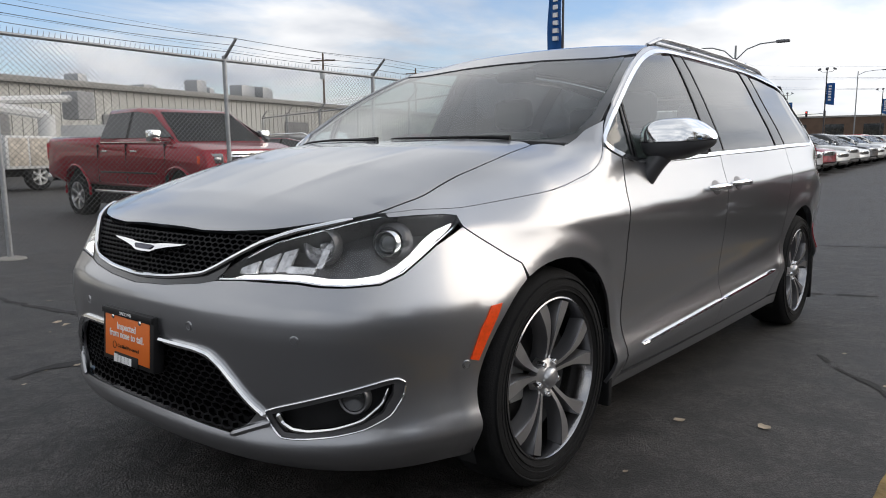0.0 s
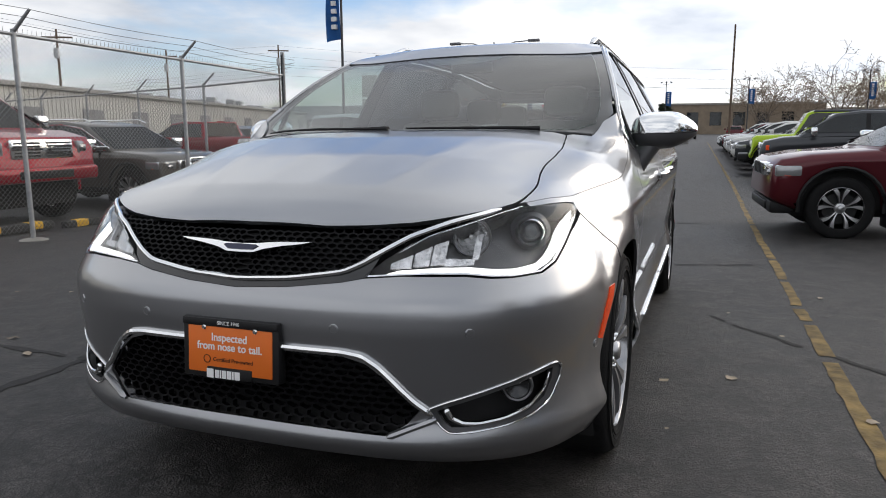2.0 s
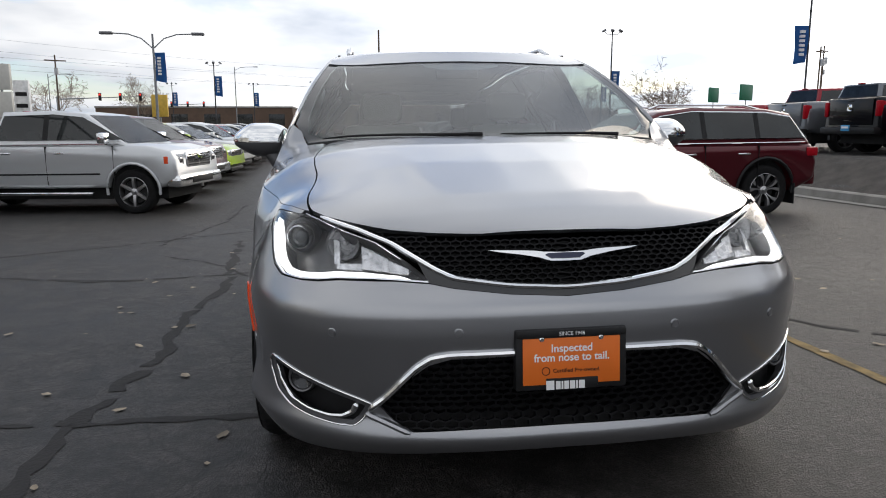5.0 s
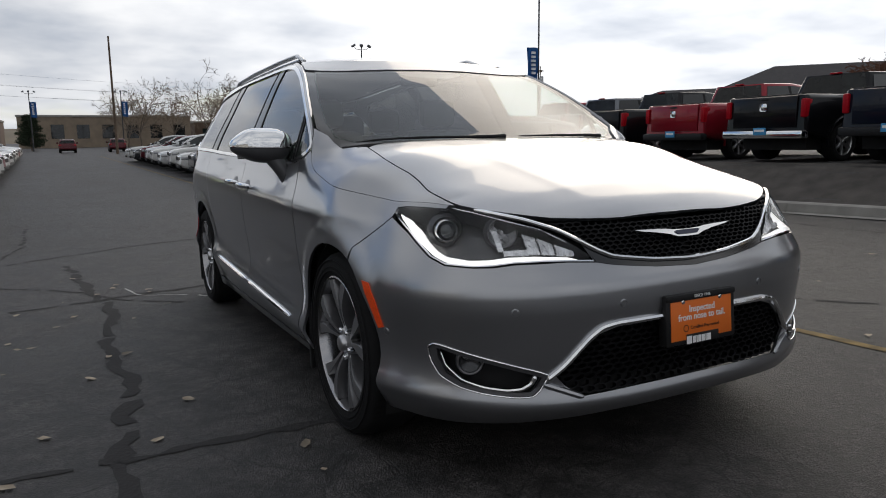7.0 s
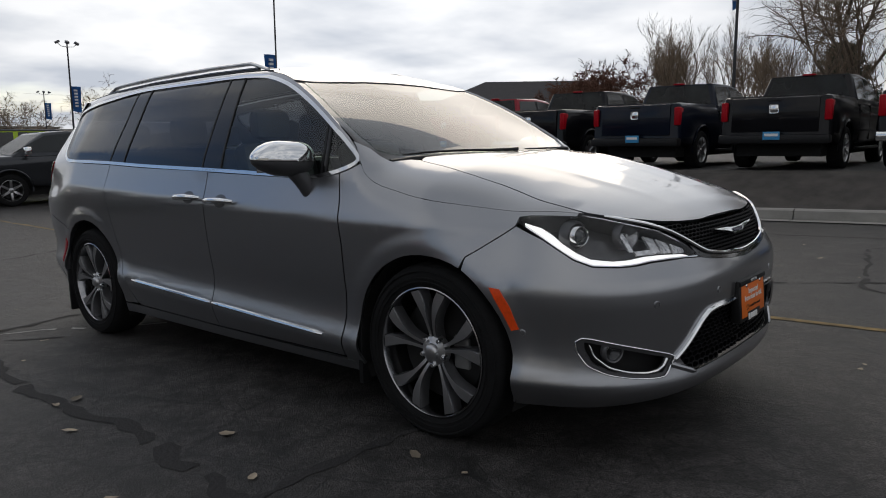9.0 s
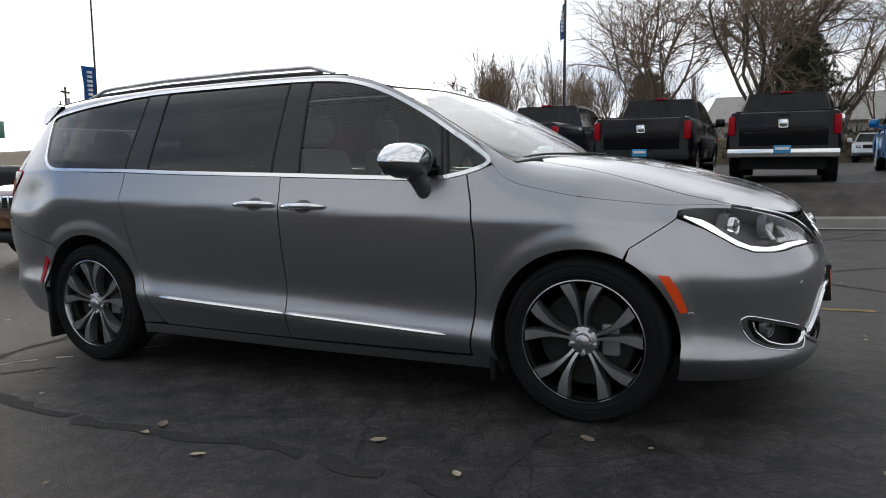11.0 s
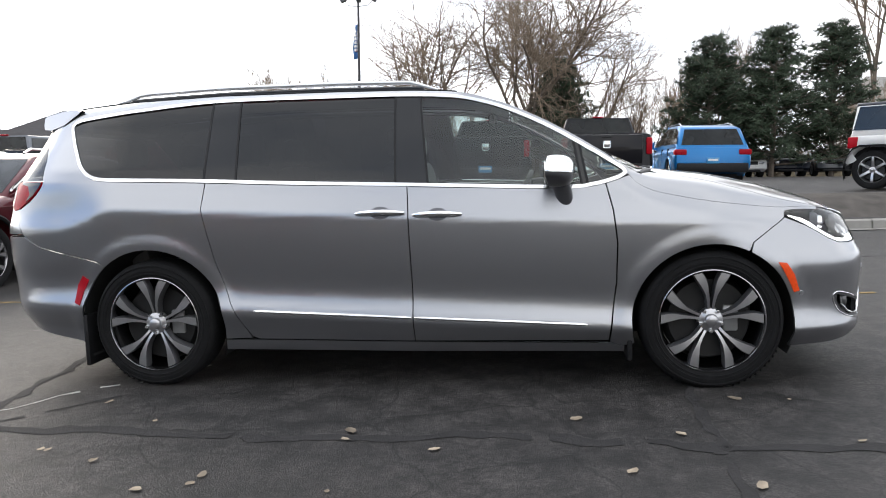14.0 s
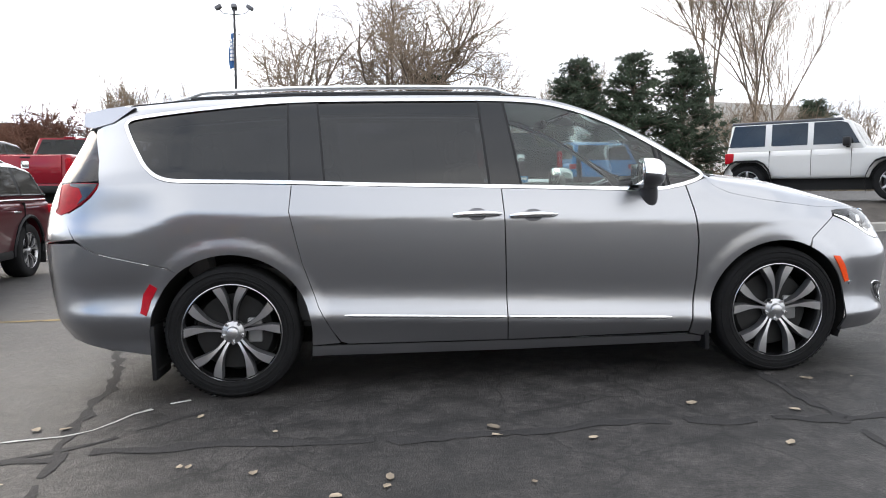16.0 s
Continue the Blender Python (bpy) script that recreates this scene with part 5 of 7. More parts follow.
def build_leaves():
    rnd = random.Random(11)
    for k in range(130):
        x, y = rnd.uniform(-3.5, 5.5), rnd.uniform(-3.9, 5.5)
        if abs(y) < 1.05 and -2.7 < x < 2.6:
            y = -1.3 - rnd.random() * 2
        s = rnd.uniform(.006, .024)
        bm = bmesh.new()
        n = 7
        ring = [bm.verts.new((s * (1 + .35 * rnd.uniform(-1, 1)) * math.cos(2 * math.pi * i / n) * 1.5, s * (1 + .3 * rnd.uniform(-1, 1)) * math.sin(2 * math.pi * i / n), rnd.uniform(0.001, s * .45))) for i in range(n)]
        mid = bm.verts.new((0, 0, s * .15))
        for i in range(n):
            bm.faces.new((mid, ring[i], ring[(i + 1) % n]))
        ob = part("dry_leaf", bm, LEAF)
        ob.matrix_world = Matrix.Translation((x, y, ground(x, y) + .004)) @ pose(0, 0, 0, 0, 0, rnd.uniform(0, 360))
        tagged(ob, "curled dry brown leaf lying on the asphalt", "leaf", "fallen leaves")


build_leaves()


# ------------------------------------------------------------------ parked vehicles
def paint(name, c, metal=0.35, rough=0.3):
    return mat_once(name, c, rough, metal, coat=0.7, var=0.05, scale=300, spec=0.1)


CARGLASS = mat("dark car window", (0.016, 0.019, 0.020), 0.04, var=0.5, scale=1.6, spec=0.6)
PLATEBLUE = mat("blue dealer plate", (0.05, 0.28, 0.55), 0.5, var=0.05)
PAINTS = {"maroon": paint("maroon paint", (.085, .008, .014)), "red": paint("red paint", (.25, .009, .020)), "silver": paint("light silver paint", (.66, .675, .69), .35), "black": mat_once("black paint", (.005, .005, .007), .3, 0, coat=.4, var=.05, scale=300, spec=.1),
          "navy": mat_once("dark blue paint", (.005, .008, .018), .3, 0, coat=.4, var=.05, scale=300, spec=.1), "blue": paint("bright blue paint", (.01, .16, .42), .4), "white": paint("white paint", (.62, .62, .61), 0), "lime": paint("lime green paint", (.38, .55, .02), .1),
          "grey": paint("dark grey paint", (.045, .048, .055), .4), "champagne": paint("grey brown paint", (.085, .078, .070), .4), "steel": paint("steel grey paint", (.16, .17, .19), .5)}

KINDS = {
    # lengths from the front axle forwards and from the rear axle back, wheelbase, width, heights
    "pickup": dict(fo=.85, ro=1.22, wb=3.57, w=2.02, belt=1.26, roof=1.93, sill=.48, hood=1.24, wheel=.405, nose=.62, cab=((1.74, 1.24), (.88, 1.83), (.3, 1.89), (-.70, 1.87), (-.86, 1.32)), bed=1.38),
    "suv": dict(fo=.80, ro=.86, wb=2.915, w=1.93, belt=1.08, roof=1.62, sill=.36, hood=1.08, wheel=.38, nose=.50, cab=((1.10, 1.08), (.25, 1.55), (-.3, 1.62), (-1.5, 1.60), (-1.93, 1.53), (-2.20, 1.12))),
    "crossover": dict(fo=.95, ro=.95, wb=2.71, w=1.86, belt=1.06, roof=1.68, sill=.34, hood=1.04, wheel=.36, nose=.48, cab=((1.0, 1.04), (.2, 1.58), (-.3, 1.67), (-1.4, 1.64), (-1.9, 1.54), (-2.2, 1.08))),
    "open_four": dict(fo=.72, ro=.50, wb=3.0, w=1.80, belt=1.18, roof=1.86, sill=.52, hood=1.20, wheel=.42, nose=.72, cab=((.95, 1.18), (.62, 1.78), (.45, 1.84), (-1.88, 1.84), (-1.97, 1.18))),
    "coupe": dict(fo=.95, ro=1.15, wb=2.95, w=1.92, belt=.95, roof=1.44, sill=.28, hood=.98, wheel=.36, nose=.45, cab=((1.05, .95), (.3, 1.38), (-.3, 1.44), (-1.2, 1.36), (-1.95, 1.0))),
    "sedan": dict(fo=.92, ro=1.05, wb=2.80, w=1.84, belt=.96, roof=1.46, sill=.28, hood=.95, wheel=.34, nose=.48, cab=((.95, .96), (.15, 1.38), (-.35, 1.45), (-1.1, 1.40), (-1.85, 1.02))),
}


def prism(outline, half, edge, taper=None):
    """A body from its side outline: widened across, with a rounded shoulder. taper(z) scales the half width."""
    t = taper or (lambda z: 1.0)
    bm = bmesh.new()
    small = inset(outline, edge)
    loops = []
    for y, ol in ((-half, small), (-half + edge * .35, inset(outline, edge * .3)), (-half + edge, outline), (half - edge, outline), (half - edge * .35, inset(outline, edge * .3)), (half, small)):
        loops.append([bm.verts.new((x, y * t(z), z)) for x, z in ol])
    n = len(outline)
    for a, b in zip(loops, loops[1:]):
        for k in range(n):
            bm.faces.new((a[k], a[(k + 1) % n], b[(k + 1) % n], b[k]))
    from mathutils.geometry import tessellate_polygon
    for ring in (loops[0], loops[-1]):
        for tri in tessellate_polygon([[v.co.copy() for v in ring]]):
            try:
                bm.faces.new([ring[i] for i in tri])
            except ValueError:
                pass
    bmesh.ops.recalc_face_normals(bm, faces=bm.faces[:])
    return bm


def side_sheet(outline, half, thick, taper, sg, out=0.004):
    """A thin sheet on the side of a body, following its inward lean."""
    bm = bmesh.new()
    from mathutils.geometry import tessellate_polygon
    a = [bm.verts.new((x, sg * (half * taper(z) + out), z)) for x, z in outline]
    b = [bm.verts.new((x, sg * (half * taper(z) + out - thick), z)) for x, z in outline]
    n = len(outline)
    for tri in tessellate_polygon([[v.co.copy() for v in a]]):
        bm.faces.new([a[i] for i in tri])
    for k in range(n):
        bm.faces.new((a[k], a[(k + 1) % n], b[(k + 1) % n], b[k]))
    bmesh.ops.recalc_face_normals(bm, faces=bm.faces[:])
    return bm


def arch_pts(cx, cz, r, z0, n=9):
    a = math.asin(max(-1, min(1, (z0 - cz) / r)))
    return [(cx + r * math.cos(t), cz + r * math.sin(t)) for t in np.linspace(a, math.pi - a, n)]


def vehicle(name, kind, m, colour, label, category="car", detail=2, chrome=True, plate=False, group="", lift=0.0, guard=False):
    K = KINDS[kind]
    P = PAINTS[colour]
    if kind == "pickup" and not lift:
        m = m @ Matrix.Scale(.93, 4)
    v = empty(name, m, label, category, group)
    xf, xr = K["wb"] / 2, -K["wb"] / 2
    nose, tail = xf + K["fo"], xr - K["ro"]
    r, w, sill, belt, hood = K["wheel"], K["w"] / 2, K["sill"] + lift, K["belt"] + lift, K["hood"] + lift
    cab = [(x, z + lift) for x, z in K["cab"]]
    nz = K["nose"] + lift
    arch = r * 1.20
    cz = r + .02 + lift * .55
    low = [(nose - .12, sill + .06)] + [(xf + arch + .05, sill)] + arch_pts(xf, cz, arch, sill) + [(0, sill - .01)] + arch_pts(xr, cz, arch, sill) + [(xr - arch - .05, sill), (tail + .10, sill + .12), (tail + .02, nz + .05)]
    if kind == "pickup":
        rail = K["bed"] + lift
        up = [(tail + .05, rail - .02), (tail + .12, rail), (cab[-1][0] - .02, rail), (cab[-1][0], belt), (cab[0][0] - .05, hood + .02), (nose - .55, hood), (nose - .12, hood - .10), (nose - .02, hood - .28), (nose, nz)]
    elif kind == "open_four":
        up = [(tail + .02, belt), (cab[0][0] + .02, hood), (nose - .30, hood - .04), (nose - .20, hood - .12), (nose - .18, nz)]
    else:
        up = [(tail + .0, belt - .28), (tail + .08, belt - .02), (cab[-1][0] + .02, belt), (0, belt + .01), (cab[0][0], hood), (nose - .45, hood - .05), (nose - .12, hood - .11), (nose - .03, hood - .20), (nose, nz)]
    out = low + up
    body_ = part("body", prism(out, w, .075, lambda z: 1 - .06 * step(belt - .25, belt + .2, z) - .03 * (1 - step(sill, sill + .25, z))), P, v)
    # cabin with sloping sides
    top_ = max(z for x, z in cab)
    tap = lambda z: 1 - .20 * step(belt - .1, top_ + .25, z) * (1.2 if kind != "open_four" else .45)
    half = w * .955
    co = [(cab[0][0] + .05, belt - .06)] + cab + [(cab[-1][0] - .03, belt - .06)]
    if kind == "open_four":
        part("cabin", prism(co, half, .05, tap), P, v)
        part("hard_top", prism([(cab[1][0] - .12, top_ - .06), (cab[2][0], top_ + .015), (cab[3][0], top_ + .015), (cab[3][0] - .02, top_ - .06)], half + .012, .03, tap), PAINTS["grey"], v, "dark grey hard top")
    else:
        part("cabin", prism(co, half, .07, tap), P, v)
    # windows: clip the cabin outline between pillars
    glass_o = inset(cab + [(cab[-1][0] + .02, belt + .02), (cab[0][0] - .1, belt + .02)], .07)
    glass_o = [(x, max(z, belt + .035)) for x, z in glass_o]
    if kind == "pickup":
        posts = [(cab[0][0], .22), (.12, -.80)]
    elif kind == "coupe" or kind == "sedan":
        posts = [(cab[0][0], -.25), (-.33, cab[-1][0])]
    elif kind == "open_four":
        posts = [(cab[0][0], -.10), (-.22, -.98), (-1.12, -1.95)]
    else:
        posts = [(cab[0][0], -.40), (-.48, -1.28), (-1.36, cab[-1][0])]
    for sg in (1, -1):
        if kind != "open_four":
            part("pillar_trim", side_sheet(glass_o, half, .006, tap, sg, out=.0015), BLACK, v, smooth=False)
        for a, b in posts:
            q = clip(clip(glass_o, (a, 0), (a, 9)), (b, 9), (b, 0))
            if len(q) > 2 and max(p[0] for p in q) - min(p[0] for p in q) > .1:
                part("side_window", side_sheet(q, half, .01, tap, sg), CARGLASS, v, smooth=False)
        if detail > 1 and chrome:
            bm = bmesh.new()
            tube(bm, [(x, sg * (half * tap(belt) + .008), belt + .015) for x in np.linspace(cab[0][0] - .15, cab[-1][0] + .1, 8)], .009, 5)
            part("window_strip", bm, CHROME, v)
    # windscreen and rear window
    def pane(nm, x0, z0, x1, z1, inset_):
        bm = bmesh.new()
        nrm = Vector((z1 - z0, 0, -(x1 - x0))).normalized()
        if (nm == "windscreen") != (nrm.x > 0):
            nrm = -nrm
        c = []
        for t in (0.06, .94):
            x, z = x0 + (x1 - x0) * t, z0 + (z1 - z0) * t
            hw = half * tap(z) - inset_
            c.append([bm.verts.new(Vector((x, s_ * hw, z)) + nrm * .006) for s_ in (-1, -.5, 0, .5, 1)])
        for k in range(4):
            bm.faces.new((c[0][k], c[0][k + 1], c[1][k + 1], c[1][k]))
        bmesh.ops.solidify(bm, geom=bm.faces[:], thickness=.004)
        bmesh.ops.recalc_face_normals(bm, faces=bm.faces[:])
        return part(nm, bm, CARGLASS, v, smooth=False)

    pane("windscreen", cab[0][0], cab[0][1], cab[1][0], cab[1][1], .09)
    pane("rear_window", cab[-1][0], max(cab[-1][1], belt), cab[-2][0], cab[-2][1], .12)
    # wheels
    fine = detail > 1
    for x in (xf, xr):
        for sg in (1, -1):
            wh = wheel_thing(v, "wheel", x, r + .0, sg, radius=r + lift * .12, rim=r * .66, spokes=6 if kind in ("pickup", "open_four") else 10, width_=.26, face=w - .02, fine=False, twin=kind == "suv" and detail > 1,
                             paint=None if kind == "suv" and detail > 1 else ALLOY if chrome or detail > 1 else ALLOYDARK)
        part("wheel_well", box(x - arch * .98, x + arch * .98, -w + .14, w - .14, sill, cz + arch * .93), WELL, v)
        if detail > 0 and kind != "open_four":
            # rolled lips of the wheel arches
            for sg in (1, -1):
                bm = bmesh.new()
                tube(bm, [(x + (arch + .012) * math.cos(a), sg * (w - .012 - .03 * (1 - step(sill, sill + .25, cz + arch * math.sin(a)))), cz + (arch + .012) * math.sin(a)) for a in np.linspace(-.15, math.pi + .15, 15)], .026, 6)
                part("arch_lip", bm, BLACK if kind == "suv" else P, v)
    if kind == "suv" and detail > 0:
        part("lower_cladding", box(xr + arch + .05, xf - arch - .05, -w + .02, w - .02, sill - .05, sill + .07, .03), BLACK, v, "black lower cladding")
        part("front_valance", box(nose - .30, nose - .02, -w + .10, w - .10, sill - .06, sill + .10, .04), BLACK, v)
        for sg in (1, -1):
            k = part("fog_lamp", lathe([(0, .012), (.04, .01), (.055, .0), (.075, .006), (.085, -.03)], 20, "x"), CHROME, v, "fog lamp with a chrome ring")
            k.matrix_local = pose(nose - .055, sg * (w - .26), sill + .24)
            # bright line all round the side glass
            bm = bmesh.new()
            ring_ = inset(glass_o, -.012)
            ring_ = [p for p in ring_ if p[0] > cab[-1][0] - .2] + [ring_[0]]
            tube(bm, [(x_, sg * (half * tap(z_) + .008), z_) for x_, z_ in ring_], .010, 5)
            part("glass_line", bm, CHROME, v)
    part("chassis", box(tail + .35, nose - .3, -w + .25, w - .25, .26, sill + .08), WELL, v)
    if kind == "open_four":
        for x in (xf, xr):
            for sg in (1, -1):
                bm = bmesh.new()
                prev = None
                for a in np.linspace(200, -20, 14):
                    c, s_ = math.cos(radians(a)), math.sin(radians(a))
                    zz = min(cz + arch * 1.02, cz + (arch + .03) * 1.15 * s_)
                    p = (x + (arch + .05) * c, zz)
                    row = [bm.verts.new((p[0], sg * yy, p[1] + dz)) for yy, dz in ((w - .03, 0), (w + .07, 0), (w + .075, -.05))]
                    if prev:
                        for k in range(2):
                            bm.faces.new((prev[k], row[k], row[k + 1], prev[k + 1]))
                    prev = row
                bmesh.ops.solidify(bm, geom=bm.faces[:], thickness=.02)
                part("wheel_flare", bm, BLACK, v, "black plastic wheel flare")
    # lamps, grille, bumpers
    truck = kind in ("pickup",)
    for sg in (1, -1):
        y0, y1 = sorted((sg * (w - .06), sg * (w - (.36 if truck else .42))))
        zz = hood - .36 if truck else hood - .34
        if kind == "open_four":
            k = part("headlamp", lathe([(0, .03), (.06, .02), (.09, 0), (.1, -.04)], 20, "x"), WHITELENS, v)
            k.matrix_local = pose(nose - .17, sg * .52, hood - .28)
        else:
            if not truck:
                y0, y1 = sorted((sg * (w + .006), sg * (w - .40)))
            bm = box(nose - .30, nose - .005 if truck else nose + .008, y0, y1, zz - .005 + (0 if truck else .02), zz + (.20 if truck else .16), .03)
            for q in bm.verts:
                if abs(q.co.y) > w - .16:
                    q.co.x -= .10 if truck else .06
            hl_ = part("headlamp", bm, mat_once("car lamp lens", (.34, .35, .36), .12, .5, coat=1.0), v, "clear headlamp")
            if detail > 0:
                part("turn_lamp", box(nose - .245, nose - .14, min(sg * (w - .10), sg * (w + .002)), max(sg * (w - .10), sg * (w + .002)), zz + .015, zz + (.17 if truck else .11), .02), AMBER, hl_, "amber corner lens")
                part("reflector_bowl", box(nose - .05, nose + (.002 if truck else .012), min(sg * (w - .32), sg * (w - .18)), max(sg * (w - .32), sg * (w - .18)), zz + .03, zz + (.15 if truck else .10), .03), DARKCHROME, hl_)
        if kind in ("pickup",):
            zt0, zt1, yi = (K["bed"] + lift - .46, K["bed"] + lift - .09, .16)
        elif kind == "open_four":
            zt0, zt1, yi = belt - .30, belt - .05, .18
        else:
            zt0, zt1, yi = belt - .20, belt - .06, .30
        y0, y1 = sorted((sg * (w - .035 if truck else w + .004), sg * (w - yi)))
        bm = box(tail - .012 if truck or kind == "open_four" else tail + .004, tail + .20, y0, y1, zt0, zt1, .03)
        part("tail_lamp", bm, RED, v, "red tail lamp")
        if detail > 1:
            for a, b in posts[:2]:
                hx = max(b, cab[-1][0]) + .12
                part("door_handle", box(hx, hx + .20, sg * w * .985 - .012, sg * w * .985 + .028, belt - .16, belt - .13, .008), CHROME if chrome else P, v)
            for gx in [p[1] - .03 for p in posts] + [posts[0][0] - .28]:
                if gx < cab[-1][0]:
                    continue
                part("door_gap", box(gx - .004, gx + .004, sg * w * .97 - .02, sg * (w + .0015) if sg > 0 else sg * w + .02, sill + .06, belt - .02) if sg > 0 else box(gx - .004, gx + .004, -w - .0015, -w * .97 + .02, sill + .06, belt - .02), BLACK, v, smooth=False)
            if truck:
                part("side_step", box(-.95, 1.05, min(sg * (w - .05), sg * (w + .05)), max(sg * (w - .05), sg * (w + .05)), sill - .13, sill - .07, .02), CHROME if chrome else BLACK, v, "side step bar")
                part("side_moulding", box(-.75, 1.2, min(sg * (w - .02), sg * (w + .010)), max(sg * (w - .02), sg * (w + .010)), sill + .24, sill + .27, .006), BLACK, v)
        # mirrors
        mx = cab[0][0] - .38
        bm = box(mx - .05, mx + .10, min(sg * (w + .02), sg * (w + .24)), max(sg * (w + .02), sg * (w + .24)), belt + .02, belt + .22, .035)
        add_box(bm, mx, mx + .06, min(sg * (w - .10), sg * (w + .05)), max(sg * (w - .10), sg * (w + .05)), belt + .0, belt + .06)
        part("door_mirror", bm, CHROME if chrome else (BLACK if kind == "open_four" else P), v)
    if truck:
        part("grille", box(nose - .06, nose + .012, -.55, .55, hood - .42, hood - .13, .03), CHROME if chrome else BLACK, v, "grille with a cross bar")
        for k in range(5):
            for sg in (1, -1):
                y0, y1 = sorted((sg * .06, sg * .50))
                part("grille_slot", box(nose, nose + .017, y0, y1, hood - .385 + k * .047, hood - .36 + k * .047), BLACK, v, smooth=False)
        part("front_bumper", box(nose - .22, nose + .06, -w + .02, w - .02, nz - .14, nz + .08, .05), P if colour == "red" else CHROME if chrome else P, v)
        part("bumper_intake", box(nose + .04, nose + .068, -.48, .48, nz - .09, nz + .03, .01), BLACK, v)
        part("rear_bumper", box(tail - .10, tail + .12, -w + .03, w - .03, nz - .12, nz + .05, .04), CHROME if chrome else BLACK, v)
        rail = K["bed"] + lift
        part("tailgate_handle", box(tail - .014, tail, -.11, .11, rail - .10, rail - .06, .008), BLACK, v)
        part("tailgate", box(tail - .006, tail + .03, -w + .24, w - .24, nz + .10, rail - .03, .012), P, v)
        part("bed_floor", box(tail + .10, cab[-1][0] - .06, -w + .16, w - .16, rail - .003, rail + .010, .004), BLACK, v, "black bed cover")
        part("tailgate_badge", box(tail - .012, tail, -.085, .085, rail - .32, rail - .15, .03), CHROME, v)
        part("brake_lamp", box(cab[-2][0] - .04, cab[-2][0] + .02, -.13, .13, cab[-2][1] + .0, cab[-2][1] + .035, .008), RED, v)
    elif kind == "open_four":
        for k in range(7):
            part("grille_slot", box(nose - .19, nose - .17, -.27 + k * .077, -.235 + k * .077, hood - .42, hood - .16, .008), BLACK, v)
        part("front_bumper", box(nose - .12, nose + .16, -.8, .8, nz - .28, nz - .08, .03), BLACK, v)
        part("rear_bumper", box(tail - .12, tail + .05, -.8, .8, nz - .28, nz - .08, .03), BLACK, v)
    else:
        part("grille", box(nose - .10, nose + .010, -.50, .50, hood - .34, hood - .17, .02), BLACK if kind == "coupe" else CHROME, v)
        for k in range(7):
            part("grille_slot", box(nose - .02, nose + .014, -.46 + k * .133, -.365 + k * .133, hood - .325, hood - .185, .005), BLACK, v, smooth=False)
        part("bumper_intake", box(nose - .08, nose + .006, -.62, .62, nz - .17, nz - .06, .02), BLACK, v)
        part("rear_bumper", box(tail - .02, tail + .15, -w + .06, w - .06, sill + .08, sill + .32, .04), BLACK if kind == "crossover" else P, v)
        if detail > 1 and kind in ("suv", "crossover"):
            for sg in (1, -1):
                bm = bmesh.new()
                tube(bm, [(x, sg * (half * tap(top_) - .08), z) for x, z in ((.35, top_ - .02), (.2, top_ + .04), (-1.2, top_ + .03), (-1.5, top_ - .04))], .018, 6)
                part("roof_rail", bm, CHROME, v)
    if kind == "suv" and detail > 1:
        for x in (xf, xr):
            for sg in (1, -1):
                part("mud_flap", box(x - arch - .05, x - arch - .03, min(sg * (w - .26), sg * (w - .01)), max(sg * (w - .26), sg * (w - .01)), .16, sill + .12, .008), BLACK, v, "black rubber mud flap")
    if guard:
        bm = bmesh.new()
        for sg in (1, -1):
            tube(bm, [(nose - .05, sg * .34, nz - .25), (nose + .12, sg * .34, nz - .05), (nose + .14, sg * .34, nz + .25), (nose + .08, sg * .33, nz + .44)], .032, 8)
        tube(bm, [(nose + .10, -.70, nz + .12), (nose + .15, -.5, nz + .16), (nose + .15, .5, nz + .16), (nose + .10, .70, nz + .12)], .022, 8)
        tube(bm, [(nose + .08, -.33, nz + .44), (nose + .08, .33, nz + .44)], .026, 8)
        part("bull_bar", bm, CHROME, v, "polished bull bar")
        for sg in (1, -1):
            part("guard_post", box(nose + .02, nose + .16, min(sg * .31, sg * .39), max(sg * .31, sg * .39), nz - .22, nz + .30, .02), BLACK, v)
    if plate:
        zp = nz + .03 if truck else belt - .34
        part("plate", box(tail - .118 if truck else tail - .03, tail - .10 if truck else tail + .0, -.15, .15, zp - .075, zp + .075, .004), PLATEBLUE, v, "blue dealer plate")
        part("plate_words", box(tail - .121 if truck else tail - .034, tail - .117 if truck else tail - .029, -.12, .12, zp - .01, zp + .04), WHITE, v, smooth=False)
    return v


def on_lot(x, y, heading, dz=0.0):
    """A pose on the ground with the nose towards heading, in degrees from +x, following the slope."""
    c, s_ = math.cos(radians(heading)), math.sin(radians(heading))
    z = ground(x, y)
    pitch = math.degrees(math.atan2(ground(x + c * 1.5, y + s_ * 1.5) - ground(x - c * 1.5, y - s_ * 1.5), 3.0))
    return pose(x, y, z + dz, 0, -pitch, heading)


def park(*a, **k):
    return vehicle(*a, **k)


# across the aisle, noses to the aisle
park("pickup_truck", "pickup", on_lot(-9.5, -5.75, 79), "silver", "light silver crew cab pickup with chrome wheels and bumper", "pickup", group="row by the fence")
park("pickup_truck", "pickup", on_lot(-12.75, -6.10, 82), "maroon", "dark maroon pickup with a chrome grille beside the silver one", "pickup", detail=1, group="row by the fence")
park("sport_utility_vehicle", "suv", on_lot(-6.6, 4.08, -86), "maroon", "maroon sport utility with bright window strips and alloy wheels", "suv")
park("pickup_truck", "pickup", on_lot(-15.9, 4.75, -92), "grey", "dark grey pickup with a chrome grille", "pickup", detail=1, group="row along the yellow line")
park("off_roader", "open_four", on_lot(-19.3, 4.3, -92), "lime", "lime green off-roader with black wheel flares", "off-roader", detail=1, chrome=False, group="row along the yellow line")
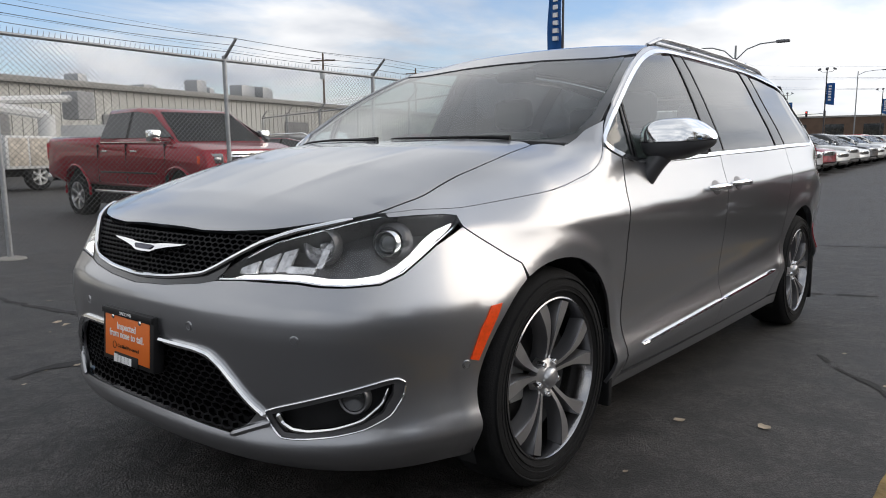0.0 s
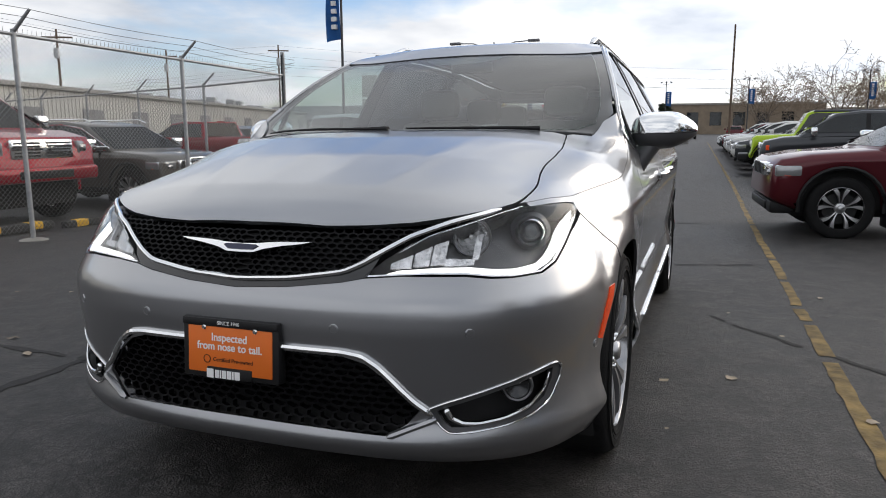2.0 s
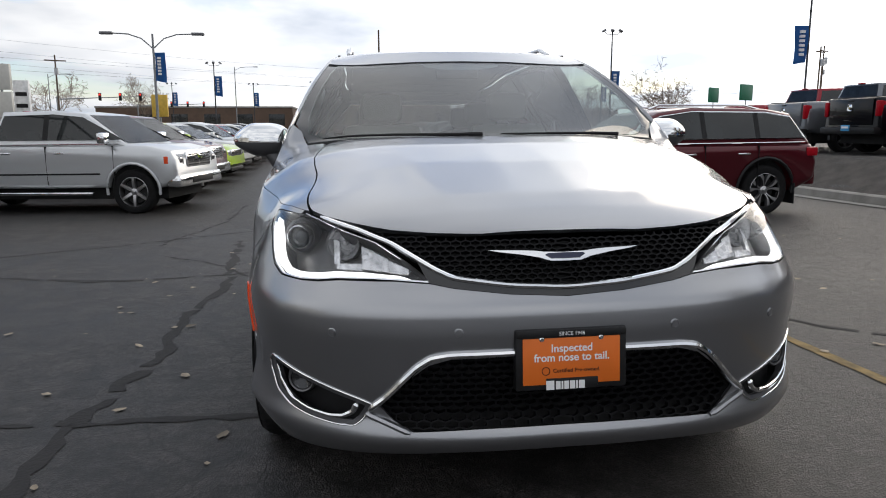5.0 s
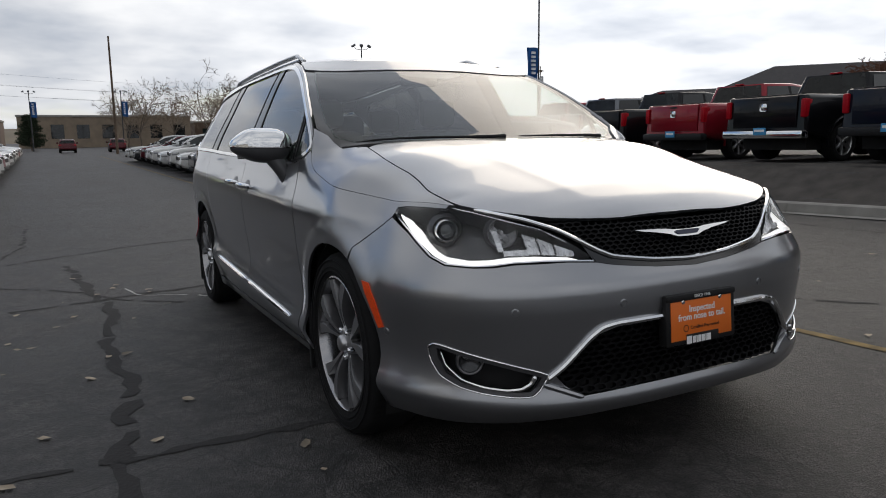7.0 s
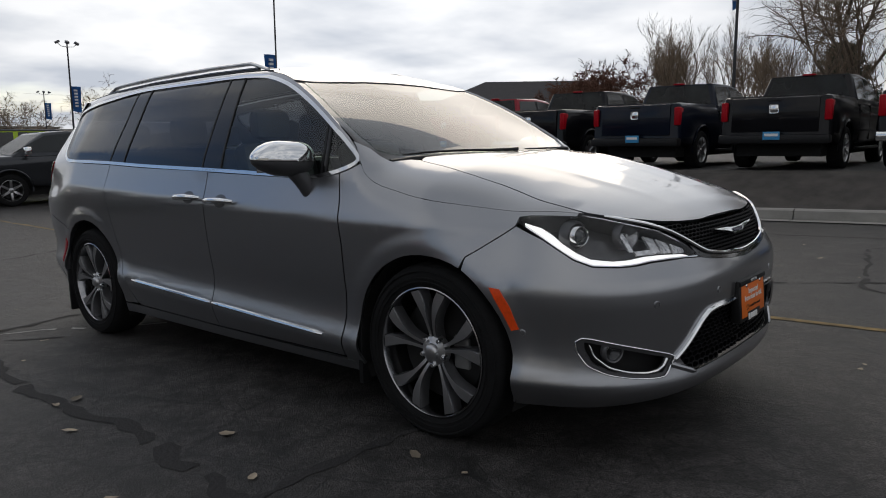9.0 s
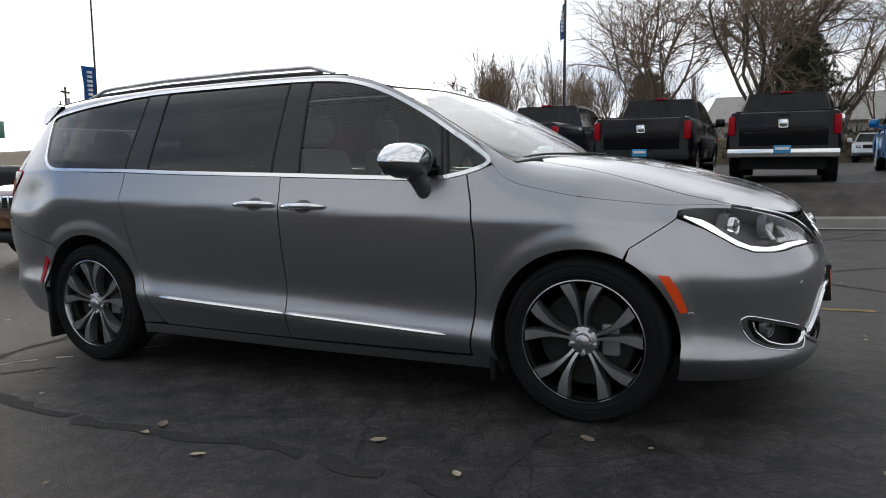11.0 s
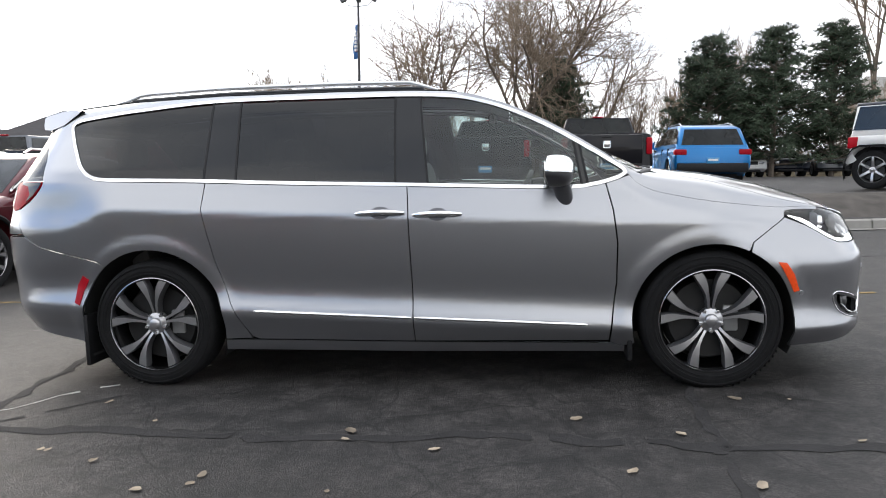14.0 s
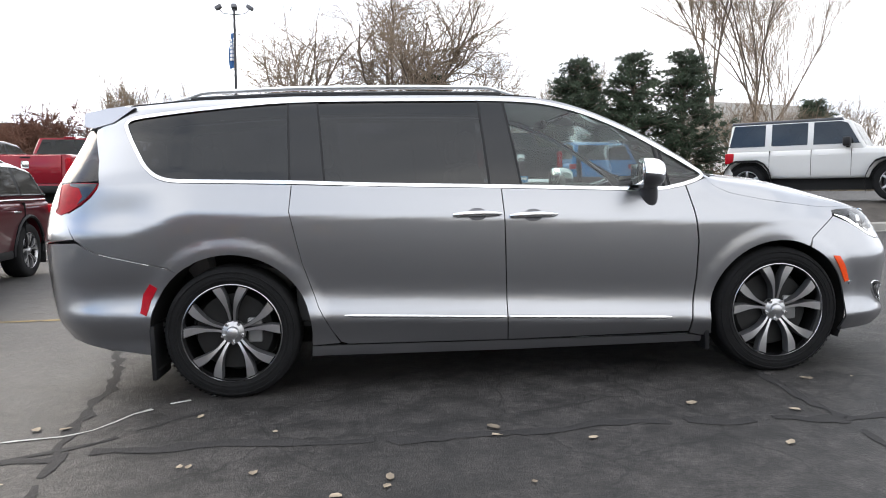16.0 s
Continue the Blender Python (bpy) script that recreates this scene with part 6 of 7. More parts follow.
for k, (kind, col, word) in enumerate((("crossover", "grey", "grey crossover"), ("sedan", "white", "white saloon"), ("suv", "white", "white sport utility"), ("sedan", "silver", "silver saloon"), ("crossover", "white", "white crossover"),
                                       ("suv", "silver", "silver sport utility"), ("suv", "maroon", "maroon sport utility"), ("sedan", "grey", "grey saloon"), ("crossover", "white", "white crossover"), ("sedan", "silver", "silver saloon"))):
    park("parked_" + kind, kind, on_lot(-22.2 - 2.85 * k, 4.2 - .05 * k, -92), col, word + " parked in the row along the yellow line", kind if kind in ("suv", "sedan") else "car", detail=0, chrome=False, group="row along the yellow line")
for k, (kind, col, word) in enumerate((("crossover", "lime", "lime green crossover"), ("suv", "white", "white sport utility"), ("sedan", "white", "white saloon"), ("crossover", "silver", "silver crossover"), ("suv", "red", "red sport utility"), ("sedan", "white", "white saloon"),
                                       ("suv", "white", "white sport utility"), ("sedan", "silver", "silver saloon"), ("crossover", "grey", "grey crossover"), ("sedan", "white", "white saloon"), ("suv", "silver", "silver sport utility"), ("sedan", "white", "white saloon"), ("suv", "white", "white sport utility"), ("crossover", "red", "red crossover"), ("sedan", "silver", "silver saloon"), ("suv", "white", "white sport utility"), ("sedan", "white", "white saloon"), ("suv", "silver", "silver sport utility"))):
    park("parked_" + kind, kind, on_lot(-15.9 - 2.9 * k, -6.0 - .1 * k, 84), col, word + " parked in the row beyond the fence", kind if kind in ("suv", "sedan") else "car", detail=0, chrome=False, group="row by the fence")

# raised lot, tails to the kerb
for x, y, col, word in ((-5.45, 13.0, "black", "black"), (-2.95, 13.0, "navy", "very dark blue"), (-.37, 13.0, "black", "black"), (2.1, 13.0, "black", "black")):
    park("pickup_truck", "pickup", on_lot(x, y, 90), col, word + " pickup with a blue plate, tail to the kerb", "pickup", chrome=x in (-5.45, 2.1), plate=True, group="trucks on the raised lot")
park("pickup_truck", "pickup", on_lot(-8.2, 13.4, 90), "red", "red pickup with its tail to the kerb", "pickup", chrome=False, plate=True, group="trucks on the raised lot")
park("pickup_truck", "pickup", on_lot(-10.9, 13.5, 90), "black", "black pickup with a blue plate, tail to the kerb", "pickup", chrome=False, plate=True, group="trucks on the raised lot")
park("pickup_truck", "pickup", on_lot(-13.3, 13.4, 90), "steel", "steel grey pickup with its tail to the kerb", "pickup", detail=1, chrome=False, group="trucks on the raised lot")
park("pickup_truck", "pickup", on_lot(-16.0, 13.6, 90), "red", "red pickup with its tail to the kerb", "pickup", detail=1, chrome=False, group="trucks on the raised lot")
park("crossover", "crossover", on_lot(5.08, 16.2, 90), "blue", "bright blue crossover with a blue dealer plate", "suv", plate=True, chrome=False)
park("off_roader", "open_four", on_lot(9.5, 11.2, -42), "white", "white four-door off-roader with a dark hard top and black flares", "off-roader", chrome=False)
for x, y, col, word in ((11.9, 36.5, "white", "pale grey"), (14.2, 37.0, "navy", "dark blue"), (16.6, 37.4, "grey", "dark grey"), (3.0, 37.5, "silver", "silver"), (5.8, 37, "silver", "silver")):
    park("sports_coupe", "coupe", on_lot(x, y, -95), col, word + " coupe with black grille parked facing the lot", "coupe", detail=1, chrome=False, group="coupes")

# behind the fence
park("pickup_truck", "pickup", on_lot(-3.75, -10.77, 92), "red", "red lifted pickup with a chrome grille behind the fence", "pickup", lift=.16)
park("sport_utility_vehicle", "suv", on_lot(-7.0, -10.1, 88), "champagne", "grey brown sport utility with a chrome grille and bull bar", "suv", guard=True)
park("pickup_truck", "pickup", on_lot(-15.5, -14.5, -100), "red", "red pickup seen from behind beyond the fence", "pickup", detail=1, chrome=False)
for k, (kind, col, word) in enumerate((("suv", "steel", "steel grey sport utility"), ("crossover", "grey", "dark grey crossover"), ("suv", "silver", "silver sport utility"), ("sedan", "white", "white saloon"), ("sedan", "maroon", "maroon saloon"))):
    park("parked_" + kind, kind, on_lot(-22 - 3.4 * k, -17.5 - 2.2 * k, 70), col, word + " standing beyond the fence", kind if kind in ("suv", "sedan") else "car", detail=0, chrome=False)
for x, y, col in ((-95, -2.0, "maroon"), (-95, 3.5, "maroon")):
    park("parked_suv", "suv", on_lot(x, y, 180), col, "maroon sport utility at the end of the aisle", "suv", detail=0, chrome=False)


# ------------------------------------------------------------------ fence
GALV = mat("galvanised steel", (0.36, 0.37, 0.38), 0.45, 0.7, var=0.15, scale=20)
WIRE = mat("fence wire", (0.13, 0.135, 0.14), 0.55, 0.4, var=0.1)


def build_fence(name, posts, label, arms=True, cell=0.062, height=2.25):
    f = empty(name, Matrix.Identity(4), label, "fence")
    tagged(f, kind="structure")
    H = height
    for k, (x, y) in enumerate(posts):
        z = ground(x, y)
        bm = bmesh.new()
        tube(bm, [(x, y, z - .1), (x, y, z + H + (.42 if not arms or (x, y) == CORNER else .06))], .038 if (x, y) == CORNER else .030, 10)
        p = part("post", bm, GALV, f)
        if arms and (x, y) != CORNER:
            bm = bmesh.new()
            tube(bm, [(x, y, z + H + .02), (x - .03, y + .26, z + H + .27)], [.024, .018], 8)
            part("barb_arm", bm, GALV, p)
        bm = lathe([(0, .02), (.10, .015), (.16, 0), (.17, -.02)], 12, "z")
        bmesh.ops.translate(bm, vec=(x, y, z + .01), verts=bm.verts[:])
        part("footing", bm, CONCRETE, p)
    for (x0, y0), (x1, y1) in zip(posts, posts[1:]):
        z0, z1 = ground(x0, y0), ground(x1, y1)
        bm = bmesh.new()
        tube(bm, [(x0, y0, z0 + H), (x1, y1, z1 + H)], .021, 8)
        part("top_rail", bm, GALV, f)
        for j in range(3):
            t = (j + 1) / 3
            bm = bmesh.new()
            oy = .26 * t if arms else 0
            tube(bm, [(x0 + (x1 - x0) * q, y0 + (y1 - y0) * q + oy, z0 + (z1 - z0) * q + H + .03 + .24 * t - .03 * math.sin(math.pi * q)) for q in np.linspace(0, 1, 7)], .0035, 4)
            part("barbed_wire", bm, WIRE, f)
        # chain link: two families of slanting wires
        L = math.hypot(x1 - x0, y1 - y0)
        d = Vector((x1 - x0, y1 - y0, z1 - z0)) / L
        base = Vector((x0, y0, z0 + .05))
        hh = H - .05 + .02
        bm = bmesh.new()
        for fam in (1, -1):
            n = int((L + hh) / cell) + 1
            for k in range(n):
                a = k * cell - hh
                # wire from bottom at a to top at a + hh, cut to the panel
                s0, s1 = max(0, -a), min(hh, L - a)
                if s1 <= s0:
                    continue
                p = base + d * (a + s0) + Vector((0, 0, s0 if fam > 0 else hh - s0))
                q = base + d * (a + s1) + Vector((0, 0, s1 if fam > 0 else hh - s1))
                side = d.cross(Vector((0, 0, 1))).normalized()
                e = (q - p).normalized().cross(side) * .0016
                vs = [bm.verts.new(p - e), bm.verts.new(p + e), bm.verts.new(q + e), bm.verts.new(q - e)]
                vb = [bm.verts.new(v.co + side * .004) for v in vs]
                bm.faces.new(vs)
                bm.faces.new(vb[::-1])
        # knuckled ends above the rail
        for k in range(int(L / cell)):
            c = base + d * (k * cell) + Vector((0, 0, hh))
            vs = [bm.verts.new(c + d * o + Vector((0, 0, h))) for o, h in ((-.012, 0), (-.004, 0), (.004, .055), (.0, .06))]
            bm.faces.new(vs)
        ob = part("chain_link", bm, WIRE, f, smooth=False)
        tagged(ob, kind="stuff")


CORNER = (-7.75, -6.45)
build_fence("fence", [(.60, -6.58), (-2.25, -6.55), (-4.95, -6.42), CORNER], "grey chain-link fence topped with barbed wire", height=2.45)
build_fence("fence", [CORNER, (-8.75, -9.1), (-9.7, -11.8), (-10.7, -14.5), (-11.6, -17.2), (-12.6, -19.9)], "grey chain-link fence topped with barbed wire", cell=0.10, height=2.40)

STOPYELLOW = mat("yellow stop paint", (.62, .36, .03), .7, var=.2, scale=15)
for k, x in enumerate((-2.3, -4.3, -6.3)):
    st = empty("wheel_stop", Matrix.Translation((x, -7.35, ground(x, -7.35))), "concrete wheel stop with worn yellow patches", "wheel stop", "wheel stops")
    part("stop_block", box(-.9, .9, -.07, .07, 0, .12, .03), mat_once("dark stop rubber", (.03, .03, .03), .8), st)
    for j in range(3):
        part("yellow_patch", box(-.72 + j * .62, -.50 + j * .62, -.075, .075, .02, .124, .02), STOPYELLOW, st)


# ------------------------------------------------------------------ buildings
SIDING = mat("white ribbed siding", (.55, .54, .50), .7, var=.12, scale=2)
ROOFGREY = mat("flat roof edge", (.32, .31, .29), .8, var=.15)
TAN = mat("tan masonry", (.24, .19, .14), .85, var=.15, scale=.8)
BROWN = mat("brown masonry", (.13, .085, .06), .85, var=.15, scale=.8)
DOORGREY = mat("grey roller door", (.22, .22, .22), .7, var=.1)
DARKROOF = mat("dark shingle roof", (.045, .042, .045), .9, var=.2, scale=3, bump=.4, bump_scale=8)


def warehouse():
    """A long low white metal building; its near wall runs from (0, -34) in direction (-0.94, -0.34)."""
    m = Matrix.Translation((4, -32.5, -.25)) @ pose(0, 0, 0, 0, 0, math.degrees(math.atan2(-.34, -.94)))
    b = empty("warehouse", m, "long low white metal-sided warehouse with grey roller doors", "building")
    L, H = 156.0, 4.6
    bm = box(-14, L, 0.0, 26, 0, H)
    part("wall", bm, SIDING, b, smooth=False)
    part("roof", box(-14.4, L + .4, -.4, 26.4, H, H + .35, .05), ROOFGREY, b)
    bm = bmesh.new()
    for k in range(int((L + 14) / .6)):
        x = -14 + k * .6
        add_box(bm, x, x + .12, -.05, .0, 0, H)
    ob = part("siding_rib", bm, SIDING, b, smooth=False)
    tagged(ob, kind="stuff")
    for k in range(15):
        x = 2 + k * 9.6
        d = part("roller_door", box(x, x + 3.6, -.12, -.02, 0, 3.2, .02), DOORGREY, b)
        for j in range(5):
            part("door_rib", box(x + .05, x + 3.55, -.14, -.12, .3 + j * .6, .34 + j * .6), ROOFGREY, d, smooth=False)
    rnd = random.Random(3)
    for k in range(26):
        x, y = rnd.uniform(-8, L - 2), rnd.uniform(2, 8)
        h = rnd.uniform(.5, 1.3)
        part("roof_unit", box(x, x + rnd.uniform(.5, 1.8), y, y + 1.2, H + .35, H + .35 + h, .05), GALV, b)
    g = empty("showroom", Matrix.Translation((-150, -70, -.3)) @ pose(0, 0, 0, 0, 0, 8), "grey flat-roofed showroom beside the road", "building")
    part("wall", box(0, 16, -22, 0, 0, 6.2), mat_once("dark grey panels", (.12, .12, .125), .6), g, smooth=False)
    part("fascia", box(16, 16.3, -22, 0, 3.4, 6.4), mat_once("light grey panels", (.4, .4, .4), .6), g, smooth=False)
    for k in range(6):
        part("window", box(16.02, 16.1, -21 + k * 3.5, -18 + k * 3.5, .4, 3.1), CARGLASS, g, smooth=False)


warehouse()


def block(name, x, y, heading, lx, ly, h, wall, label, windows=0, roof="flat", rise=0, cover=None):
    b = empty(name, pose(x, y, ground(x, y) - .1, 0, 0, heading), label, "building")
    part("wall", box(-lx / 2, lx / 2, -ly / 2, ly / 2, 0, h), wall, b, smooth=False)
    if roof == "flat":
        part("roof", box(-lx / 2 - .2, lx / 2 + .2, -ly / 2 - .2, ly / 2 + .2, h, h + .4, .04), ROOFGREY, b)
    else:
        bm = bmesh.new()
        e = .6
        lo = [bm.verts.new(p) for p in ((-lx / 2 - e, -ly / 2 - e, h), (lx / 2 + e, -ly / 2 - e, h), (lx / 2 + e, ly / 2 + e, h), (-lx / 2 - e, ly / 2 + e, h))]
        k = min(lx, ly) / 2 if roof == "hip" else 0
        hi = [bm.verts.new((-lx / 2 + k, 0, h + rise)), bm.verts.new((lx / 2 - k, 0, h + rise))]
        for f in ((lo[0], lo[1], hi[1], hi[0]), (lo[1], lo[2], hi[1]), (lo[2], lo[3], hi[0], hi[1]), (lo[3], lo[0], hi[0]), (lo[3], lo[2], lo[1], lo[0])):
            bm.faces.new(f)
        part("roof", bm, cover or DARKROOF, b, smooth=False)
    for k in range(windows):
        x0 = -lx / 2 + lx * (k + .25) / windows
        for sg in (1, -1):
            w = part("window", box(x0, x0 + lx * .5 / windows, sg * ly / 2 - .04, sg * ly / 2 + .04, h * .3, h * .75), CARGLASS, b, smooth=False)
    return b


block("roadside_store", -175, 6, 90, 34, 14, 6.5, TAN, "tan masonry store with dark windows across the road", 7)
block("roadside_store", -185, -38, 90, 46, 16, 6.0, BROWN, "long brown masonry store across the road", 6)
block("roadside_store", -190, 48, 90, 44, 16, 5.5, BROWN, "long brown masonry store across the road", 6)
block("dark_roof_house", -42, 66, 35, 26, 15, 4.2, BROWN, "low brown house with a dark hipped roof", 5, "hip", 4.0)
block("dark_roof_house", -66, 74, 30, 26, 15, 4.0, BROWN, "low brown house with a dark hipped roof", 5, "hip", 3.4)
block("pale_house", 33, 58, 15, 13, 9, 5.0, mat_once("pale house siding", (.6, .6, .6), .7), "pale gabled house behind the trees", 3, "gable", 3.0, ROOFGREY)
block("pale_house", 3, 62, 0, 14, 9, 3.2, mat_once("pale house siding", (.6, .6, .6), .7), "pale gabled house behind the trees", 3, "gable", 2.4, ROOFGREY)


def hills():
    bm = bmesh.new()
    prev = None
    for a in np.linspace(85, 335, 126):
        c, s_ = math.cos(radians(a)), math.sin(radians(a))
        h = 13 + 7 * noise.noise(Vector((a * .06, 0, 3))) + 3 * noise.noise(Vector((a * .3, 1, 3)))
        row = [bm.verts.new((r * c, r * s_, z)) for r, z in ((560, -2), (640, h * .75), (760, h))]
        if prev:
            for k in range(2):
                bm.faces.new((prev[k], row[k], row[k + 1], prev[k + 1]))
        prev = row
    ob = part("backdrop", bm, mat("far dry hills", (.17, .14, .10), .95, var=.2, scale=.02))
    tagged(ob, "low dry brown hills on the horizon", "hills", kind="structure")


hills()

# ------------------------------------------------------------------ poles, lamps, flags, signals
POLEDARK = mat("dark painted pole", (.05, .05, .055), .5, .4, var=.1)
POLEGREY = mat("grey lamp pole", (.25, .26, .27), .5, .6, var=.1)
WOODPOLE = mat("weathered wood pole", (.12, .085, .06), .9, var=.25, scale=4)
FLAGBLUE = mat("blue banner cloth", (.03, .14, .36), .8, var=.12, scale=3)
HEAD = mat("lamp head", (.16, .16, .17), .5, .5, var=.1)


def banner(parent, z, w=.75, h=2.0, yaw=0):
    bm = bmesh.new()
    prev = None
    for k in range(9):
        t = k / 8
        row = [bm.verts.new((.06 + w * t, .07 * math.sin(t * 5 + j * .7), z - h * j / 6 - .12 * t * (j == 6))) for j in range(7)]
        if prev:
            for j in range(6):
                bm.faces.new((prev[j], row[j], row[j + 1], prev[j + 1]))
        prev = row
    bmesh.ops.solidify(bm, geom=bm.faces[:], thickness=.006)
    f = part("banner", bm, FLAGBLUE, parent, "blue cloth banner with pale lettering")
    f.matrix_local = pose(0, 0, 0, 0, 0, yaw)
    for j in range(6):
        zz = z - .25 - j * (h - .5) / 6
        bm = bmesh.new()
        add_box(bm, w * .34, w * .68, -.085, .085, zz - .16 * h / 2.2, zz, 0)
        part("lettering_bar", bm, WHITE, f, smooth=False)
    return f


def lamp_post(x, y, h, kind, yaw=0, flag=0, flag_z=None, dark=True, r=.07, flag_yaw=90):
    z = ground(x, y)
    p = empty("street_lamp" if kind == "cobra" else "lot_lamp", pose(x, y, z, 0, 0, yaw), "tall grey twin-arm street lamp" if kind == "cobra" else "dark lot lamp post with flood heads" + (" and a blue banner" if flag else ""), "lamp post", "lamp posts")
    M = POLEDARK if dark else POLEGREY
    bm = bmesh.new()
    tube(bm, [(0, 0, -.1), (0, 0, h)], [r * 1.3, r * .8], 10)
    part("pole", bm, M, p)
    if kind == "cobra":
        for sg in (1, -1):
            bm = bmesh.new()
            tube(bm, [(0, 0, h - .8), (0, sg * .6, h - .25), (0, sg * 1.3, h - .02), (0, sg * 2.2, h + .02)], .035, 8)
            part("arm", bm, M, p)
            part("lamp_head", box(-.13, .13, min(sg * 2.1, sg * 2.8), max(sg * 2.1, sg * 2.8), h - .06, h + .1, .05), HEAD, p)
    elif kind == "cobra1":
        bm = bmesh.new()
        tube(bm, [(0, 0, h - .5), (0, .8, h - .1), (0, 1.8, h), (0, 2.8, h + .02)], .035, 8)
        part("arm", bm, M, p)
        part("lamp_head", box(-.11, .11, 2.7, 3.3, h - .05, h + .08, .04), HEAD, p)
    elif kind == "flood":
        for sg in (-1, 1):
            bm = bmesh.new()
            tube(bm, [(0, 0, h - .25), (0, sg * .5, h - .2), (0, sg * .7, h)], .025, 6)
            part("arm", bm, M, p)
            bm = box(-.15, .15, -.17, .17, -.05, .13, .03)
            k = part("lamp_head", bm, HEAD, p)
            k.matrix_local = pose(0, sg * .72, h + .05, sg * -30, 0, 0)
        bm = box(-.16, .16, -.13, .13, -.02, .2, .03)
        k = part("lamp_head", bm, HEAD, p)
        k.matrix_local = pose(0, 0, h + .03, 0, 25, 0)
    if flag:
        banner(p, flag_z or h - 1.4, w=.8 * flag, h=2.2 * flag, yaw=flag_yaw)
    return p


def flag_pole(x, y, h, fz, yaw=0, w=.95, fh=2.4):
    p = empty("flag_pole", pose(x, y, ground(x, y), 0, 0, yaw), "slim grey pole with a blue banner", "flag pole", "flag poles")
    bm = bmesh.new()
    tube(bm, [(0, 0, -.1), (0, 0, h)], [.06, .045], 8)
    part("pole", bm, POLEDARK, p)
    banner(p, fz, w, fh)
    return p


flag_pole(-22.0, -12.9, 9.5, 7.35, yaw=-90, w=.62, fh=2.3)
lamp_post(-38.4, -11.5, 6.6, "cobra", dark=False, flag=.7, flag_z=5.6)
lamp_post(-57.3, 22.0, 9.3, "flood", flag=.9, flag_z=6.0)
lamp_post(-82.4, -16.2, 8.6, "flood", flag=1.0)
lamp_post(-124.5, -17.3, 8.6, "flood", flag=1.0)
lamp_post(-124.3, -30.8, 8.6, "flood", flag=1.0)
lamp_post(-118, -6.5, 8.6, "flood", flag=1.0)
lamp_post(-116, 5.7, 8.6, "flood", flag=1.0)
lamp_post(-105, 38, 8.6, "flood", flag=1.0)
lamp_post(-106, 20, 8.6, "flood", flag=1.0)
lamp_post(-104.8, -17.3, 10, "cobra1", dark=False)
lamp_post(-108, -44.2, 9.0, "cobra1", dark=False)
lamp_post(-96, 24, 9.5, "cobra1", yaw=180, dark=False)
lamp_post(-8.0, 30.6, 9.0, "flood", yaw=90, flag=.72, flag_z=7.9, flag_yaw=35)
flag_pole(-34.5, 25.2, 15, 6.6, yaw=-90, w=.8, fh=2.0)


def wood_pole(x, y, h, cross=True, lean=0.0, yaw=0):
    p = empty("utility_pole", pose(x, y, ground(x, y), 0, lean, yaw), "weathered wooden utility pole" + (" with a cross arm" if cross else ""), "utility pole", "utility poles")
    bm = bmesh.new()
    tube(bm, [(0, 0, -.2), (0, 0, h)], [.14, .09], 9)
    part("pole", bm, WOODPOLE, p)
    if cross:
        part("cross_arm", box(-.06, .06, -1.3, 1.3, h - .8, h - .65, .01), WOODPOLE, p)
        part("transformer", lathe([(0, 0), (.25, 0), (.25, .8), (.2, .9), (0, .9)], 14, "z"), GALV, p).matrix_local = pose(.35, 0, h - 2.6)


wood_pole(-78, 2.6, 12.0, False, -3.0)
for x, y, h in ((-69, -63, 11.2), (-77, -52, 12.2), (-46, -55, 10.5), (-100, -40, 11), (-98, 70, 13), (-120, 85, 13), (-90, 64, 12)):
    wood_pole(x, y, h, True, 0, 30)


def wires(a, b, sag, count, gap):
    w = empty("power_line", Matrix.Identity(4), "thin dark overhead power lines between poles", "power line")
    for k in range(count):
        bm = bmesh.new()
        tube(bm, [(a[0] + (b[0] - a[0]) * t, a[1] + (b[1] - a[1]) * t, a[2] - k * gap + (b[2] - a[2]) * t - sag * 4 * t * (1 - t)) for t in np.linspace(0, 1, 17)], .009, 4)
        part("wire", bm, POLEDARK, w)


wires((26, -33, 9.8), (-69, -63, 11), .5, 2, 1.0)
wires((-69, -63, 10.8), (-77, -52, 11.8), .1, 2, .8)
wires((-77, -52, 11.8), (-120, 30, 9.5), 1.2, 3, 1.3)
wires((-120, 30, 9.5), (-100, 95, 11), 1.2, 3, 1.3)
wires((-60, -45, 8), (-140, 60, 9), 1.2, 2, 1.1)


def road_sign(x, y, h, w, ph, yaw, label, mat_, legs=2, n=1):
    s_ = empty("road_sign", pose(x, y, ground(x, y), 0, 0, yaw), label, "sign", "road signs")
    for k in range(legs):
        yy = (-.3 + .6 * k) * w if legs > 1 else 0
        bm = bmesh.new()
        tube(bm, [(0, yy, -.1), (0, yy, h)], .06, 8)
        part("post", bm, POLEGREY, s_)
    for k in range(n):
        part("panel", box(-.12, .12, -w / 2, w / 2, h - ph * (k + 1) - .1 * k, h - ph * k - .1 * k, .02), mat_, s_)
    return s_


SIGNPALE = mat("pale sign panel", (.55, .54, .50), .6, var=.06)
road_sign(-34.5, -17.9, 4.6, .95, 1.25, 0, "pale blank pylon sign on a post", SIGNPALE, 1, 2)
sg_ = road_sign(-36, -17.6, 3.9, .75, 3.0, 0, "white pylon sign with dark marks", mat_once("white sign", (.75, .75, .75), .5), 1, 1)
for k in range(4):
    part("sign_mark", box(.12, .13, -.28, .28, 1.3 + k * .6, 1.5 + k * .6), BLACK, sg_, smooth=False)
GREENSIGN = mat("green road sign", (.01, .16, .08), .5, var=.06)
road_sign(-79.1, 47.2, 6.2, 2.6, 1.9, 30, "green road direction sign seen edge on", GREENSIGN, 1)
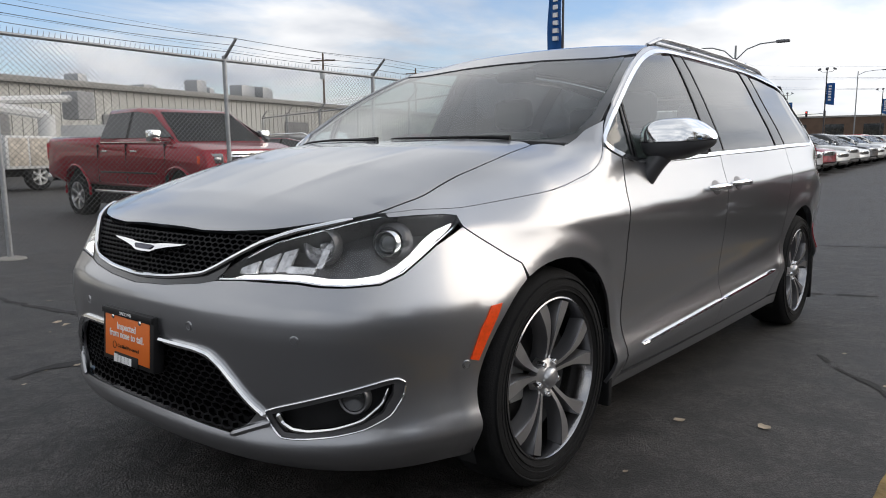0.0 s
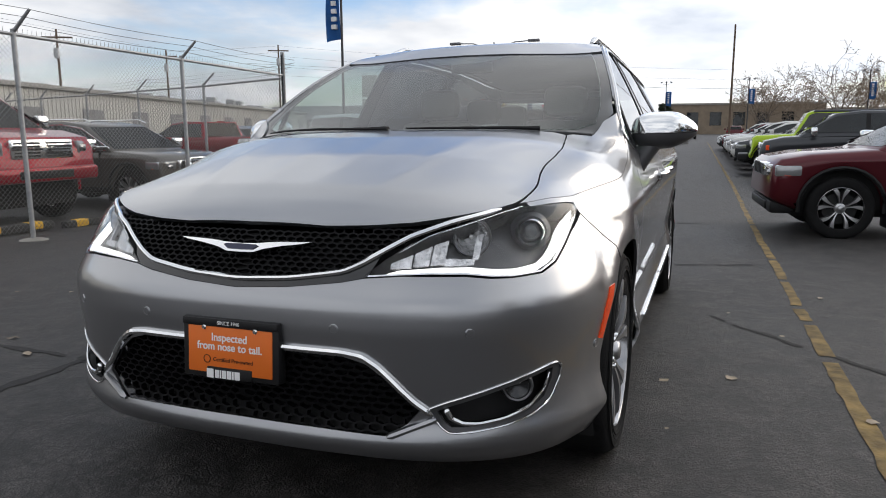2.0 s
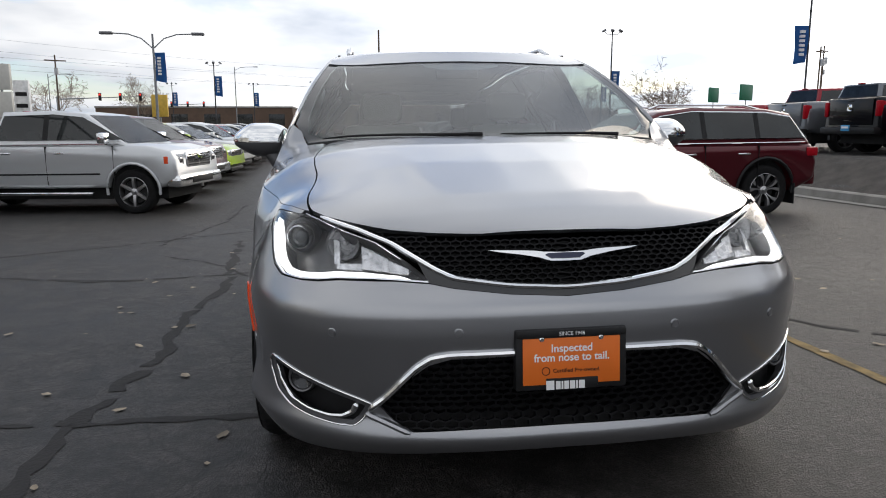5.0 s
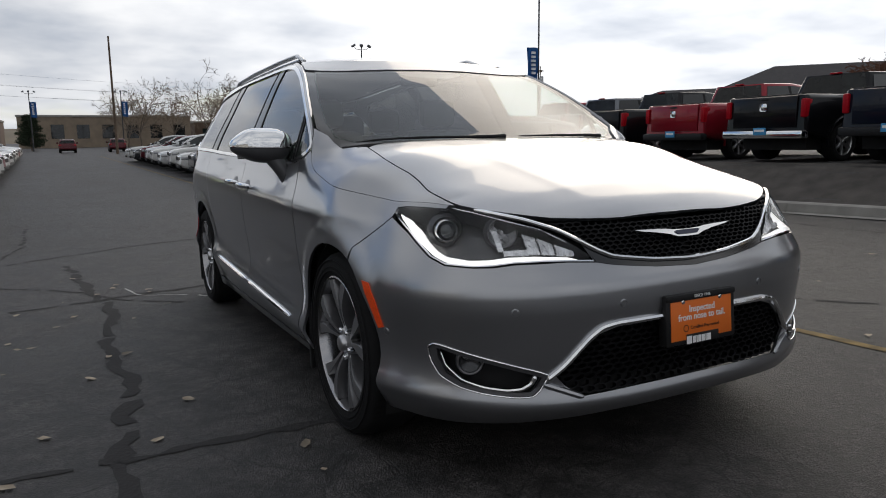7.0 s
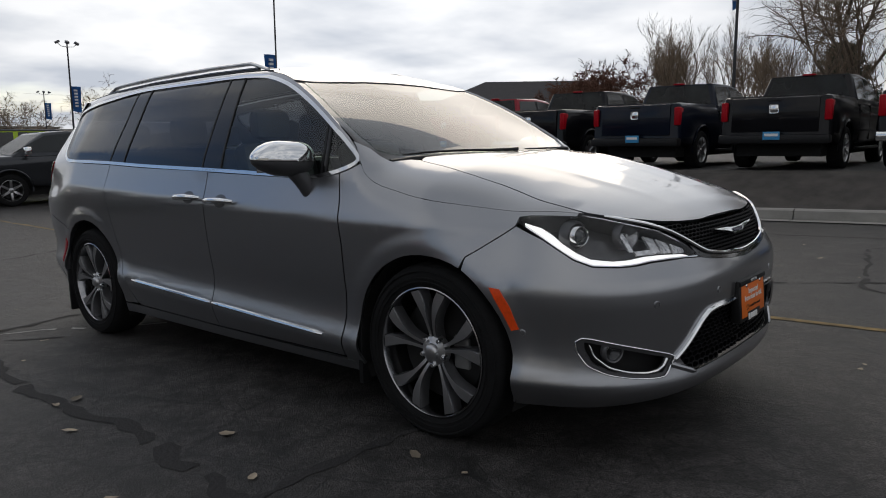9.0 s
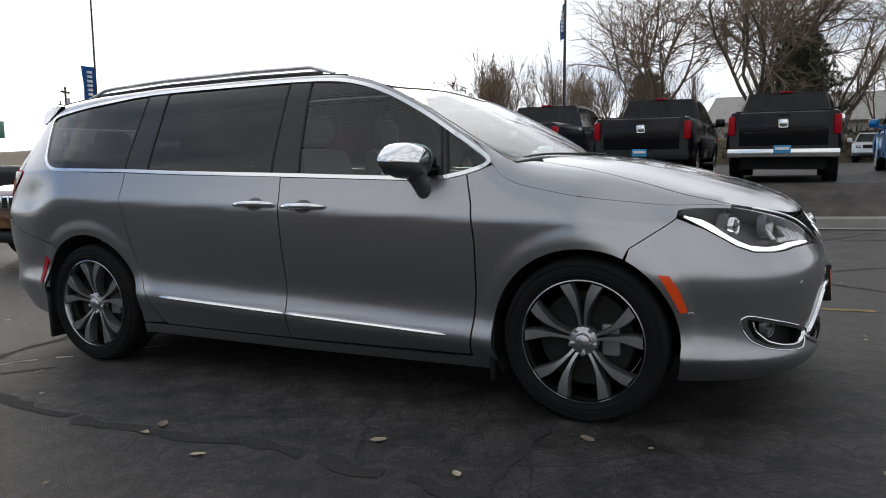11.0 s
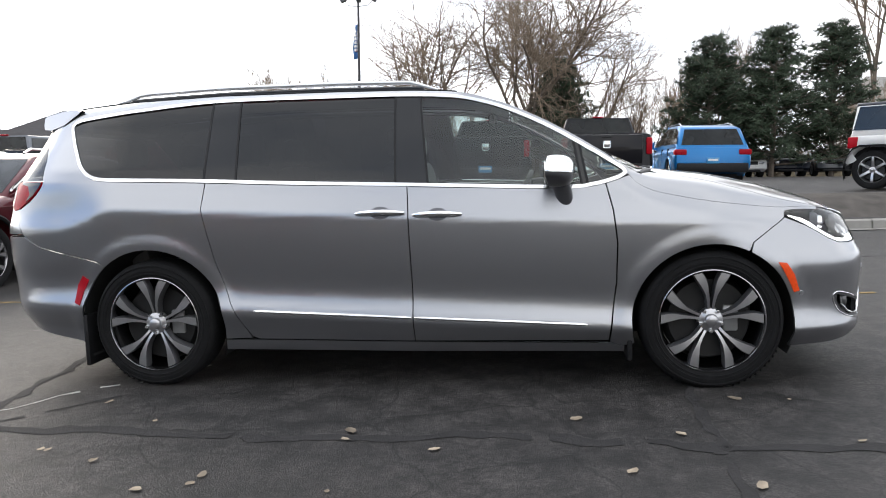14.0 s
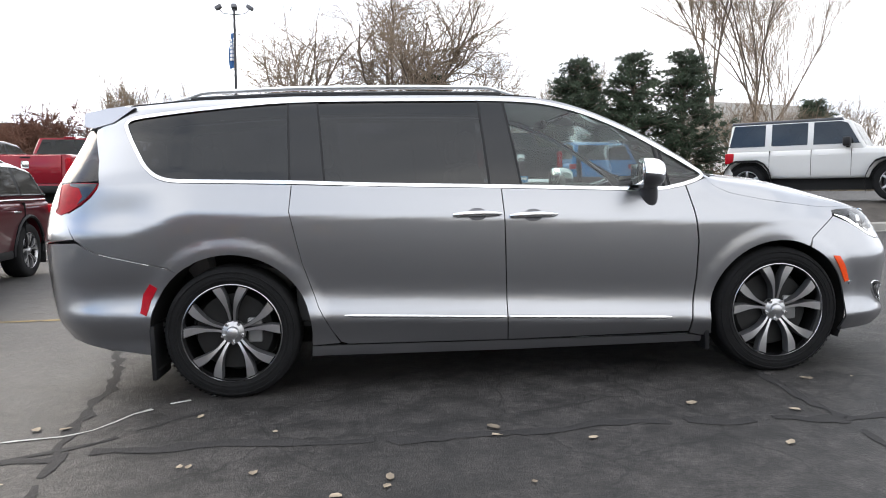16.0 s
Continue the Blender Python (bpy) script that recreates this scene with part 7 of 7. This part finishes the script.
road_sign(-81, 44.0, 5.9, 2.0, 1.8, 30, "green road direction sign seen edge on", GREENSIGN, 1)
sg_ = road_sign(-41, -12.0, 3.4, .9, 1.3, 0, "yellow and white roadside sign", mat_once("amber sign", (.65, .42, .06), .6), 1)
for x, y, arm in ((-118, -47, 13), (-158, -46, 14)):
    s_ = empty("traffic_signal", pose(x, y, ground(x, y), 0, 0, 0), "traffic signal heads on a grey mast arm", "traffic signal", "traffic signals")
    bm = bmesh.new()
    tube(bm, [(0, 0, -.1), (0, 0, 6.2)], .13, 8)
    tube(bm, [(0, 0, 5.8), (0, arm, 6.3)], [.1, .05], 8)
    part("mast", bm, POLEGREY, s_)
    for k in range(3):
        yy = arm * (.5 + .24 * k)
        h = part("signal_head", box(-.15, .15, yy - .2, yy + .2, 5.6, 6.8, .03), BLACK, s_)
        k2 = part("signal_lens", lathe([(0, .02), (.11, .01), (.13, 0)], 14, "x"), mat_once("lit red signal", (1, .03, .02), .4, emit=3.0), h)
        k2.matrix_local = pose(.16, yy, 6.55)


def utility_truck():
    u = empty("bucket_truck", on_lot(-7.4, -24.5, 200), "white utility truck with a folded bucket boom behind the fence", "truck")
    W_ = PAINTS["white"]
    part("cab", prism([(3.3, .6), (3.35, 1.3), (2.5, 1.5), (2.0, 2.15), (.9, 2.2), (.85, .6)], 1.1, .1), W_, u)
    part("cab_window", box(1.2, 2.05, -1.105, 1.105, 1.45, 2.0, .03), CARGLASS, u)
    part("service_body", box(-3.2, .7, -1.2, 1.2, .7, 1.75, .05), W_, u)
    for k in range(5):
        part("locker_door", box(-3.1 + k * .75, -2.42 + k * .75, -1.215, 1.215, .8, 1.68, .02), mat_once("dirty white locker", (.5, .45, .38), .6, var=.3), u)
    bm = bmesh.new()
    tube(bm, [(-.6, 0, 1.7), (-.6, 0, 2.5)], .28, 10)
    tube(bm, [(-.6, 0, 2.5), (-3.4, 0, 2.75)], .17, 8)
    tube(bm, [(-3.4, .3, 2.8), (.8, .3, 3.15)], .14, 8)
    part("boom", bm, W_, u)
    part("bucket", box(.7, 1.5, -.1, .7, 2.4, 3.4, .06), mat_once("grey bucket", (.3, .3, .3), .6), u)
    for x in (2.3, -2.0):
        for sg in (1, -1):
            wheel_thing(u, "wheel", x, .47, sg, radius=.47, rim=.29, spokes=6, face=1.15, fine=False, twin=False, paint=PAINTS["white"])
    part("chassis", box(-3.0, 3.0, -.7, .7, .45, .75), WELL, u)


utility_truck()



# ------------------------------------------------------------------ trees
BARK = mat("grey brown bark", (.15, .12, .095), .95, var=.3, scale=5)
TWIG = mat("dry twigs", (.24, .185, .135), .95, var=.2)
TWIGRED = mat("red brown leaves and twigs", (.12, .055, .035), .95, var=.3)
NEEDLE = mat("pine needles", (.040, .060, .032), .8, var=.4, scale=2, random_tint=.15)


def bare_tree_meshes(seed, height, spread=.8, levels=4, kids=(6, 8, 7, 5), thin=.012, trunk_part=.28, girth=.014):
    """Long bending limbs that carry side shoots along their whole length."""
    rnd = random.Random(seed)
    trunk, crown = bmesh.new(), bmesh.new()

    def grow(p, d, length, r, level):
        r = max(r, thin)
        n = 5 if level < 3 else 3
        pts, rs = [p.copy()], [r]
        for k in range(n):
            d = (d + Vector((rnd.gauss(0, .20), rnd.gauss(0, .20), rnd.gauss(0, .16) + ((.10, .03, -.02, -.06)[min(level, 4) - 1] + (.14 if spread < .6 else 0) if level else .3)))).normalized()
            p = p + d * length / n
            pts.append(p.copy())
            rs.append(max(r * (1 - .62 * (k + 1) / n), thin * .7))
        tube(trunk if level < 2 else crown, pts, rs, 7 if level < 2 else 4 if level < 3 else 3)
        if level >= levels:
            return
        for k in range(kids[level]):
            t = (.55 + .45 * (k + 1) / kids[level]) if level == 0 else rnd.uniform(.25, 1.0)
            i = min(n - 1, int(t * n))
            q = pts[i].lerp(pts[i + 1], t * n - i)
            along = (pts[i + 1] - pts[i]).normalized()
            side = along.orthogonal().normalized()
            side.rotate(Matrix.Rotation(rnd.uniform(0, 2 * math.pi) if level else k * 2.4 + rnd.uniform(-.4, .4), 3, along).to_quaternion())
            nd = (along * (1 - spread * .35) + side * spread * rnd.uniform(.55, 1.15)).normalized()
            span = height * .56 if level == 0 else length * .60 * (1.15 - .45 * t)
            grow(q, nd, span * rnd.uniform(.75, 1.1), (rs[i] * .62 if level else r * .5), level + 1)

    grow(Vector((0, 0, -.2)), Vector((0, 0, 1)), height * trunk_part, height * girth, 0)
    return trunk, crown


def tree(name, seed, height, m, label, twig=TWIG, **k):
    t = empty(name, m, label, "tree")
    a, b = bare_tree_meshes(seed, height, **k)
    part("trunk", a, BARK, t)
    part("crown", b, twig, t)
    return t


def pine(seed, height, m, label):
    rnd = random.Random(seed)
    t = empty("pine_tree", m, label, "tree", "pines")
    bm = bmesh.new()
    tube(bm, [(0, 0, -.2), (rnd.uniform(-.1, .1), 0, height * .5), (0, rnd.uniform(-.1, .1), height * .96)], [height * .02, height * .014, .02], 8)
    verts, faces = [], []
    R0 = height * .40
    for k in range(230):
        f = rnd.uniform(.10, 1) ** .9
        z = height * f
        a = rnd.uniform(0, 2 * math.pi)
        R = R0 * (1.06 - f) ** .6 * rnd.uniform(.5, 1.12) + .15
        end = Vector((R * math.cos(a), R * math.sin(a), z + R * rnd.uniform(-.02, .35)))
        tube(bm, [(0, 0, z - R * .1), tuple(end)], [.03, .012], 4)
        for j in range(int(4 + R * 6)):
            q = Vector((0, 0, z)).lerp(end, rnd.uniform(.35, 1.04)) + Vector((rnd.gauss(0, .14), rnd.gauss(0, .14), rnd.gauss(0, .10)))
            for n in range(11):
                d = Vector((rnd.gauss(0, 1), rnd.gauss(0, 1), rnd.gauss(.45, .8))).normalized() * rnd.uniform(.18, .36)
                s_ = d.orthogonal().normalized() * .028
                i = len(verts)
                verts += [q - s_, q + s_, q + d]
                faces.append((i, i + 1, i + 2))
    part("trunk", bm, BARK, t)
    me = bpy.data.meshes.new("crown")
    me.from_pydata([tuple(v) for v in verts], [], faces)
    me.materials.append(NEEDLE)
    ob = new("crown", me)
    ob.parent = t
    return t


tree("bare_tree", 4, 17.0, pose(-0.2, 41.5, 1.0, 0, 0, 20), "large bare spreading deciduous tree with fine twigs", kids=(8, 12, 10, 6), thin=.006)
tree("bare_tree", 9, 14.8, pose(-5.0, 43, 1.0, 0, 0, 130), "large bare spreading deciduous tree with fine twigs", spread=.75, kids=(7, 10, 9, 6), thin=.006)
tree("bare_tree", 15, 12.5, pose(4.4, 45, 1.0, 0, 0, 70), "bare spreading deciduous tree with fine twigs", kids=(6, 9, 8, 6), thin=.006)
under = [tree("thicket_tree", 70 + k, 7.6, pose(x, 42.6, 1.2, 0, 0, 40 * k), "slim bare tree in a dense thicket", spread=.5, kids=(6, 7, 5, 3), trunk_part=.2, thin=.007) for k, x in enumerate((-8.6, 2.6, 6.2))]
for k, (x, y) in enumerate(((-6.9, 41.6), (-3.0, 42.4), (.9, 43.8), (4.6, 42.0), (8.0, 44.5), (10.5, 48), (19, 42), (21.5, 41), (24, 43), (26.5, 41.5), (30, 43), (34, 45), (28, 39.5), (31.5, 40.5), (36.5, 42), (40, 44), (22.8, 39.8))):
    copy_thing(under[k % 3], pose(x, y, 1.1, 0, 0, 77 * k + 20))
for k, (x, y, h) in enumerate(((22.0, 44, 23), (25.5, 45, 22), (30, 52, 20))):
    tree("tall_bare_tree", 21 + k, h, pose(x, y, 1.0, 0, 0, 40 * k), "tall narrow bare tree behind the pines", spread=.42, kids=(7, 10, 9, 5), trunk_part=.35, thin=.007, girth=.0062)
for k, (x, y, h) in enumerate(((-15, 58, 9), (-19, 60, 10.5), (-23, 60, 11), (-27, 62, 11), (-12, 50, 8), (11, 58, 12), (16, 60, 13), (-17, 61, 10), (-21, 59, 10.5), (-25, 60, 11))):
    tree("thicket_tree", 30 + k, h, pose(x, y, .8, 0, 0, 40 * k), "slim bare tree in a dense thicket", spread=.34, kids=(7, 8, 6, 3), thin=.009)
for k, (x, y, h) in enumerate(((-31, 60, 10.5), (-29, 57, 10), (-33.5, 62, 9.5))):
    tree("brown_leaved_tree", 50 + k, h, pose(x, y, .5, 0, 0, 70 * k), "dense tree that still holds red brown leaves", twig=TWIGRED, spread=.8, kids=(8, 9, 8, 6), thin=.035, trunk_part=.15)
far = [tree("roadside_tree", 60 + k, 13.0, pose(x, y, -.3, 0, 0, 60 * k), "bare roadside tree across the road", spread=.85, kids=(6, 7, 6, 3), thin=.03) for k, (x, y) in enumerate(((-145, 26), (-163, 45), (-142, 8)))]
for k, (x, y, s) in enumerate(((-182, 58, 1.05), (-167, -47, 1.0), (-128, 42, .95), (-109, 17, .9), (-137, 10, 1.1), (-150, 70, 1.0), (-120, 56, 1.0), (-170, 32, 1.0), (-138, -55, .9), (-155, 18, .9))):
    copy_thing(far[k % 3], pose(x, y, -.3, 0, 0, 37 * k))
pine(1, 7.3, pose(9.9, 34.8, 1.05), "dark green pine with ragged branches")
pine(2, 7.6, pose(13.0, 34.6, 1.05), "dark green pine with ragged branches")
pine(3, 7.9, pose(16.3, 35.4, 1.05), "dark green pine with ragged branches")
pine(4, 7.6, pose(2.3, 42.5, 1.0), "dark narrow conifer among bare trees")
pine(5, 6.0, pose(-7.0, 47, 1.0), "dark conifer among bare trees")
pine(6, 6.0, pose(27.5, 41, 1.05), "dark green pine beside the pale house")
pine(7, 5.5, pose(-125, -7, -.3), "small dark conifer beside the road")


def bank():
    """A low bank of dry grass and shrubs under the trees."""
    bm = bmesh.new()
    prev = None
    for x in np.linspace(-60, 75, 91):
        row = []
        for y, h in ((40.5, 0), (43, .9), (47, 1.5), (55, 1.7), (75, 1.2)):
            row.append(bm.verts.new((x, y + 1.2 * noise.noise(Vector((x * .12, 0, 1))), 1.0 * step(-70, -20, x) + h * (1 + .35 * noise.noise(Vector((x * .3, y * .3, 5)))))))
        if prev:
            for k in range(4):
                bm.faces.new((prev[k], row[k], row[k + 1], prev[k + 1]))
        prev = row
    ob = part("grass_bank", bm, mat("dry grass", (.13, .105, .06), .95, var=.4, scale=1.2, bump=.6, bump_scale=9))
    tagged(ob, "bank of dry brown grass under the trees", "bank", kind="structure")
    rnd = random.Random(8)
    verts, faces = [], []
    for k in range(900):
        x, y = rnd.uniform(-58, 70), rnd.uniform(40.5, 46)
        q = Vector((x, y, 1.0 * step(-70, -20, x) + .3 * (y - 40)))
        s_ = rnd.uniform(.4, 1.3)
        for n in range(26):
            d = Vector((rnd.gauss(0, .7), rnd.gauss(0, .7), abs(rnd.gauss(.6, .5)))) * s_
            e = d.orthogonal().normalized() * .022
            i = len(verts)
            verts += [tuple(q - e), tuple(q + e), tuple(q + d)]
            faces.append((i, i + 1, i + 2))
    me = bpy.data.meshes.new("shrubs")
    me.from_pydata(verts, [], faces)
    me.materials.append(mat("dry shrub stems", (.11, .085, .055), .95, var=.3))
    tagged(new("shrubs", me), "tangle of dry brown shrubs on the bank", "shrubs", kind="stuff")


bank()
